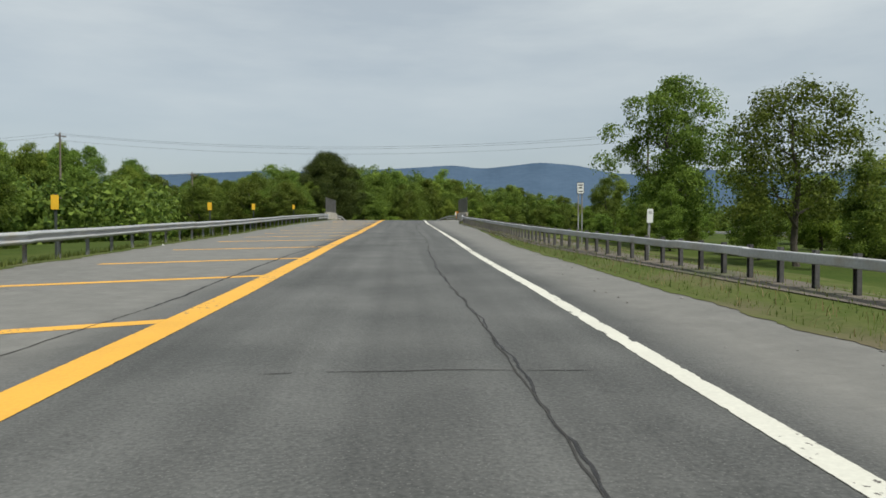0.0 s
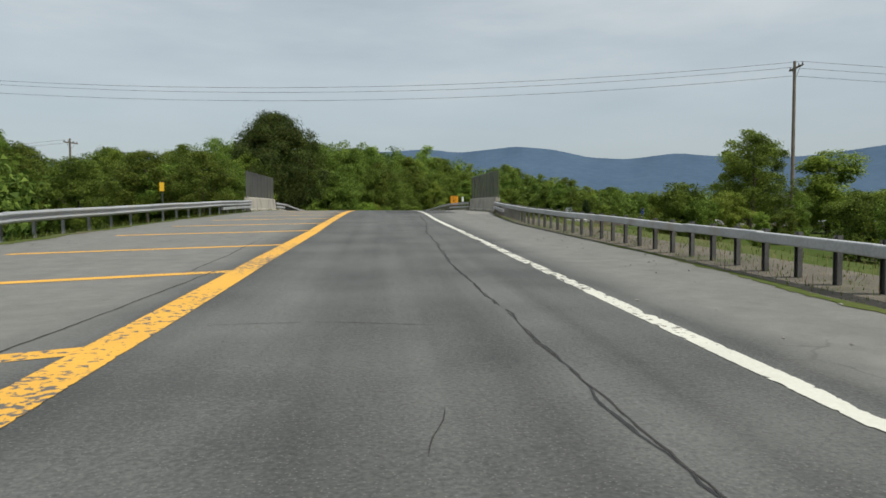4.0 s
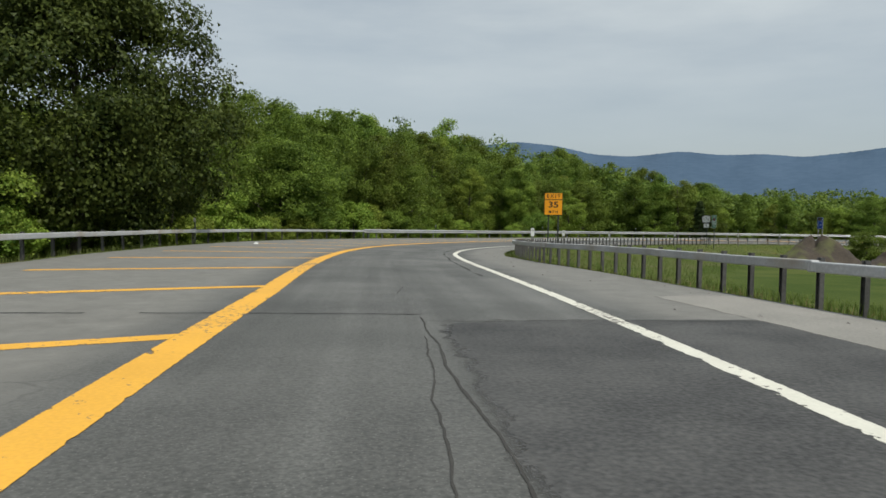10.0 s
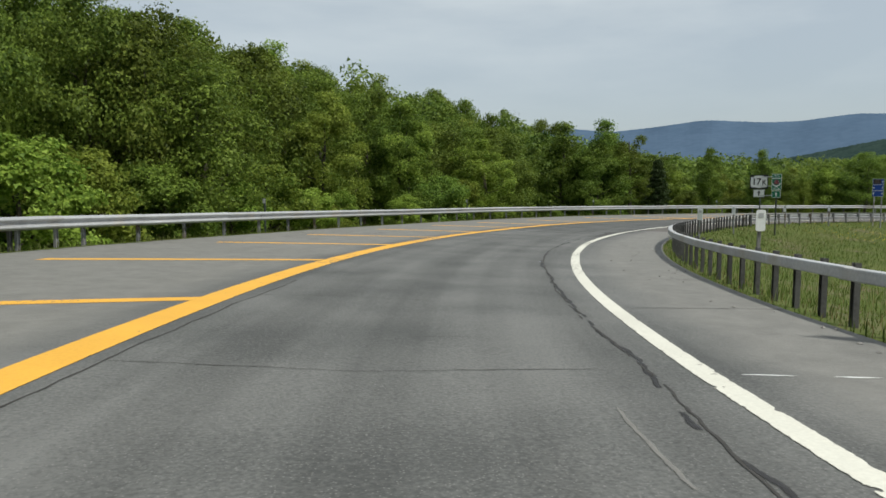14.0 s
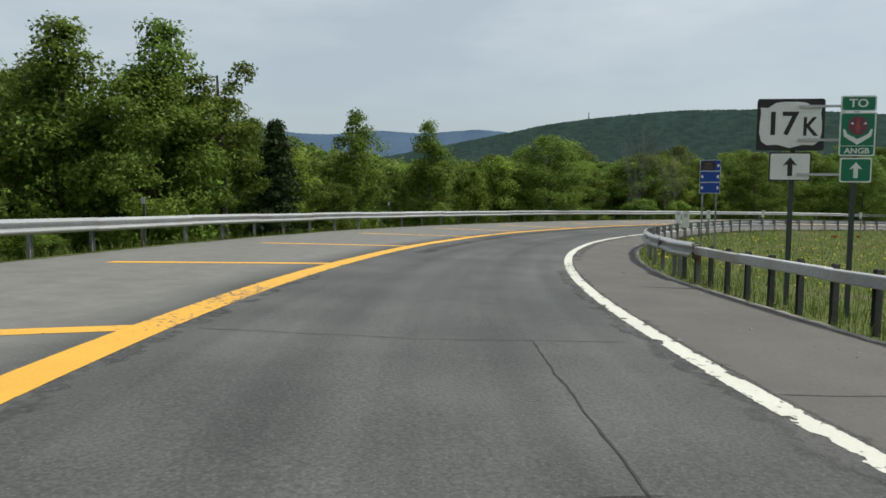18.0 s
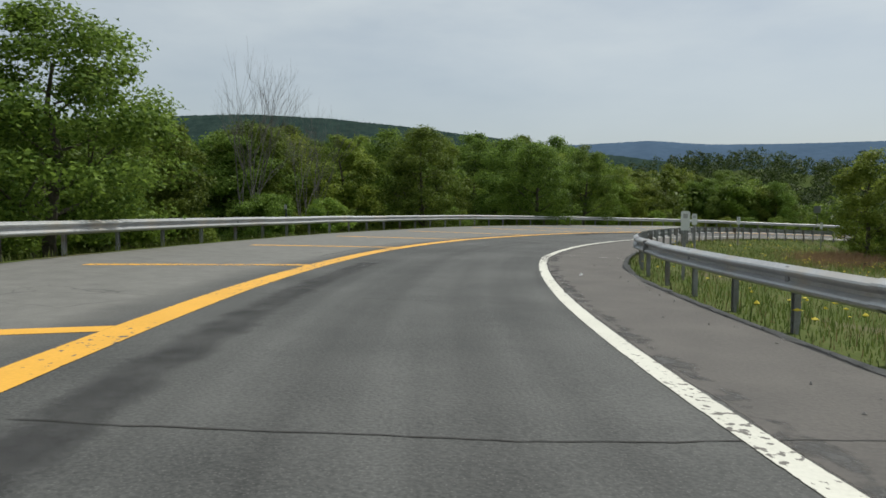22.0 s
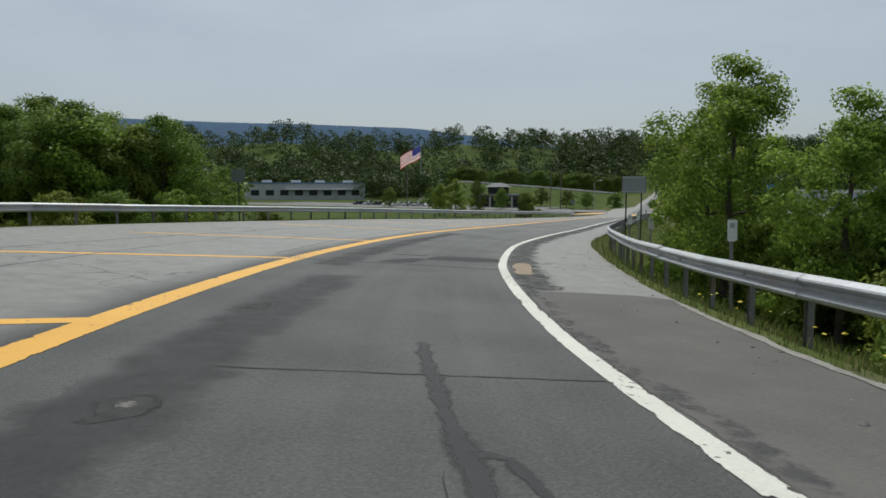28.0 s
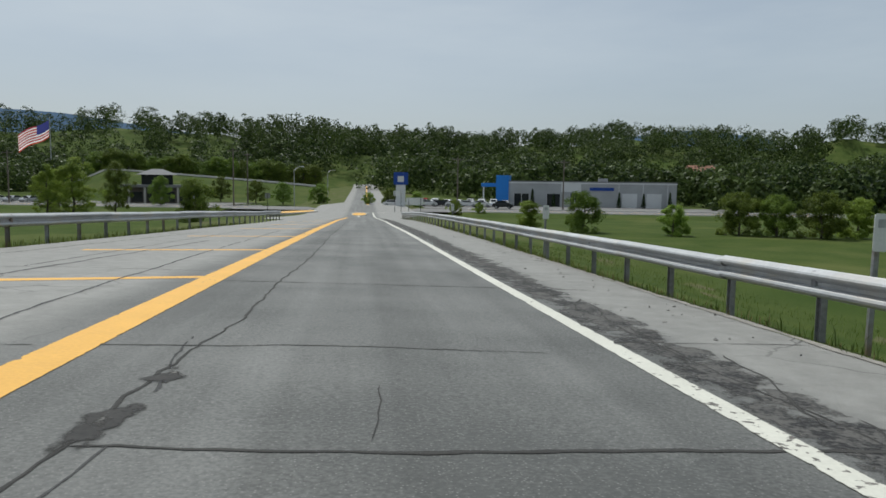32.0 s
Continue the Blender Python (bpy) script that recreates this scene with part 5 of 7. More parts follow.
TAN = ragged(material("tan relaid strip", (0.30, 0.23, 0.165), (0.23, 0.18, 0.13), rough=0.95, scale=2.0, fine=30.0), 0.15, 0.04, 4.0)
HOLE = ragged(material("broken hole in the asphalt", (0.026, 0.025, 0.025), (0.05, 0.048, 0.046), rough=0.95, scale=6.0, fine=40.0), 0.3, 0.05, 5.0)


def crack(knots, width, mat=GAP, wander=0.05, up=0.0045, name="crack", broken=0.0, step=0.13):
    """A ragged line over the road through (along, across) knots, wider and narrower as it goes."""
    pts = []
    for (s0, d0), (s1, d1) in zip(knots[:-1], knots[1:]):
        n = max(1, int(math.hypot(s1 - s0, d1 - d0) / step))
        pts += [(s0 + (s1 - s0) * k / n, d0 + (d1 - d0) * k / n) for k in range(n)]
    pts.append(knots[-1])
    verts, faces, off, gap, run = [], [], 0.0, False, 0.8
    for k, (s, d) in enumerate(pts):
        a, b = pts[max(0, k - 1)], pts[min(len(pts) - 1, k + 1)]
        ts, td = b[0] - a[0], b[1] - a[1]
        q = math.hypot(ts, td) or 1
        ns, nd = -td / q, ts / q
        off = off * 0.9 + rc.uniform(-1, 1) * wander * 0.28
        run = run * 0.55 + rc.choice((0.4, 0.6, 0.8, 1.0, 1.2)) * 0.45
        w = width * run * (0.75 if mat in (GAP, TAR) else 1.0) * (0.15 if k in (0, len(pts) - 1) else 1) / 2
        if rc.random() < (0.3 if gap else broken):
            gap = not gap
        for sg in (-1, 0, 1):
            verts.append(on_road(s + ns * (off + sg * w), d + nd * (off + sg * w), up))
        if k and not gap:
            i = 3 * k
            faces += [(i - 3, i - 2, i + 1, i), (i - 2, i - 1, i + 2, i + 1)]
    ob = mesh_object(name, verts, faces, mat, road)
    layer = ob.data.uv_layers.new(name="UVMap")
    for lp in ob.data.loops:
        layer.data[lp.index].uv = (1.0 if lp.vertex_index % 3 == 1 else 0.0, 0.0)
    return ob


def patch(s0, s1, d0, d1, mat, up=0.0035, wobble=0.12, name="patch", taper=0.2):
    """A patch with a ragged outline between two distances along and two lines across."""
    f0 = d0 if callable(d0) else (lambda s: d0)
    f1 = d1 if callable(d1) else (lambda s: d1)
    n = max(3, int((s1 - s0) / 0.35))
    verts, rim = [], []
    for k in range(n + 1):
        s = s0 + (s1 - s0) * k / n
        a, b = float(f0(s)) + rc.uniform(-1, 1) * wobble, float(f1(s)) + rc.uniform(-1, 1) * wobble
        if k in (0, n):
            a, b = a + (b - a) * taper, b - (b - a) * taper
        for t in (0.0, 0.33, 0.67, 1.0):
            verts.append(on_road(s + rc.uniform(-1, 1) * wobble * 0.5, a + (b - a) * t, up))
            rim.append(min(t * (b - a), (1 - t) * (b - a), min(k, n - k) * (s1 - s0) / n, 0.6))
    faces = [(4 * k + j, 4 * k + j + 1, 4 * k + 5 + j, 4 * k + 4 + j) for k in range(n) for j in range(3)]
    ob = mesh_object(name, verts, faces, mat, road)
    layer = ob.data.uv_layers.new(name="UVMap")
    for lp in ob.data.loops:
        layer.data[lp.index].uv = (rim[lp.vertex_index], 0.0)
    return ob


# seams along the lane
SEAM = [(2, 0.35), (7, 0.48), (10, 0.62), (19, 0.76), (23, 0.90), (26, 1.02), (29, 1.2), (32.5, 1.32), (36.5, 1.46), (45, 1.46), (53.5, 1.47), (55, 1.54), (58.5, 1.78), (63, 1.93), (66, 2.24), (70, 2.5), (80.5, 2.86)]
crack(SEAM, 0.035, GAP, 0.05, broken=0.02)
crack(SEAM, 0.06, TAR, 0.09, 0.0040, broken=0.03)
crack([(86, 0.98), (88, 1.02), (95, 1.08), (105.5, 1.04), (107.5, 0.96), (111, 0.85)], 0.05, GAP, 0.05)
crack([(105, 0.70), (106.5, 0.73), (109.5, 0.82)], 0.035, GAP, 0.06)
crack([(92, 0.1), (98, 0.0), (104, 0.1)], 0.07)
BEND_SEAM = [(118, 2.6), (127, 2.52), (129, 2.56), (133.5, 2.4), (145, 2.42), (148.5, 2.45), (151.5, 2.6), (154, 2.53), (158.5, 2.46), (166.5, 2.15), (176, 2.3)]
crack(BEND_SEAM, 0.11, TAR, 0.10, 0.0040, broken=0.10)
crack(BEND_SEAM, 0.05, GAP, 0.07, broken=0.05)
for row in ([(126.4, 2.1), (128.2, 2.14)], [(128.6, 2.12), (129.8, 2.0)], [(148.2, 2.06), (149.9, 2.03)], [(143, 1.95), (144.6, 2.0)]):
    crack(row, 0.06, SCUFF, 0.04, broken=0.1)
crack([(155, 3.2), (155.3, 4.4), (155.5, 5.6)], 0.05, GAP, 0.05)
for d0, d1 in ((3.33, 3.79), (4.1, 4.5)):
    crack([(151, d0), (151, d1)], 0.05, SIGN_WHITE, 0.01, name="paint_tick")
crack([(12, -3.75), (18.5, -3.5), (24, -3.27), (29, -2.95), (37.5, -2.62)], 0.12, TAR, 0.06)
crack([(2, -4.6), (6, -4.2), (12, -3.75)], 0.05, GAP, 0.08)
crack([(41, -3.6), (47, -3.0), (52, -2.6)], 0.05, GAP)
crack([(52, -3.0), (60, -3.0)], 0.05)
crack([(149, -1.9), (157, -1.9)], 0.04)
crack([(241, -3.6), (250, -3.9), (262, -4.3)], 0.07, TAR)
crack([(215, -2.0), (222, -2.1), (230, -2.5)], 0.03, SCUFF, broken=0.3)
crack([(279, -6.0), (294, -6.8), (310, -7.5)], 0.09, TAR)
crack([(310, -6.0), (318, -6.0), (332, -5.6)], 0.09, TAR)
crack([(316, -2.15), (319.5, -1.99), (325, -1.84), (334, -2.1), (342.5, -2.32), (347, -2.1), (355, -2.04), (372, -2.1), (410, -2.0)], 0.06, GAP, 0.09)
crack([(320, -2.3), (334, -1.9), (346, -2.3)], 0.05, TAR, 0.10, broken=0.15)
crack([(300, -9.5), (318, -8.6), (340, -7.0), (362, -5.6)], 0.14, TAR, 0.06)
crack([(326, -10.6), (345, -9.0), (368, -7.2)], 0.12, TAR, 0.06)
crack([(335, 2.4), (350, 2.2), (365, 2.0)], 0.05, GAP, 0.12)
for s0, d0, s1, d1 in ((304, -4.0, 330, -5.2), (318, -11.5, 352, -8.2), (336, -4.2, 372, -4.6), (352, -6.6, 398, -5.4)):
    crack([(s0, d0), ((s0 + s1) / 2, (d0 + d1) / 2 + rc.uniform(-.2, .2)), (s1, d1)], 0.10, TAR, 0.05, broken=0.02)
for s in (308, 316, 325, 334, 343, 352, 361, 372):
    crack([(s, float(yellow_d(s)) - 0.3), (s + rc.uniform(-.4, .4), -6), (s - 0.5, max(float(left_edge(s)) + 1, -11))], 0.06, TAR, 0.06, broken=0.05)
# cracks across it
def cross_cracks(rows):
    """Cracks across the lane: metres along, from and to across, and width."""
    for s, d0, d1, w in rows:
        crack([(s + rc.uniform(-.1, .1), d0), (s + rc.uniform(-.25, .25), (d0 + d1) / 2), (s + rc.uniform(-.1, .1), d1)], w, TAR if w > 0.09 else GAP, 0.06, broken=0.02)


cross_cracks([(8, -1.6, 1.2, 0.045), (15, -2.4, 1.0, 0.035), (17.5, -2.2, 2.0, 0.03), (31, -2, 2.4, 0.025), (47, -1.8, 0.6, 0.025), (67, -1.6, 2.8, 0.03), (84.6, -8.2, 1.3, 0.11), (84.2, 1.3, 4.3, 0.05), (82.3, 4.3, 7.6, 0.05), (111.2, -8.4, 0.9, 0.14), (110.6, 0.9, 5.2, 0.06), (98, -1.2, 2.8, 0.025), (93, 0.6, 3.0, 0.03), (89, 0.3, 2.2, 0.03), (151, -2, 2.2, 0.025), (155, -2.3, 0.6, 0.025)])
cross_cracks([(180.5, 0.2, 2.9, 0.085), (182.5, -1.85, 1.65, 0.05), (184.6, -1.7, 0.2, 0.03), (188, -2.2, 2.6, 0.03), (194, -2, 2.5, 0.03), (192, 3.0, 5.3, 0.05), (189.5, 3.1, 5.4, 0.06), (211.5, -2, 2.5, 0.03), (227.5, -2, 4.0, 0.04), (233.5, -2.4, 2.0, 0.03), (248, -2.4, 2.2, 0.03), (253.5, -2.6, 4.6, 0.03), (275, -2.5, 4.0, 0.05), (281, -2.2, 2.4, 0.04), (292.2, -1.2, 2.2, 0.05)])
cross_cracks([(317.5, -3, 2.2, 0.05), (320, -2.6, 3.6, 0.05), (331, -3, 3.9, 0.05), (336.5, -3, 1.9, 0.05), (342.8, -2.3, 3.0, 0.085), (345.4, -3.8, 0.95, 0.05), (346.0, 1.45, 3.9, 0.05), (350.5, -3.0, 3.0, 0.07), (356, -3, 3.2, 0.06), (362, -2.8, 2.4, 0.06), (370, -3, 3.0, 0.07), (380, -3, 2.8, 0.07), (392, -3, 2.6, 0.08), (353, 1.8, 3.6, 0.04), (360, 1.7, 3.5, 0.04)])
for k in range(14):
    s, d = rc.uniform(3, 300), rc.uniform(-2, 2.5)
    crack([(s, d), (s + rc.uniform(-.5, .5), d + rc.uniform(0.4, 1.2))], 0.02, GAP, 0.05)
for k in range(12):
    s, d = rc.uniform(3, 370), rc.uniform(-2, 2.2)
    crack([(s, d), (s + rc.uniform(0.8, 2.5), d + rc.uniform(-.2, .2))], 0.02, GAP, 0.05)
crack([(180.55, -1.6), (180.45, -0.9), (180.5, 0.5)], 0.30, TAR, 0.03)
crack([(180.8, -2.3), (180.9, -1.85), (180.6, -1.5)], 0.34, TAR, 0.04)
crack([(180.9, -1.8), (181.4, -1.62)], 0.20, TAR, 0.03)
crack([(181.8, -1.95), (182.4, -1.80), (184, -1.76), (185.6, -1.62), (188, -1.55)], 0.13, TAR, 0.05)
crack([(194, 1.47), (187, 1.36), (183.5, 1.38), (181.5, 1.5)], 0.035, GAP, 0.05)
crack([(174.2, -2.3), (175.5, -1.5), (177, -1.2)], 0.16, TAR, 0.06)
crack([(173.6, -2.6), (174.0, -1.0), (173.8, 0.5), (174.1, 2.6)], 0.13, TAR, 0.05)
# painted survey ticks on the shoulder
crack([(217.2, 3.0), (217.1, 3.7)], 0.05, SIGN_WHITE, 0.01, name="paint_tick")
crack([(217.0, 4.0), (216.9, 4.6)], 0.05, SIGN_WHITE, 0.01, name="paint_tick")
crack([(245.6, 2.6), (245.5, 3.4), (245.3, 4.3)], 0.04, SIGN_WHITE, 0.01, name="paint_tick", broken=0.2)
# darker relaid stretches and worn shoulders
RELAID = ragged(material("dark coarse relaid asphalt", (0.034, 0.035, 0.037), (0.094, 0.094, 0.093), rough=0.8, scale=0.9, fine=24.0, bump=0.02, spread=0.5), 0.22, 0.05, 3.0, 0.85)
patch(84, 110.8, 0.98, lambda s: 5.6, RELAID, 0.0028, 0.05, taper=0.0)
TAR_FILL = ragged(material("smooth dark tar fill", (0.012, 0.012, 0.014), (0.022, 0.022, 0.024), rough=0.85, scale=1.5, fine=30.0), 0.25, 0.05, 6.0, 0.95)
patch(303.3, 305.1, lambda s: -1.30 + (s - 303.3) * 0.28, lambda s: -0.52 + (s - 303.3) * 0.16, TAR_FILL, 0.004, 0.05, taper=0.02)
patch(304.9, 306.6, lambda s: -0.34 + (s - 304.9) * 0.08, 1.62, TAR_FILL, 0.004, 0.05, taper=0.02)
patch(306.0, 306.4, -1.5, -0.3, TAR_FILL, 0.004, 0.03)
crack([(302.9, -2.9), (303.0, -1.2), (303.0, 0.2), (303.0, 1.95)], 0.42, TAR, 0.03, 0.0042)
patch(301.5, 322, -2.7, lambda s: -1.5, STAIN, 0.003, 0.10)
patch(266, 300, -2.1, lambda s: -0.8, STAIN, 0.003, 0.10)
patch(206, 240, lambda s: yellow_d(s) + 0.5, lambda s: yellow_d(s) + 1.3, STAIN, 0.003, 0.06)
patch(302, 305.6, 1.95, 2.45, TAN, 0.005, 0.05)
patch(178, 184, lambda s: white_d(s) - 0.7, lambda s: white_d(s) + 0.1, ASPHALT_DARK, wobble=0.25)
patch(184, 203, lambda s: white_d(s) - 0.35, lambda s: white_d(s) + 0.2, ASPHALT_DARK, 0.0028, wobble=0.08)
patch(206, 300, lambda s: white_d(s) + 0.12, lambda s: white_d(s) + 0.40, ASPHALT_DARK, 0.0028, wobble=0.10)
patch(176, 200, lambda s: yellow_d(s) + 0.15, lambda s: yellow_d(s) + 0.45, ASPHALT_DARK, 0.0028, wobble=0.10)
patch(187, 299, lambda s: white_d(s) + 0.10, lambda s: right_edge(s) - 0.03, BROWN_PATCH, 0.002, wobble=0.02)
patch(299, 420, lambda s: white_d(s) + 0.1, lambda s: white_d(s) + 0.95, WORN, 0.0025, wobble=0.1)
for k in range(60):
    s = 300 + k * 1.6
    crack([(s, float(white_d(s)) + rc.uniform(0.2, 0.5)), (s + rc.uniform(1, 2.5), float(white_d(s)) + rc.uniform(0.4, 1.2))], 0.05, GAP, 0.12)
for s, d, a, b in ((291, -1.4, 0.35, 0.2), (295.5, -1.7, 0.35, 0.2), (343.2, -2.24, 0.5, 0.16), (344.4, -2.18, 0.3, 0.1), (303.55, -0.98, 0.16, 0.16)):
    patch(s - a, s + a, d - b, d + b, HOLE, 0.0050, 0.08, "pothole")
    patch(s - a * 0.1, s + a * 0.45, d - b * 0.3, d + b * 0.3, POT_FLOOR, 0.0062, 0.05, "pothole_floor")
crack([(293.6, 0.47), (292.8, 0.5), (291.5, 0.62), (290.3, 0.75), (289.2, 0.8)], 0.34, TAR, 0.05, 0.0042)
crack([(290.4, 0.72), (290.3, 1.0), (289.4, 1.15), (288.4, 1.1)], 0.22, TAR, 0.06, 0.0042)
crack([(285.5, 1.1), (281, 1.16), (278.5, 1.27)], 0.16, STAIN, 0.04, 0.0042)
GUTTER = ragged(material("pale concrete gutter strip", (0.27, 0.26, 0.24), (0.20, 0.194, 0.18), rough=0.9, scale=0.8, fine=25.0), 0.12, 0.05, 2.0, 0.9)
patch(82, 114, lambda s: right_edge(s) - 1.75, lambda s: right_edge(s) - 0.02, GUTTER, 0.004, 0.03, "gutter_strip")
patch(86, 108, lambda s: left_edge(s) + 0.05, lambda s: left_edge(s) + 1.0, GUTTER, 0.004, 0.03, "gutter_strip")
# broken lip where the shoulder meets the grass
crack([(s, float(right_edge(s)) - 0.06) for s in range(186, 302, 4)], 0.16, PALE_LIP, 0.05, 0.008, "edge_lip")
crack([(s, float(right_edge(s)) + 0.02) for s in range(4, 84, 4)], 0.30, VERGE, 0.14, 0.008, "edge_lip")
crack([(s, float(right_edge(s)) + 0.02) for s in range(302, 420, 4)], 0.14, PALE_LIP, 0.06, 0.008, "edge_lip")
crack([(s, float(left_edge(s)) - 0.02) for s in range(4, 90, 4)], 0.5, VERGE, 0.2, 0.008, "edge_lip")
crack([(s, float(left_edge(s)) + 0.06) for s in range(112, 350, 4)], 0.2, VERGE, 0.08, 0.008, "edge_lip")

# low kerbs where the parapets end
for s0, s1, side in ((102.9, 109.5, -1), (101.0, 107.5, 1)):
    line = right_edge if side > 0 else left_edge
    verts = []
    for k in range(9):
        s = s0 + (s1 - s0) * k / 8
        d = float(line(s))
        h = 0.17 * (1 - 0.8 * k / 8)
        verts += [on_road(s, d - side * 0.02, -0.05), on_road(s, d, h), on_road(s, d + side * 0.22, h + 0.01), on_road(s, d + side * 0.25, -0.25)]
    kb = mesh_object("kerb", verts, [(4 * k + j, 4 * k + j + 1, 4 * k + 5 + j, 4 * k + 4 + j) for k in range(8) for j in range(3)] + [(0, 1, 2, 3)], CONCRETE)
    tagged(kb, "short pale concrete kerb beside the parapet's end", "kerb", kind="structure")

# ---------------------------------------------------------------- signs


def outline(bm, pts, y0, y1):
    """A flat shape given by (x, z) corners, as a thin plate between two depths."""
    f = [bm.verts.new((x, y0, z)) for x, z in pts]
    g = [bm.verts.new((x, y1, z)) for x, z in pts]
    n = len(pts)
    bm.faces.new(f)
    bm.faces.new(g[::-1])
    for i in range(n):
        bm.faces.new((f[i], g[i], g[(i + 1) % n], f[(i + 1) % n]))
    bmesh.ops.recalc_face_normals(bm, faces=bm.faces)
    return bm


def rounded(w, h, r, n=4):
    pts = []
    for cx, cz, a0 in ((w / 2 - r, h / 2 - r, 0), (-w / 2 + r, h / 2 - r, 90), (-w / 2 + r, -h / 2 + r, 180), (w / 2 - r, -h / 2 + r, 270)):
        pts += [(cx + r * math.cos(radians(a0 + 90 * k / n)), cz + r * math.sin(radians(a0 + 90 * k / n))) for k in range(n + 1)]
    return pts


def plate(name, root, x, z, w, h, mat, y=0.0, r=0.03, edge=None, label=""):
    """A sign panel, with a thin border of another colour when edge is given."""
    base = part(name, outline(bmesh.new(), rounded(w, h, r), -0.004, 0.004), edge or mat, root, label)
    base.matrix_local = pose(x, y, z)
    if edge:
        face = part("panel_face", outline(bmesh.new(), rounded(w - 0.05, h - 0.05, r), -0.007, -0.003), mat, base)
    return base


def letters(panel, body, x, z, size, mat, wide=1.0, bold=0.012):
    me = text_mesh(body, size, 0.003, bold)
    me.materials.clear()
    me.materials.append(mat)
    ob = new("lettering", me)
    ob.parent = panel
    ob.matrix_local = pose(x, -0.0095, z, 90) @ Matrix.Diagonal((wide, 1, 1, 1))
    return ob


def shape(panel, name, pts, mat, lift=0.0):
    ob = part(name, outline(bmesh.new(), pts, -0.0105 - lift, -0.0065 - lift), mat, panel)
    return ob


def arrow_up(w, h):
    return [(0, h / 2), (w / 2, h * 0.05), (w * 0.17, h * 0.12), (w * 0.17, -h / 2), (-w * 0.17, -h / 2), (-w * 0.17, h * 0.12), (-w / 2, h * 0.05)]


def sign_post(root, x, top, foot=-1.3, mat=None, w=0.07):
    bm = bmesh.new()
    box(bm, w, 0.012, top - foot, Matrix.Translation((x, 0.045, (top + foot) / 2)))
    for sx in (-1, 1):
        box(bm, 0.010, w * 0.7, top - foot, Matrix.Translation((x + sx * w / 2, 0.045 + w * 0.3, (top + foot) / 2)))
    return part("post", bm, mat or POST_DARK, root)


def level_at(s, d, z):
    return z - on_road(s, d).z


# advisory speed sign
root = empty("speed_sign", turned(151.8, 7.65), label="orange exit sign with black 35 mph lettering on two posts", category="road sign")
t0 = level_at(151.8, 7.65, 6.02)
top = plate("upper_panel", root, 0, t0 - 0.23, 1.22, 0.46, ORANGE, edge=BLACK)
letters(top, "E X I T", 0, 0, 0.34, BLACK, 0.92, 0.006)
low = plate("lower_panel", root, 0, t0 - 0.98, 1.22, 1.03, ORANGE, edge=BLACK)
letters(low, "35", 0, 0.17, 0.56, BLACK, 1.25, 0.012)
letters(low, "M P H", 0, -0.30, 0.24, BLACK, 1.0, 0.004)
for x in (-0.33, 0.33):
    sign_post(root, x, t0 - 0.02)

# route shield and the green trail of plates beside it
root = empty("route_sign", pose(49.7, 178.9, on_road(200.5, 6.15).z, 0, 0, -66), label="black and white 17K route shield over an arrow plate", category="road sign")
t0 = level_at(200.5, 6.15, 4.75)
pl = plate("shield_plate", root, 0, t0 - 0.455, 1.17, 0.93, BLACK, r=0.05)
half = [(0.0, -0.42), (0.22, -0.36), (0.40, -0.37), (0.50, -0.30), (0.54, -0.14), (0.535, 0.05), (0.515, 0.20), (0.53, 0.31), (0.40, 0.30), (0.27, 0.39), (0.12, 0.41)]
shape(pl, "shield", half + [(-x, z) for x, z in reversed(half[1:])], SIGN_WHITE, -0.003)
letters(pl, "17", -0.16, 0.0, 0.58, BLACK, 1.0, 0.012)
letters(pl, "K", 0.33, -0.05, 0.46, BLACK, 0.85, 0.01)
ar = plate("arrow_plate", root, 0.02, t0 - 1.21, 0.73, 0.52, SIGN_WHITE, edge=BLACK)
shape(ar, "arrow", arrow_up(0.25, 0.34), BLACK)
sign_post(root, 0.08, t0 - 0.05)
root = empty("trail_sign", pose(50.1, 177.85, on_road(200.6, 7.22).z, 0, 0, -66), label="green guide plates with an emblem and an up arrow", category="road sign")
t0 = level_at(200.6, 7.22, 4.80)
pl = plate("word_plate", root, 0, t0 - 0.14, 0.60, 0.28, SIGN_GREEN, edge=SIGN_WHITE)
letters(pl, "TO", 0, 0, 0.20, SIGN_WHITE, 1.15, 0.004)
pl = plate("emblem_plate", root, 0, t0 - 0.68, 0.61, 0.78, SIGN_GREEN, edge=SIGN_WHITE)
swoosh = [(-0.25, 0.08), (-0.22, 0.09), (-0.17, 0.0), (0.0, -0.09), (0.17, 0.0), (0.22, 0.09), (0.25, 0.08), (0.23, -0.04), (0.0, -0.19), (-0.23, -0.04)]
shape(pl, "emblem", [(0.17 * math.cos(k * math.tau / 14), 0.15 + 0.17 * math.sin(k * math.tau / 14)) for k in range(14)], MAROON)
shape(pl, "emblem_mark", [(0.0, 0.30), (0.05, 0.10), (0.0, 0.02), (-0.05, 0.10)], plain("red emblem ink", (0.35, 0.08, 0.06)), 0.003)
shape(pl, "emblem_swoosh", swoosh, SIGN_WHITE, 0.003)
for x in (-0.10, 0.12):
    shape(pl, "emblem_mark", [(x - 0.03, 0.18), (x + 0.01, 0.22), (x + 0.03, 0.17)], SIGN_WHITE, 0.003)
letters(pl, "ANGB", 0, -0.30, 0.135, SIGN_WHITE, 1.15, 0.003)
shape(pl, "rule", [(-0.29, -0.215), (0.29, -0.215), (0.29, -0.205), (-0.29, -0.205)], SIGN_WHITE)
ar = plate("arrow_plate", root, 0.0, t0 - 1.32, 0.54, 0.44, SIGN_GREEN, edge=SIGN_WHITE)
shape(ar, "arrow", arrow_up(0.22, 0.28), SIGN_WHITE)
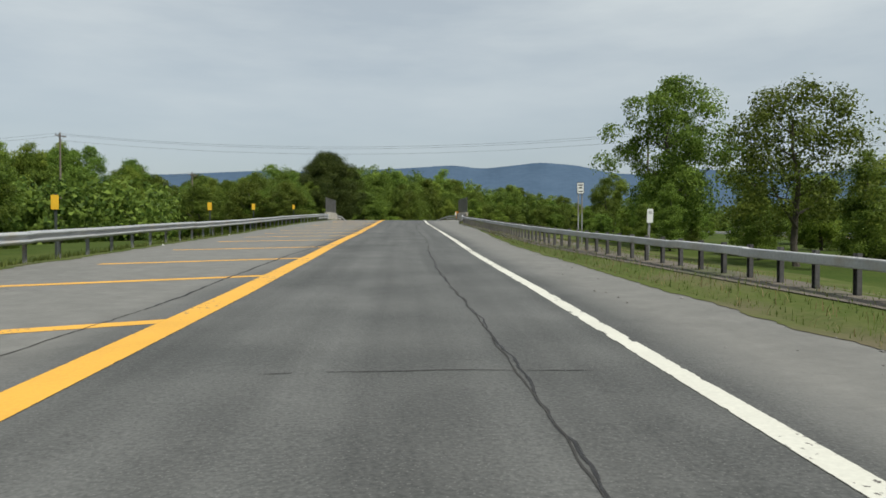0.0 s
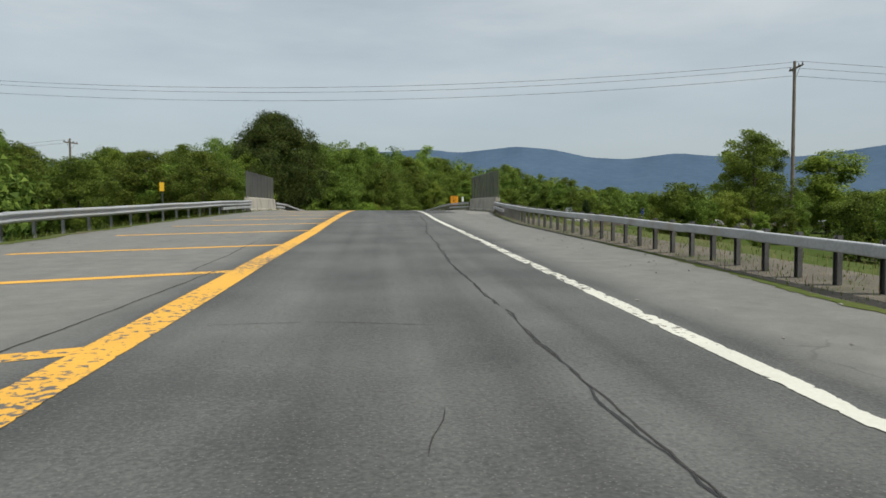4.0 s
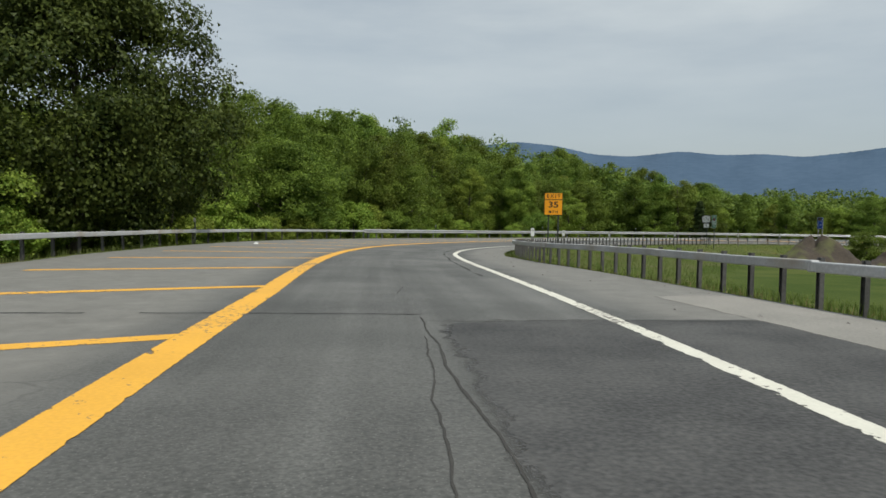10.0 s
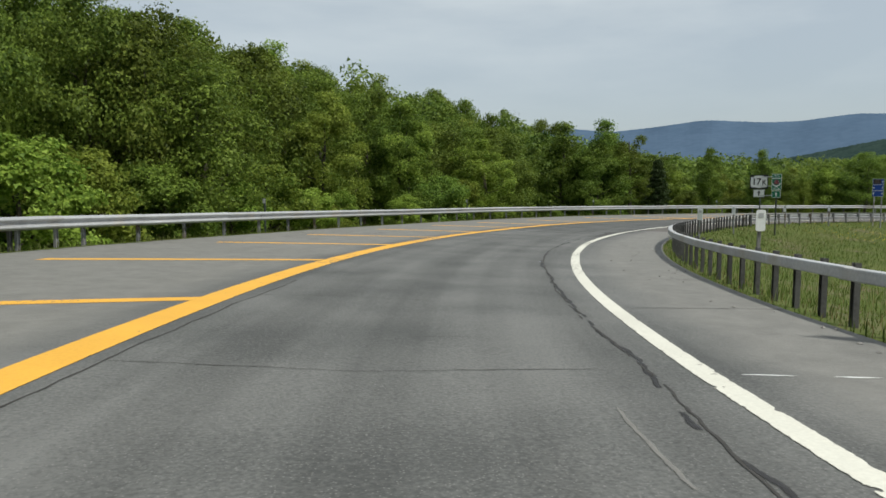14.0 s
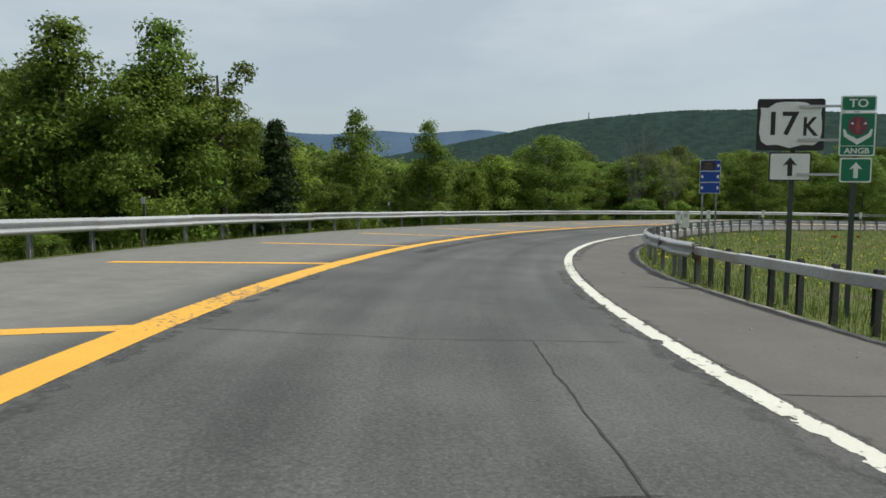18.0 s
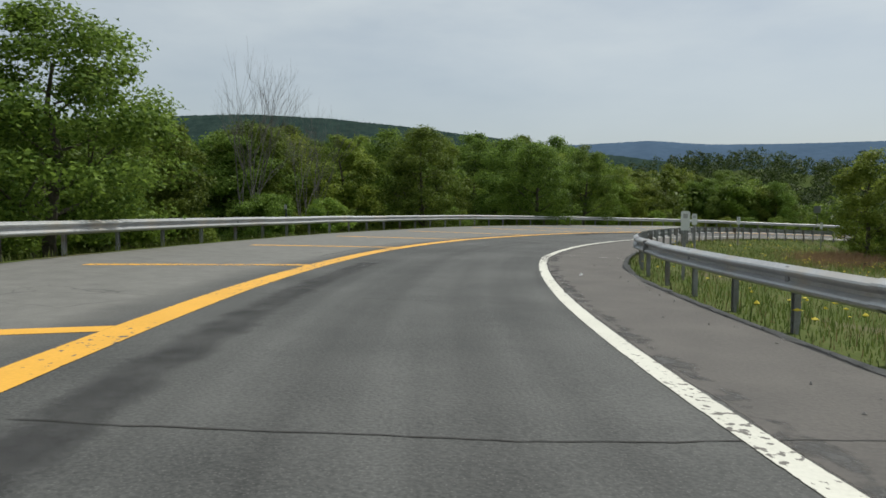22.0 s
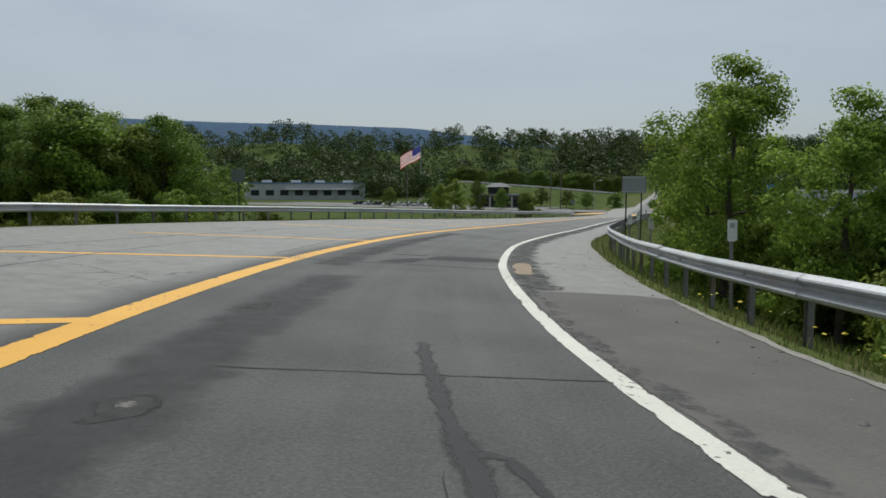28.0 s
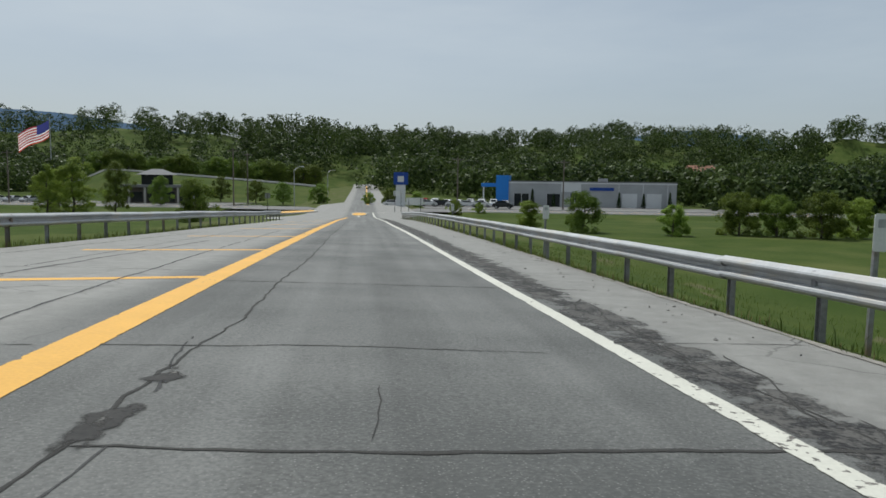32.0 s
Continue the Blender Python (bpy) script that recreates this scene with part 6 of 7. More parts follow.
sign_post(root, 0.0, t0 - 0.05)
for z in (0.18, 0.78, 1.40):
    part("crossbar", box(bmesh.new(), 0.75, 0.015, 0.045, Matrix.Translation((-0.62, 0.03, t0 - z))), STEEL, root)

# blue service panels
root = empty("service_sign", pose(68.26, 183.6, on_road(222, 7.0).z, 0, 0, -76) @ Matrix.Diagonal((0.57, 1.0, 0.57, 1)), label="three stacked blue service panels on two steel posts", category="road sign")
c0 = level_at(222, 7.0, 3.99) / 0.57
RUST = plain("rust brown inset panel", (0.10, 0.075, 0.062))
for k in range(3):
    pl = plate("blue_panel", root, 0, c0 + 0.86 - 0.86 * k, 1.50, 0.84, SIGN_BLUE, edge=SIGN_WHITE)
    for x in ((0.57,) if k == 0 else (-0.57, 0.57)):
        for a in range(5):
            shape(pl, "rosette", [(x + 0.052 * math.cos(a * 1.2566 + 1.57) + 0.05 * math.cos(b * math.tau / 7), 0.075 * math.sin(a * 1.2566 + 1.57) + 0.06 * math.sin(b * math.tau / 7)) for b in range(7)], SIGN_WHITE, 0.0008 * a)
    if k == 0:
        shape(pl, "inset", [(-0.66, -0.33), (0.36, -0.33), (0.36, 0.33), (-0.66, 0.33)], BROWN)
        for x, z, w, h in ((-0.15, 0.12, 0.5, 0.14), (-0.15, -0.08, 0.7, 0.1), (-0.15, -0.23, 0.6, 0.07)):
            shape(pl, "text_bar", [(x - w / 2, z - h / 2), (x + w / 2, z - h / 2), (x + w / 2, z + h / 2), (x - w / 2, z + h / 2)], RUST, 0.003)
for x in (-0.5, 0.5):
    sign_post(root, x, c0 + 1.25, foot=-2.6, mat=STEEL_POST, w=0.11)

# backs of signs for the other way
root = empty("sign_back", turned(329.4, 6.3), label="bare aluminium back of a road sign on two posts", category="road sign")
t0 = level_at(329.4, 5.9, 2.1)
plate("panel", root, 0, t0 - 0.48, 1.35, 0.95, SIGN_BACK, -0.02)
for z in (0.07, 0.88):
    part("cross_rail", box(bmesh.new(), 1.30, 0.03, 0.055, Matrix.Translation((0, -0.045, t0 - z)), 0.004), STEEL, root)
for x in (-0.655, 0.655):
    part("rim", box(bmesh.new(), 0.03, 0.035, 0.95, Matrix.Translation((x, -0.04, t0 - 0.48)), 0.004), STEEL_DARK, root)
for x in (-0.42, 0.42):
    sign_post(root, x, t0, foot=-3.2)
    part("stiffener", box(bmesh.new(), 0.04, 0.03, 0.9, Matrix.Translation((x + 0.1, 0.0, t0 - 0.48))), STEEL_DARK, root)
root = empty("sign_back", turned(333, -23), label="grey back of a road sign beyond the outer rail", category="road sign")
t0 = level_at(333, -23, 2.7)
plate("panel", root, 0, t0 - 0.5, 1.2, 1.0, SIGN_BACK)
sign_post(root, 0.0, t0, foot=-6.5)
# small reference plate behind the approach rail
root = empty("reference_sign", pose(10.4, 35.8, 0, 0, 0, -6), label="small white reference sign on two thin steel posts", category="road sign")
pl = plate("panel", root, 0, 3.62, 0.36, 0.56, SIGN_WHITE, edge=STEEL_DARK)
for z, w, h in ((0.15, 0.22, 0.06), (0.02, 0.16, 0.08), (-0.16, 0.2, 0.05)):
    shape(pl, "text_bar", [(-w / 2, z - h / 2), (w / 2, z - h / 2), (w / 2, z + h / 2), (-w / 2, z + h / 2)], STEEL_DARK)
for x in (-0.09, 0.09):
    sign_post(root, x, 3.85, foot=-0.6, mat=STEEL_POST, w=0.05)

# delineators
root = empty("delineator", turned(110, 8.8, -0.35), label="white reflector plate on a thin steel roadside post", category="delineator", group="roadside delineators")
sign_post(root, 0.0, 1.75, foot=-0.9, mat=STEEL_POST, w=0.06)
pl = plate("reflector_plate", root, 0, 1.55, 0.20, 0.46, SIGN_WHITE, r=0.04)
shape(pl, "reflector", [(-0.05, 0.06), (0.05, 0.06), (0.05, 0.16), (-0.05, 0.16)], STEEL, 0.0)
first = root
for s, d in ((24.8, 8.2), (144, 6.9), (161.5, 6.9), (176, 6.9), (193, 6.9), (208, 6.0), (216, 6.0), (229, 5.6), (241, 5.4), (256, 6.5), (272, 6.5), (289, 7.2), (302, 6.6), (314, 6.8), (322.5, 6.4), (335, 6.2), (347, 5.4), (362, 5.2), (385, 5.0)):
    copy_thing(first, turned(s, d, -0.35, rc.uniform(-8, 8)) @ pose(0, 0, 0, rc.uniform(-1.5, 1.5), rc.uniform(-2, 2)))
# yellow markers along the outer rail
root = empty("object_marker", turned(44, -10.8, 0.0), label="yellow reflector plate on a post behind the outer rail", category="marker", group="yellow markers")
sign_post(root, 0.0, 1.85, foot=-1.6, w=0.06)
plate("marker_plate", root, 0, 1.58, 0.24, 0.46, SIGN_YELLOW, r=0.02)
for s in (25.3, 57, 78):
    copy_thing(root, turned(s, -10.8))
root = empty("delineator", turned(118, -11.4, -0.4), label="grey steel post with a small reflector behind the outer rail", category="delineator", group="outer posts")
sign_post(root, 0.0, 1.7, foot=-1.6, w=0.06)
plate("reflector_plate", root, 0, 1.58, 0.12, 0.2, STEEL, r=0.02)
for s in (140, 172, 190, 206, 222, 252):
    copy_thing(root, turned(s, float(left_rail(s)) - 1.2, -0.4))

# two small red stakes in the grass inside the bend
RED = plain("faded red marker", (0.42, 0.07, 0.03), 0.7)
for s, d, t in ((247, 8.0, 78), (250, 8.6, 4)):
    stake = empty("marker_stake", turned(s, d, right_fall(s, d - float(right_edge(s))) + 0.0), label="small faded red marker stake in the grass", category="marker stake")
    part("stake", rod(bmesh.new(), (0, 0, -0.2), (0, 0, 0.45), 0.02, 0.015), POLE_WOOD, stake)
    part("flag", box(bmesh.new(), 0.22, 0.012, 0.16, Matrix.Translation((0.1, 0, 0.40)), 0.004), RED, stake).rotation_euler = (0, radians(t * 0.2), 0)

# ---------------------------------------------------------------- utility poles and wires


def utility_pole(x, y, top, turn):
    z = float(ground_z(x, y))
    root = empty("utility_pole", pose(x, y, z, 0, 0, turn), label="weathered wooden utility pole with a crossarm and insulators", category="utility pole")
    part("pole", rod(bmesh.new(), (0, 0, -0.8), (0, 0, top - z), 0.17, 0.11, 10), POLE_WOOD, root)
    part("crossarm", box(bmesh.new(), 2.4, 0.10, 0.13, Matrix.Translation((0, -0.12, top - z - 0.5)), 0.01), POLE_WOOD, root)
    for sx in (-1, 1):
        part("brace", rod(bmesh.new(), (sx * 0.75, -0.12, top - z - 0.55), (0, -0.1, top - z - 1.25), 0.018), STEEL_DARK, root)
        for q in (0.45, 1.08):
            part("insulator", rod(rod(bmesh.new(), (sx * q, -0.12, top - z - 0.45), (sx * q, -0.12, top - z - 0.30), 0.05, 0.035), (sx * q, -0.12, top - z - 0.30), (sx * q, -0.12, top - z - 0.26), 0.055, 0.03), STEEL_DARK, root)
    return [root.matrix_world @ Vector((sx, -0.12, top - z - 0.26)) for sx in (-1.08, -0.45, 0.45, 1.08)] + [root.matrix_world @ Vector((0.12, 0, top - z - 1.1))]


def wire(a, b, sag, r=0.013, label="thin black overhead cable between two poles"):
    n = 18
    pts = [a.lerp(b, k / n) - Vector((0, 0, sag * 4 * (k / n) * (1 - k / n))) for k in range(n + 1)]
    side = (b - a).cross(Vector((0, 0, 1))).normalized()
    verts = [p + side * (r * math.cos(g)) + Vector((0, 0, r * math.sin(g))) for p in pts for g in (0.3, 1.56, 2.81, 4.07, 5.33)]
    faces = [(5 * i + j, 5 * i + (j + 1) % 5, 5 * i + 5 + (j + 1) % 5, 5 * i + 5 + j) for i in range(n) for j in range(5)]
    ob = mesh_object("overhead_wire", verts, faces, WIRE)
    return tagged(ob, label, "cable", group="overhead wires")


pa = utility_pole(-42.5, 109, 15.8, 77)
pb = utility_pole(37, 89.7, 14.6, 77)
pd = utility_pole(112, 73, 14.0, 77)
for i in (0, 3, 4):
    wire(pa[i], pb[i], 1.9)
    wire(pb[i], pd[i], 1.6)
pe = utility_pole(-118, 126, 15.6, 77)
for i in (0, 3):
    wire(pe[i], pa[i], 1.6)
pc = utility_pole(-29, 130, 12.1, 70)
pf = utility_pole(-85, 150, 12.4, 70)
for i in (0, 3):
    wire(pf[i], pc[i], 1.2)

# mast on the wooded hill
mx, my = 80 + math.sin(radians(68.9)) * 1690, 140 + math.cos(radians(68.9)) * 1690
mast = empty("radio_mast", pose(mx, my, 185), label="thin grey radio mast on the wooded hill", category="mast")
part("mast_pole", rod(bmesh.new(), (0, 0, -10), (0, 0, 26), 1.6, 0.8), STEEL_DARK, mast)

# ---------------------------------------------------------------- earth heap, litter and stones
EARTH = material("dug brown earth", (0.066, 0.052, 0.040), (0.038, 0.031, 0.025), rough=0.95, scale=0.8, fine=8.0, bump=0.05, stain=(0.10, 0.11, 0.04), stain_scale=0.5)


def heap(x, y, w, l, h, seed):
    nrg = np.random.default_rng(seed)
    n, m = 28, 12
    verts = [(0, 0, h)]
    for j in range(1, m + 1):
        for i in range(n):
            a, t = i * math.tau / n, j / m
            rr = t * (1 + 0.15 * math.sin(3 * a + seed) + 0.08 * math.sin(7 * a))
            verts.append((math.cos(a) * rr * w, math.sin(a) * rr * l, h * (math.cos(min(1, t) * math.pi) + 1) / 2 * (1 + 0.25 * math.sin(2 * a + seed)) + nrg.normal() * 0.07 * (t < 0.97) - 0.25 * (t > 0.97)))
    faces = [(0, 1 + i, 1 + (i + 1) % n) for i in range(n)]
    for j in range(m - 1):
        faces += [(1 + j * n + i, 1 + (j + 1) * n + i, 1 + (j + 1) * n + (i + 1) % n, 1 + j * n + (i + 1) % n) for i in range(n)]
    ob = mesh_object("earth_mound", verts, faces, EARTH, smooth=True)
    ob.matrix_world = pose(x, y, float(ground_z(x, y)))
    return tagged(ob, "brown heap of dug earth on the grass", "earth heap")


heap(50.5, 161, 5.2, 3.8, 2.5, 3)
heap(56.5, 159, 3.6, 2.6, 1.5, 5)
tree("bush_dark", 57.5, 163, 3.4, 1.2, label="dark bush growing beside the earth heap")

ROCK = material("grey road stone", (0.26, 0.25, 0.235), (0.14, 0.135, 0.13), rough=0.95, scale=9.0, fine=50.0)


def stones(name, label, n, place, size, mat):
    """Loose stones and crumbs, too many to count, as one mass."""
    nrg = np.random.default_rng(n)
    octa = np.array([(1, 0, 0), (0, 1, 0), (-1, 0, 0), (0, -1, 0), (0, 0, 1), (0, 0, -0.6)], float)
    tri = [(0, 1, 4), (1, 2, 4), (2, 3, 4), (3, 0, 4), (1, 0, 5), (2, 1, 5), (3, 2, 5), (0, 3, 5)]
    verts, faces = [], []
    for k in range(n):
        p = np.array(place())
        q = octa * nrg.uniform(0.5, 1.4, 3) * size * nrg.uniform(0.5, 1.6) * np.array([1, 1, 0.6])
        a = nrg.uniform(0, 6.28)
        q[:, :2] = q[:, :2] @ np.array([[math.cos(a), -math.sin(a)], [math.sin(a), math.cos(a)]])
        verts += (q + p + (0, 0, size * 0.3)).tolist()
        faces += [tuple(i + 6 * k for i in t) for t in tri]
    return tagged(mesh_object(name, verts, faces, mat), label, "stones", kind="stuff")


def shoulder_spot():
    s = rc.uniform(0, 372)
    a, b = float(white_d(s)) + 0.4, float(right_edge(s))
    return on_road(s, b - abs(rc.gauss(0, 0.35)) * (b - a))


stones("loose_stones", "small loose stones strewn along the ramp shoulder", 900, shoulder_spot, 0.022, ROCK)
stones("dark_crumbs", "dark crumbs of asphalt and dirt on the ramp", 500, lambda: on_road(rc.uniform(0, 360), rc.uniform(-8, 4.5)), 0.014, GAP)
litter = mesh_object("litter", [(-0.14, -0.1, 0.0), (0.15, -0.12, 0.02), (0.17, 0.08, 0.0), (-0.1, 0.12, 0.03), (0.02, 0.0, 0.11)], [(0, 1, 4), (1, 2, 4), (2, 3, 4), (3, 0, 4)], SIGN_WHITE)
litter.matrix_world = turned(139.5, -8.0, 0.004)
tagged(litter, "crumpled white scrap of litter on the hatched shoulder", "litter")
for s, d in ((41, -9.0), (238.5, 2.9), (29.5, -8.8)):
    copy_thing(litter, turned(s, d, 0.004, s * 7) @ Matrix.Diagonal((0.3, 0.22, 0.5, 1)))

# ---------------------------------------------------------------- grass


def blades(name, label, n, spot, tall, mat, seed, wide=0.012):
    """Blades of grass: each a bent strip of two quads."""
    nrg = np.random.default_rng(seed)
    pts = np.array([spot() for _ in range(n)])
    a = nrg.uniform(0, math.tau, n)
    h = tall * nrg.uniform(0.45, 1.3, n)
    w = wide * nrg.uniform(0.7, 1.6, n)
    lean = h * nrg.uniform(0.1, 0.7, n)
    side = np.stack([np.cos(a), np.sin(a), np.zeros(n)], 1) * w[:, None]
    out = np.stack([-np.sin(a), np.cos(a), np.zeros(n)], 1) * lean[:, None]
    up = np.stack([np.zeros(n), np.zeros(n), h], 1)
    v = np.stack([pts - side, pts + side, pts + out * 0.3 + up * 0.6 + side * 0.8, pts + out * 0.3 + up * 0.6 - side * 0.8, pts + out + up], 1).reshape(-1, 3)
    me = bpy.data.meshes.new(name)
    me.vertices.add(n * 5)
    me.vertices.foreach_set("co", v.ravel().astype(np.float32))
    idx = (np.arange(n) * 5)[:, None] + np.array([0, 1, 2, 3, 3, 2, 4])
    me.loops.add(n * 7)
    me.loops.foreach_set("vertex_index", idx.ravel().astype(np.int32))
    me.polygons.add(n * 2)
    me.polygons.foreach_set("loop_start", ((np.arange(n) * 7)[:, None] + np.array([0, 4])).ravel().astype(np.int32))
    me.materials.append(mat)
    me.update()
    me.validate()
    return tagged(new(name, me), label, "grass", kind="stuff")


rg = random.Random(31)


def right_spot(s0, s1, reach, power):
    def spot():
        s = rg.uniform(s0, s1)
        q = 0.05 + reach * rg.random() ** power
        u = right_fall(s, q)
        return on_road(s, float(right_edge(s)) + q, u - 0.02)
    return spot


def left_spot(s0, s1, reach, power):
    def spot():
        s = rg.uniform(s0, s1)
        q = 0.05 + reach * rg.random() ** power
        u = left_fall(s, q)
        return on_road(s, float(left_edge(s)) - q, u - 0.02)
    return spot


DRY = leaf_material("dry grass blade", (0.16, 0.13, 0.05), (0.30, 0.25, 0.12), 0.3)
REED = leaf_material("reddish dry weed", (0.14, 0.085, 0.05), (0.24, 0.15, 0.09), 0.3)
blades("verge_grass", "green grass along the inner verge of the ramp", 85000, right_spot(2, 375, 6.0, 1.3), 0.10, BLADE, 41, 0.006)
blades("tall_grass", "longer green grass on the bank behind the rail", 80000, right_spot(90, 390, 14.0, 0.9), 0.24, BLADE, 42, 0.008)
blades("dry_grass", "dry straw-coloured grass under the guard rail", 26000, right_spot(2, 400, 6.0, 1.2), 0.16, DRY, 43, 0.005)
blades("outer_grass", "green grass beneath the outer guard rail", 80000, left_spot(5, 385, 6.5, 1.1), 0.24, BLADE, 44, 0.008)
blades("reddish_weeds", "patch of reddish dry weeds inside the bend", 7000, lambda: on_road(rg.gauss(278, 9), 10.5 + rg.gauss(0, 2.0), -1.0), 0.5, REED, 45, 0.006)
FLOWER = plain("yellow meadow flower", (0.62, 0.50, 0.03), 0.7)


def flower_spot():
    p = right_spot(206, 300, 11.0, 0.8)()
    return p + Vector((0, 0, rg.uniform(0.15, 0.4)))


fl = stones("meadow_flowers", "yellow meadow flowers in the grass inside the bend", 1300, flower_spot, 0.035, FLOWER)
fl["category"] = "flowers"

# ---------------------------------------------------------------- the junction and what lies beyond it
KERB = material("pale concrete kerb", (0.50, 0.48, 0.44), (0.38, 0.365, 0.335), rough=0.9, scale=1.0, fine=15.0)
UX, UY = math.cos(0.103), math.sin(0.103)


def street(x):
    """A point on the cross street's middle line at this x."""
    return Vector((x, -12.5 + (x - 176) * math.tan(0.103), -5.40))


def street_strip(name, x0, x1, lanes, mat, up=0.0, step=6.0):
    verts = []
    xs = np.arange(x0, x1 + 0.1, step)
    for x in xs:
        c = street(x)
        verts += [(c.x - UY * o, c.y + UX * o, c.z + up + u) for o, u in lanes]
    w = len(lanes)
    return mesh_object(name, verts, [(i * w + j, (i + 1) * w + j, (i + 1) * w + j + 1, i * w + j + 1) for i in range(len(xs) - 1) for j in range(w - 1)], mat)


st = street_strip("cross_street", -120, 480, [(-8, 0), (0, 0.06), (8, 0)], ASPHALT_FAR)
tagged(st, "pale grey asphalt cross street at the ramp's foot", "road", kind="structure")
for sg in (-1, 1):
    for x0, x1 in ((-120, 168), (210, 480)):
        kb = street_strip("kerb", x0, x1, sorted([(sg * 8.0, -0.05), (sg * 8.02, 0.13), (sg * 8.28, 0.14), (sg * 8.3, -0.1)], key=lambda q: q[0]), KERB)
        tagged(kb, "pale concrete kerb along the cross street", "kerb", kind="structure")
        vg = street_strip("verge", x0, x1, sorted([(sg * 8.3, 0.06), (sg * 12, 0.0), (sg * 22, -1.3)], key=lambda q: q[0]), GRASS)
        tagged(vg, "mown grass strip along the cross street", "verge", kind="structure")
for o in (-0.2, 0.2):
    for x0, x1 in ((-120, 168), (210, 480)):
        tagged(street_strip("yellow_line", x0, x1, [(o - 0.07, 0.064), (o + 0.07, 0.064)], YELLOW), "double yellow centre line of the cross street", "road marking", kind="structure")


def box_at(name, x, y, z, sx, sy, sz, mat, parent, turn=0.0, bevel=0.02, label=""):
    """A part by the middle of its underside."""
    ob = part(name, box(bmesh.new(), sx, sy, sz, Matrix.Translation((0, 0, sz / 2)), bevel), mat, parent, label)
    ob.matrix_local = pose(x, y, z, 0, 0, turn)
    return ob


def kerb_island(x, y, l, w, turn):
    z = max(float(on_road(*[float(v[0]) for v in nearest([x], [y])]).z), -5.6)
    root = empty("traffic_island", pose(x, y, z, 0, 0, turn), label="raised traffic island with pale kerbs and yellow nose", category="traffic island")
    rim = [(l / 2 * math.cos(a), w / 2 * math.sin(a)) for a in np.linspace(0, math.tau, 24, endpoint=False)]
    for nm, k, h, mt in (("kerb", 1.0, 0.15, KERB), ("paving", 0.88, 0.165, YELLOW)):
        bm = bmesh.new()
        lo = [bm.verts.new((x_ * k, y_ * k, -0.2)) for x_, y_ in rim]
        hi = [bm.verts.new((x_ * k, y_ * k, h)) for x_, y_ in rim]
        bm.faces.new(hi)
        for i in range(24):
            bm.faces.new((lo[i], lo[(i + 1) % 24], hi[(i + 1) % 24], hi[i]))
        part(nm, bm, mt, root)


kerb_island(180.5, 14, 11, 2.4, 106)
kerb_island(193, 10, 14, 4.5, 80)
# stop line, lane arrow and lane lines at the ramp's foot
for d in (-1.6, 0.6):
    ln = ribbon("lane_line", 436, 456, [d - 0.12, d + 0.12], WHITE, up=0.03)
    tagged(ln, "short white lane line before the junction", "road marking", kind="structure")
ln = ribbon("stop_line", 457, 457.7, [-3.0, 3.0], WHITE, step=0.7, up=0.03)
tagged(ln, "white stop line at the foot of the ramp", "road marking", kind="structure")
hill_line = ribbon("yellow_line", 492, 640, [-0.3, 0.1], YELLOW, up=0.02)
tagged(hill_line, "yellow centre line of the road up the hill", "road marking", kind="structure")

# forecourt and dealership
LOT = ASPHALT_FAR
lot = mesh_object("car_park", [(112, -52, -5.50), (194, -52, -5.50), (190, -24, -5.50), (112, -28, -5.50)], [(0, 1, 2, 3)], LOT)
tagged(lot, "pale asphalt car park before the long showroom", "car park", kind="structure")
CLAD = material("grey metal cladding", (0.40, 0.41, 0.42), (0.33, 0.335, 0.345), rough=0.55, scale=0.4, fine=8.0)
CLAD_PALE = material("white cladding", (0.66, 0.67, 0.68), (0.58, 0.585, 0.59), rough=0.5, scale=0.4, fine=8.0)
BLUE_CLAD = plain("bright blue cladding", (0.02, 0.20, 0.62), 0.4)
GLASS = plain("dark window glass", (0.02, 0.024, 0.03), 0.1)
ROOF = material("grey roof felt", (0.20, 0.20, 0.205), (0.15, 0.15, 0.155), rough=0.9)
show = empty("showroom", pose(144, -56, -5.6, 0, 0, 0), label="long low grey showroom with a bright blue entrance tower", category="building")
box_at("wall", 0, 0, -0.4, 39, 9, 6.3, CLAD, show)
box_at("roof", 0, 0, 5.9, 39.3, 9.3, 0.25, ROOF, show)
box_at("parapet_trim", 0, 4.56, 5.55, 39.2, 0.12, 0.5, CLAD_PALE, show)
tower = box_at("entrance_tower", 20.8, 1.5, -0.4, 3.0, 7, 7.8, BLUE_CLAD, show, label="bright blue entrance tower")
box_at("canopy", 24.0, 2.0, 4.6, 4.0, 4.0, 0.9, BLUE_CLAD, show)
box_at("canopy_post", 25.5, 3.5, -0.4, 0.3, 0.3, 5.0, CLAD_PALE, show)
for x, w, h in ((16.2, 3.6, 3.0), (8.6, 3.2, 3.0), (3.6, 2.2, 3.2)):
    wd = box_at("window", x, 4.53, 0.1, w, 0.1, h, GLASS, show)
    for k in range(3):
        box_at("mullion", -w / 2 + w * k / 2, 0.06, 0, 0.1, 0.06, h, CLAD_PALE, wd, bevel=0.0)
box_at("white_panel", 4.5, 4.55, 3.6, 4.6, 0.12, 2.2, CLAD_PALE, show)
box_at("lettering_bar", -2.6, 4.57, 4.0, 5.6, 0.10, 0.75, SIGN_BLUE, show, label="blue lettering drawn as a plain bar")
for x in (-9.0, -14.5):
    box_at("roller_door", x, 4.53, 0.0, 3.4, 0.1, 3.4, CLAD_PALE, show)
for x in (-6.5, -12, -17.5):
    box_at("downpipe", x, 4.6, 0, 0.14, 0.14, 5.8, CLAD_PALE, show, bevel=0.0)
box_at("roof_unit", -3, 0, 6.1, 2.2, 2.0, 0.8, CLAD, show)
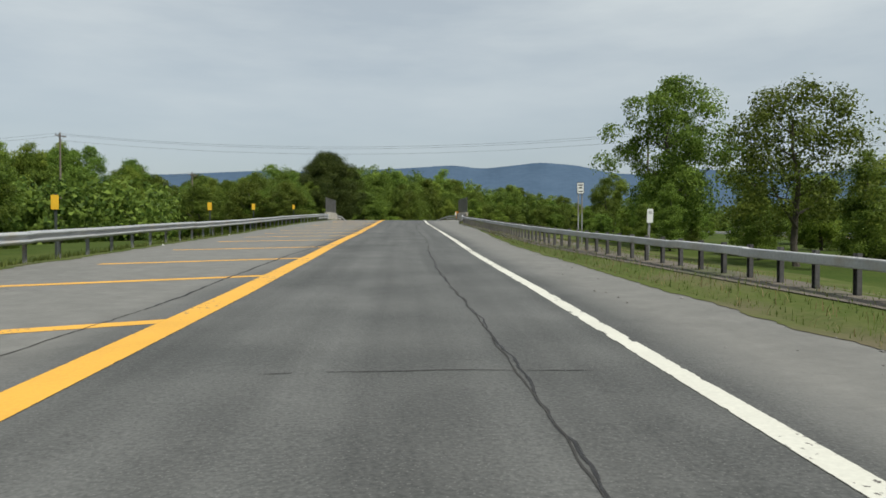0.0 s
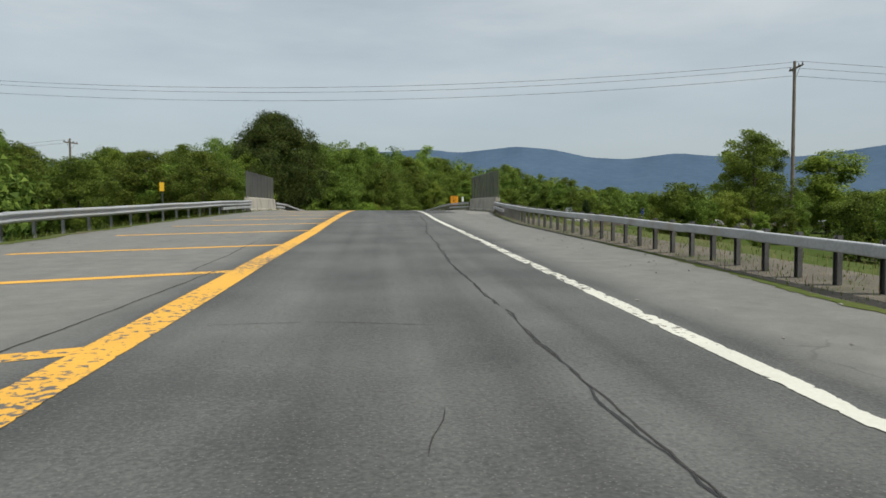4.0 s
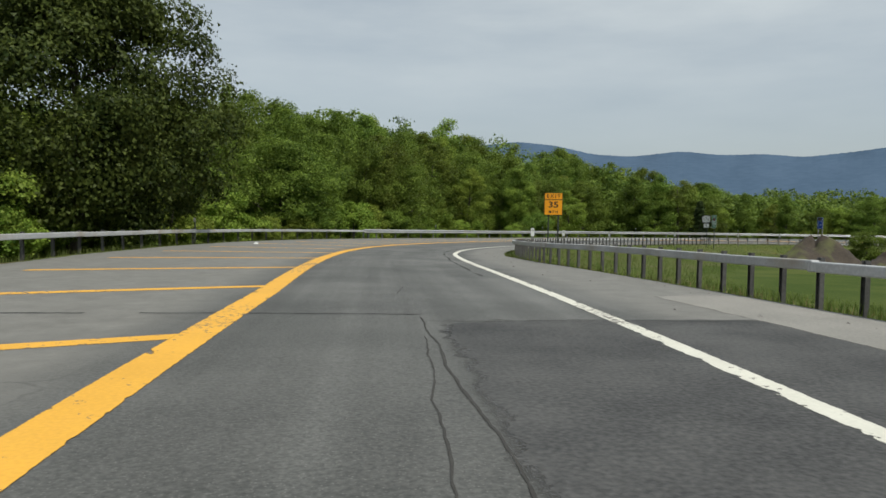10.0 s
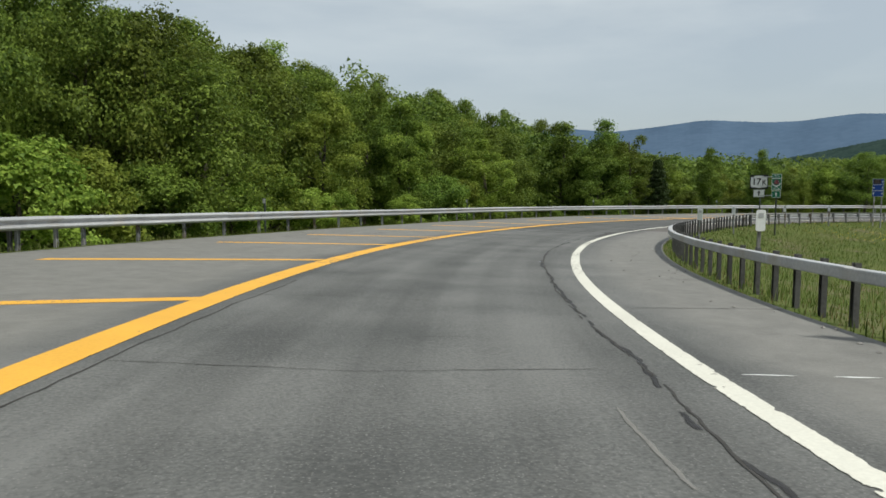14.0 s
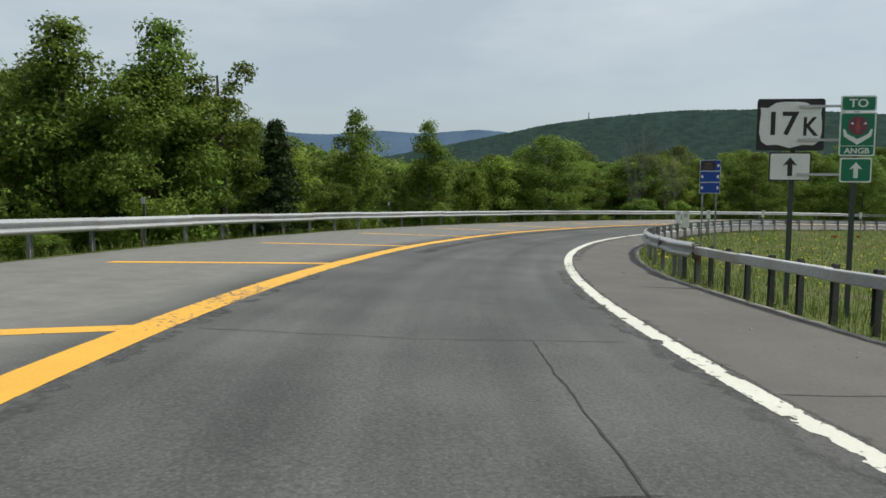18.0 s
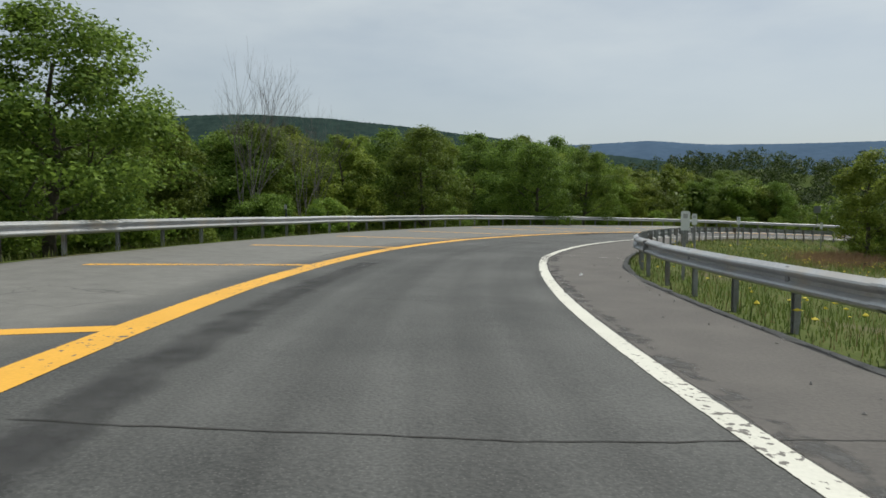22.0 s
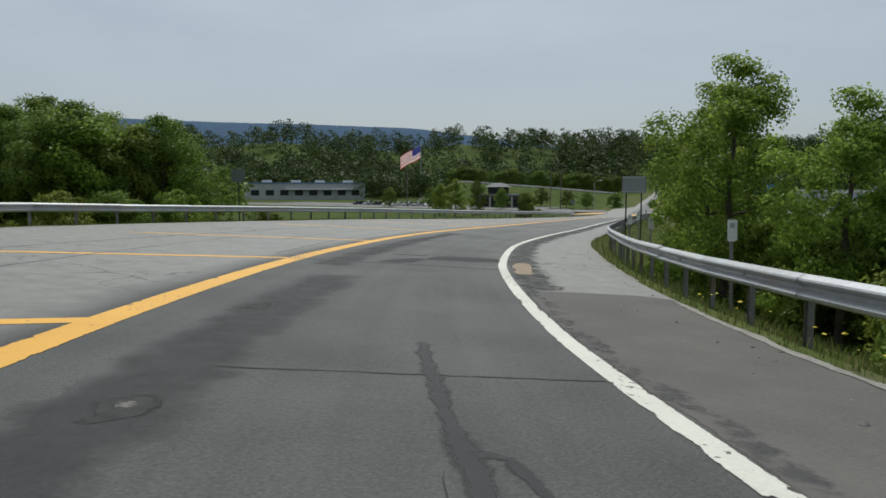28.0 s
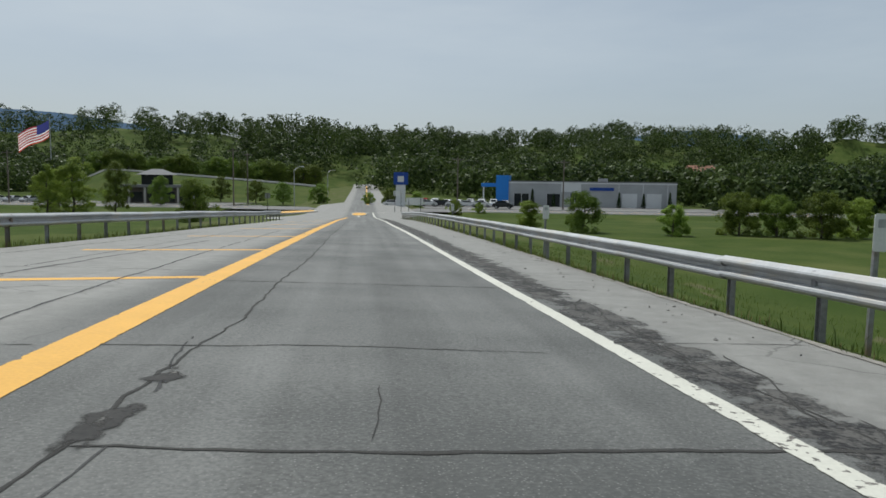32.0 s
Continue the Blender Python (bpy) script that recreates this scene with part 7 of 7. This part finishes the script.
for x, h in ((157.5, 4.2), (152.5, 3.2), (137.5, 3.6), (132, 3.4), (126.2, 3.8)):
    tree("conifer", x, -49.5, h, 0.75, z=-5.6, label="small clipped conifer before the showroom wall", group="conifers by the showroom")

# pylon sign
py = empty("pylon_sign", pose(184, -27, -5.6, 0, 0, 12), label="blue and white pylon sign by the car park", category="sign")
box_at("base", 0, 0, -0.3, 2.0, 0.7, 5.2, CLAD_PALE, py)
box_at("head", 0, 0, 4.9, 3.0, 0.9, 2.6, SIGN_BLUE, py)
box_at("mark", 0, 0.46, 5.5, 1.3, 0.05, 1.2, CLAD_PALE, py)
# guide signs by the street
for x, y, w, h, z in ((175.6, -3.2, 3.0, 1.3, 1.3), (178.6, -3.0, 1.6, 0.9, 2.9)):
    gs = empty("guide_sign", pose(x, y, -5.5, 0, 0, 8), label="green guide sign with white lines on two posts", category="road sign")
    pl = plate("panel", gs, 0, z + h / 2, w, h, SIGN_GREEN, edge=SIGN_WHITE, r=0.06)
    for k in range(2):
        shape(pl, "text_bar", [(-w * 0.35, 0.1 - 0.4 * k), (w * 0.3, 0.1 - 0.4 * k), (w * 0.3, 0.3 - 0.4 * k), (-w * 0.35, 0.3 - 0.4 * k)], SIGN_WHITE)
    for q in (-w * 0.35, w * 0.35):
        sign_post(gs, q, z + h, foot=-0.6)
lone = empty("sign_back", pose(200.5, 3, -5.4, 0, 0, 5), label="grey sign back on a post by the island", category="road sign")
plate("panel", lone, 0, 2.6, 0.9, 0.9, SIGN_BACK)
sign_post(lone, 0, 3.0, foot=-0.5)

# cars
TYRE = plain("black tyre rubber", (0.02, 0.02, 0.021), 0.85)
RIM = plain("silver wheel rim", (0.45, 0.46, 0.47), 0.35, 0.7)
LAMP = plain("red rear lamp", (0.35, 0.01, 0.01), 0.3)


def car(x, y, z, turn, paint, label, tall=0.0):
    root = empty("car", pose(x, y, z, 0, 0, turn), label=label, category="car", group="parked cars")
    side = [(-2.2, 0.35), (-2.25, 0.75), (-2.05, 0.98 + tall * 0.3), (-1.6, 1.05 + tall * 0.4), (-1.1, 1.42 + tall), (0.45, 1.45 + tall), (1.1, 1.02 + tall * 0.3), (2.05, 0.86 + tall * 0.2), (2.25, 0.6), (2.22, 0.35)]
    bm = bmesh.new()
    rows = []
    for q, wd in ((-0.84, 0.94), (-0.88, 1.0), (0.88, 1.0), (0.84, 0.94)):
        rows.append([bm.verts.new((q * (0.80 if h > 1.2 + tall else 1.0), v, h * wd + 0.02)) for v, h in side])
    n = len(side)
    for a, b in zip(rows[:-1], rows[1:]):
        for i in range(n):
            bm.faces.new((a[i], a[(i + 1) % n], b[(i + 1) % n], b[i]))
    bm.faces.new(rows[0][::-1])
    bm.faces.new(rows[-1])
    bmesh.ops.recalc_face_normals(bm, faces=bm.faces)
    part("body", bm, paint, root)
    for sx in (-1, 1):
        part("side_window", outline(bmesh.new(), [(-1.45, 1.05 + tall * 0.5), (-1.05, 1.36 + tall), (0.40, 1.38 + tall), (0.95, 1.05 + tall * 0.5)], -0.02, 0.02), GLASS, root).matrix_local = pose(sx * 0.80, 0, 0, 0, 0, 90)
        for v in (-1.35, 1.35):
            w = part("wheel", rod(bmesh.new(), (sx * 0.66, v, 0.33), (sx * 0.90, v, 0.33), 0.33, 0.33, 16), TYRE, root)
            part("rim", rod(bmesh.new(), (sx * 0.88, v, 0.33), (sx * 0.915, v, 0.33), 0.20, 0.18, 12), RIM, w)
        part("rear_lamp", box(bmesh.new(), 0.28, 0.05, 0.16, Matrix.Translation((sx * 0.66, -2.2, 0.82))), LAMP, root)
    part("rear_window", outline(bmesh.new(), [(-0.62, 0), (0.62, 0), (0.52, 0.42), (-0.52, 0.42)], -0.015, 0.015), GLASS, root).matrix_local = pose(0, -1.42, 1.06 + tall * 0.5, 50)
    part("windscreen", outline(bmesh.new(), [(-0.66, 0), (0.66, 0), (0.55, 0.66), (-0.55, 0.66)], -0.015, 0.015), GLASS, root).matrix_local = pose(0, 1.02, 1.06 + tall * 0.4, -55)
    return root


PAINTS = [(plain("white car paint", (0.70, 0.70, 0.70), 0.25), "white"), (plain("silver car paint", (0.42, 0.43, 0.45), 0.25, 0.4), "silver"), (plain("dark car paint", (0.03, 0.032, 0.038), 0.2), "dark grey"), (plain("red car paint", (0.30, 0.02, 0.02), 0.25), "dark red"), (plain("blue car paint", (0.03, 0.07, 0.20), 0.25), "dark blue")]
protos = {}


def parked(x, y, z, turn, k, tall=0.0):
    key = (k, tall)
    if key not in protos:
        protos[key] = car(x, y, z, turn, PAINTS[k][0], "%s parked %s on the asphalt car park" % (PAINTS[k][1], "van" if tall else "saloon car"), tall)
    else:
        copy_thing(protos[key], pose(x, y, z, 0, 0, turn))


rk = random.Random(9)
for i in range(9):
    parked(163.5 + i * 2.7, -45.5 + i * 0.25, -5.5, rk.choice((0, 180)) + rk.uniform(-4, 4), rk.choice((0, 0, 1, 2, 1, 3)), rk.choice((0.0, 0.25)))
for i in range(6):
    parked(168 + i * 3.0, -38 + i * 0.2, -5.5, 90 + rk.uniform(-6, 6), rk.choice((0, 0, 1, 2, 4)), 0.0)
parked(162.6, -31, -5.5, 86, 2, 0.25)
parked(186.5, -31, -5.5, 84, 0, 0.0)
for i in range(8):
    parked(258 + i * 4.0, -14 + i * 0.3, -5.5, rk.uniform(-8, 8), rk.choice((0, 1, 0, 2)), 0.0)
lot2 = mesh_object("car_park", [(222, -38, -5.52), (330, -30, -5.52), (330, -8, -5.52), (222, -13, -5.52)], [(0, 1, 2, 3)], LOT)
tagged(lot2, "pale asphalt car park before the pavilion", "car park", kind="structure")

# pavilion with a hipped top
pav = empty("pavilion", pose(240, -28, -5.6, 0, 0, 32), label="dark pavilion building with a grey hipped roof", category="building")
WALL_DARK = material("dark brick wall", (0.11, 0.095, 0.085), (0.075, 0.066, 0.06), rough=0.9, scale=1.0, fine=12.0)
box_at("wall", 0, 0, -0.4, 15, 9, 4.0, WALL_DARK, pav)
box_at("flat_roof", 0, 0, 3.6, 17, 11, 0.6, ROOF, pav)
box_at("upper_storey", 1.0, 0, 4.2, 6.5, 6, 2.2, GLASS, pav)
bm = bmesh.new()
v = [bm.verts.new(q) for q in ((-4.4, -4, 0), (4.4, -4, 0), (4.4, 4, 0), (-4.4, 4, 0), (-1.2, 0, 1.3), (1.2, 0, 1.3))]
for f in ((0, 1, 5, 4), (1, 2, 5), (2, 3, 4, 5), (3, 0, 4), (3, 2, 1, 0)):
    bm.faces.new([v[i] for i in f])
part("hipped_roof", bm, ROOF, pav).matrix_local = pose(1.0, 0, 6.4)
for x in (-6.5, -3.2, 0.2, 3.6, 6.8):
    box_at("column", x, 5.0, -0.4, 0.45, 0.45, 4.0, KERB, pav)
for x in (-4.8, -1.4, 2.0, 5.2):
    box_at("window", x, 4.53, 0.4, 2.2, 0.08, 2.2, GLASS, pav)

# flag


def bmesh_ball(r):
    bm = bmesh.new()
    bmesh.ops.create_uvsphere(bm, u_segments=10, v_segments=6, radius=r)
    return bm


fp = empty("flagpole", pose(329, -102, -5.6, 0, 0, 38), label="tall pole with a striped red, white and blue flag", category="flag")
part("pole", rod(bmesh.new(), (0, 0, -0.5), (0, 0, 26.2), 0.24, 0.12, 10), STEEL, fp)
part("finial", bmesh_ball(0.25), STEEL, fp).matrix_local = pose(0, 0, 26.4)
FLAG_RED, FLAG_BLUE, FLAG_WHITE = (leaf_material(a + " flag cloth", b, tuple(c * 1.1 for c in b), 0.6) for a, b in (("red", (0.50, 0.06, 0.06)), ("blue", (0.05, 0.06, 0.20)), ("white", (0.78, 0.78, 0.76))))


def cloth(u, v):
    """A point of the hanging, rippled flag: u along it from the pole, v down from its top."""
    x = 0.3 + u * 9.4
    return Vector((x, 0.5 * math.sin(u * 9 + v * 2) * u, 25.6 - v * 6.0 - u * 5.4 - 0.35 * math.sin(u * 7)))


for k in range(13):
    v0, v1 = k / 13, (k + 1) / 13
    us = np.linspace(0.0 if k > 6 else 0.4, 1.0, 12)
    vs = [cloth(u, v) for u in us for v in (v0, v1)]
    mesh_object("stripe", vs, [(2 * i, 2 * i + 1, 2 * i + 3, 2 * i + 2) for i in range(11)], FLAG_RED if k % 2 == 0 else FLAG_WHITE, fp)
vs = [cloth(u, v) for u in np.linspace(0, 0.4, 8) for v in (0, 7 / 13)]
mesh_object("canton", vs, [(2 * i, 2 * i + 1, 2 * i + 3, 2 * i + 2) for i in range(7)], FLAG_BLUE, fp)

# lamp and wire poles near the junction
for x, y, top in ((216, -15, 6.2), (218, -25.5, 5.8), (263, -9, 5.4)):
    pl5 = utility_pole(x, y, top, 5)
q1, q2 = utility_pole(150, -24, 4.6, 5), utility_pole(171, -22, 5.0, 5)
wire(q1[0], q2[0], 0.7)
wire(q1[3], q2[3], 0.7)
for x, y, t in ((205, -20, 160), (212, -60, 160)):
    lp = empty("street_lamp", pose(x, y, -5.5, 0, 0, t), label="tall grey street lamp with a curved arm", category="street lamp")
    part("pole", rod(bmesh.new(), (0, 0, -0.4), (0, 0, 7.6), 0.10, 0.07), STEEL, lp)
    part("arm", rod(rod(bmesh.new(), (0, 0, 7.5), (0, 1.2, 8.2), 0.05), (0, 1.2, 8.2), (0, 2.4, 8.35), 0.045), STEEL, lp)
    part("head", box(bmesh.new(), 0.3, 0.7, 0.16, Matrix.Translation((0, 2.7, 8.33)), 0.04), CLAD_PALE, lp)

# shrubs and single trees on the field and by the street
FIELD = [(147, 41.5, -1.0, 2.1, "bush_dark"), (138, 44, -2.2, 1.7, "bush"), (131, 40, -0.9, 2.4, "bush_dark"), (127.5, 41, -1.1, 2.2, "bush_dark"), (123.5, 42, -0.8, 2.6, "bush_dark"), (119.5, 40, -1.3, 2.2, "bush"), (153, 38.6, -2.0, 1.3, "slim_pale"), (219, 28, 2.6, 3.0, "broad_c"), (220.5, 16.4, 2.4, 2.4, "broad_b")]
STREETSIDE = [(195.5, 36, -0.2, 2.6, "bush_dark"), (225, 26, 1.6, 2.2, "broad_c"), (236, 10, 1.2, 2.4, "broad_a"), (248, -2, 0.8, 2.4, "broad_a"), (228, -8, 0.4, 2.2, "broad_a"), (266, -4, 0.6, 2.4, "broad_b"), (207, -40, -1.0, 2.6, "bush_dark"), (213, -33, -0.6, 2.4, "broad_a"), (221, -36, -0.2, 2.4, "broad_a"), (232, -40, 0.6, 2.6, "broad_b"), (193, -34, -2.6, 1.6, "bush"), (189, -38, -1.6, 2.4, "bush_dark"), (168.5, -4.5, -3.2, 1.4, "bush"), (164, -3, -3.6, 1.2, "bush"), (181, -29, -2.0, 1.3, "slim_pale")]
for x, y, top, r, k in FIELD + STREETSIDE:
    tree_to(k, x, y, top, r, group="trees round the junction")
# grass bank with a pale road climbing along its top, and a row of round trees behind it


def bank_point(k, out, up):
    """A point of the bank: k from its low end to its high end, metres out from its crest, metres over it."""
    b, r = radians(161 - 21 * k), 222 + 40 * k + out
    return (148 + math.sin(b) * r, 118 + math.cos(b) * r, min(-2.4 + 6.4 * k, -5.9 + (1 - k) * 44) + up)


def bank_strip(name, lanes, mat, label, category):
    ks = [0.08 + 0.92 * i / 24 for i in range(25)]
    verts = []
    for k in ks:
        for out, up in lanes:
            q = bank_point(k, out, up)
            verts.append((q[0], q[1], max(q[2], -5.8)) if up > -50 else (q[0], q[1], -5.85))
    w = len(lanes)
    ob = mesh_object(name, verts, [(i * w + j, (i + 1) * w + j, (i + 1) * w + j + 1, i * w + j + 1) for i in range(24) for j in range(w - 1)], mat, smooth=True)
    return tagged(ob, label, category, kind="structure")


bank_strip("grass_bank", [(-46, -99), (-24, -2.2), (-4, -0.25), (9, -0.1), (30, -99)], GRASS, "mown grass bank rising beyond the cross street", "grass bank")
bank_strip("hill_road", [(-2.6, -0.05), (-2.5, 0.5), (-2.2, 0.52), (3.2, 0.12)], KERB, "pale road climbing along the top of the grass bank", "road")
for i in range(18):
    q = bank_point(0.08 + i * 0.044, 10 + rk.uniform(-1.5, 1.5), 0)
    tree(rk.choice(("broad_a", "broad_b", "bush_dark")), q[0], q[1], rk.uniform(5.5, 8.0), 1.15, z=q[2] - 0.4, label="round dark tree in the row above the grass bank", group="row of trees on the bank")
# house on the rise
hz = float(ground_z(98, -177))
hs = empty("house", pose(98, -177, max(hz, 1.0), 0, 0, 20), label="pale house with a reddish roof among trees", category="house")
box_at("wall", 0, 0, -3.5, 11, 8, 7.5, CLAD_PALE, hs)
bm = bmesh.new()
v = [bm.verts.new(q) for q in ((-6, -4.6, 0), (6, -4.6, 0), (6, 4.6, 0), (-6, 4.6, 0), (-6, 0, 3.0), (6, 0, 3.0))]
for f in ((0, 1, 5, 4), (2, 3, 4, 5), (1, 2, 5), (3, 0, 4), (3, 2, 1, 0)):
    bm.faces.new([v[i] for i in f])
part("roof", bm, plain("reddish roof shingle", (0.30, 0.15, 0.10), 0.9), hs).matrix_local = pose(0, 0, 4.0)
for x in (-3.2, 0, 3.2):
    box_at("window", x, 4.02, 0.6, 1.2, 0.1, 1.5, GLASS, hs)
# low warehouse far across the plain
wh = empty("warehouse", pose(369, -65, -5.6, 0, 0, 50), label="low grey warehouse with a blue roof edge", category="building")
box_at("wall", 0, 0, -0.4, 54, 20, 7.6, CLAD, wh)
box_at("roof", 0, 0, 7.2, 54.6, 20.6, 0.6, plain("dull blue roof sheet", (0.12, 0.20, 0.30)), wh)
for x in (-20, -7, 4, 17):
    box_at("roof_unit", x, 2, 7.8, 4.5, 3.0, 1.1, CLAD_PALE, wh)
box_at("canopy", -6, 11.0, 4.6, 30, 3.0, 0.5, CLAD_PALE, wh)
for k in range(8):
    box_at("window", -22.5 + k * 6.4, 10.05, 2.0, 3.6, 0.1, 2.4, GLASS, wh)
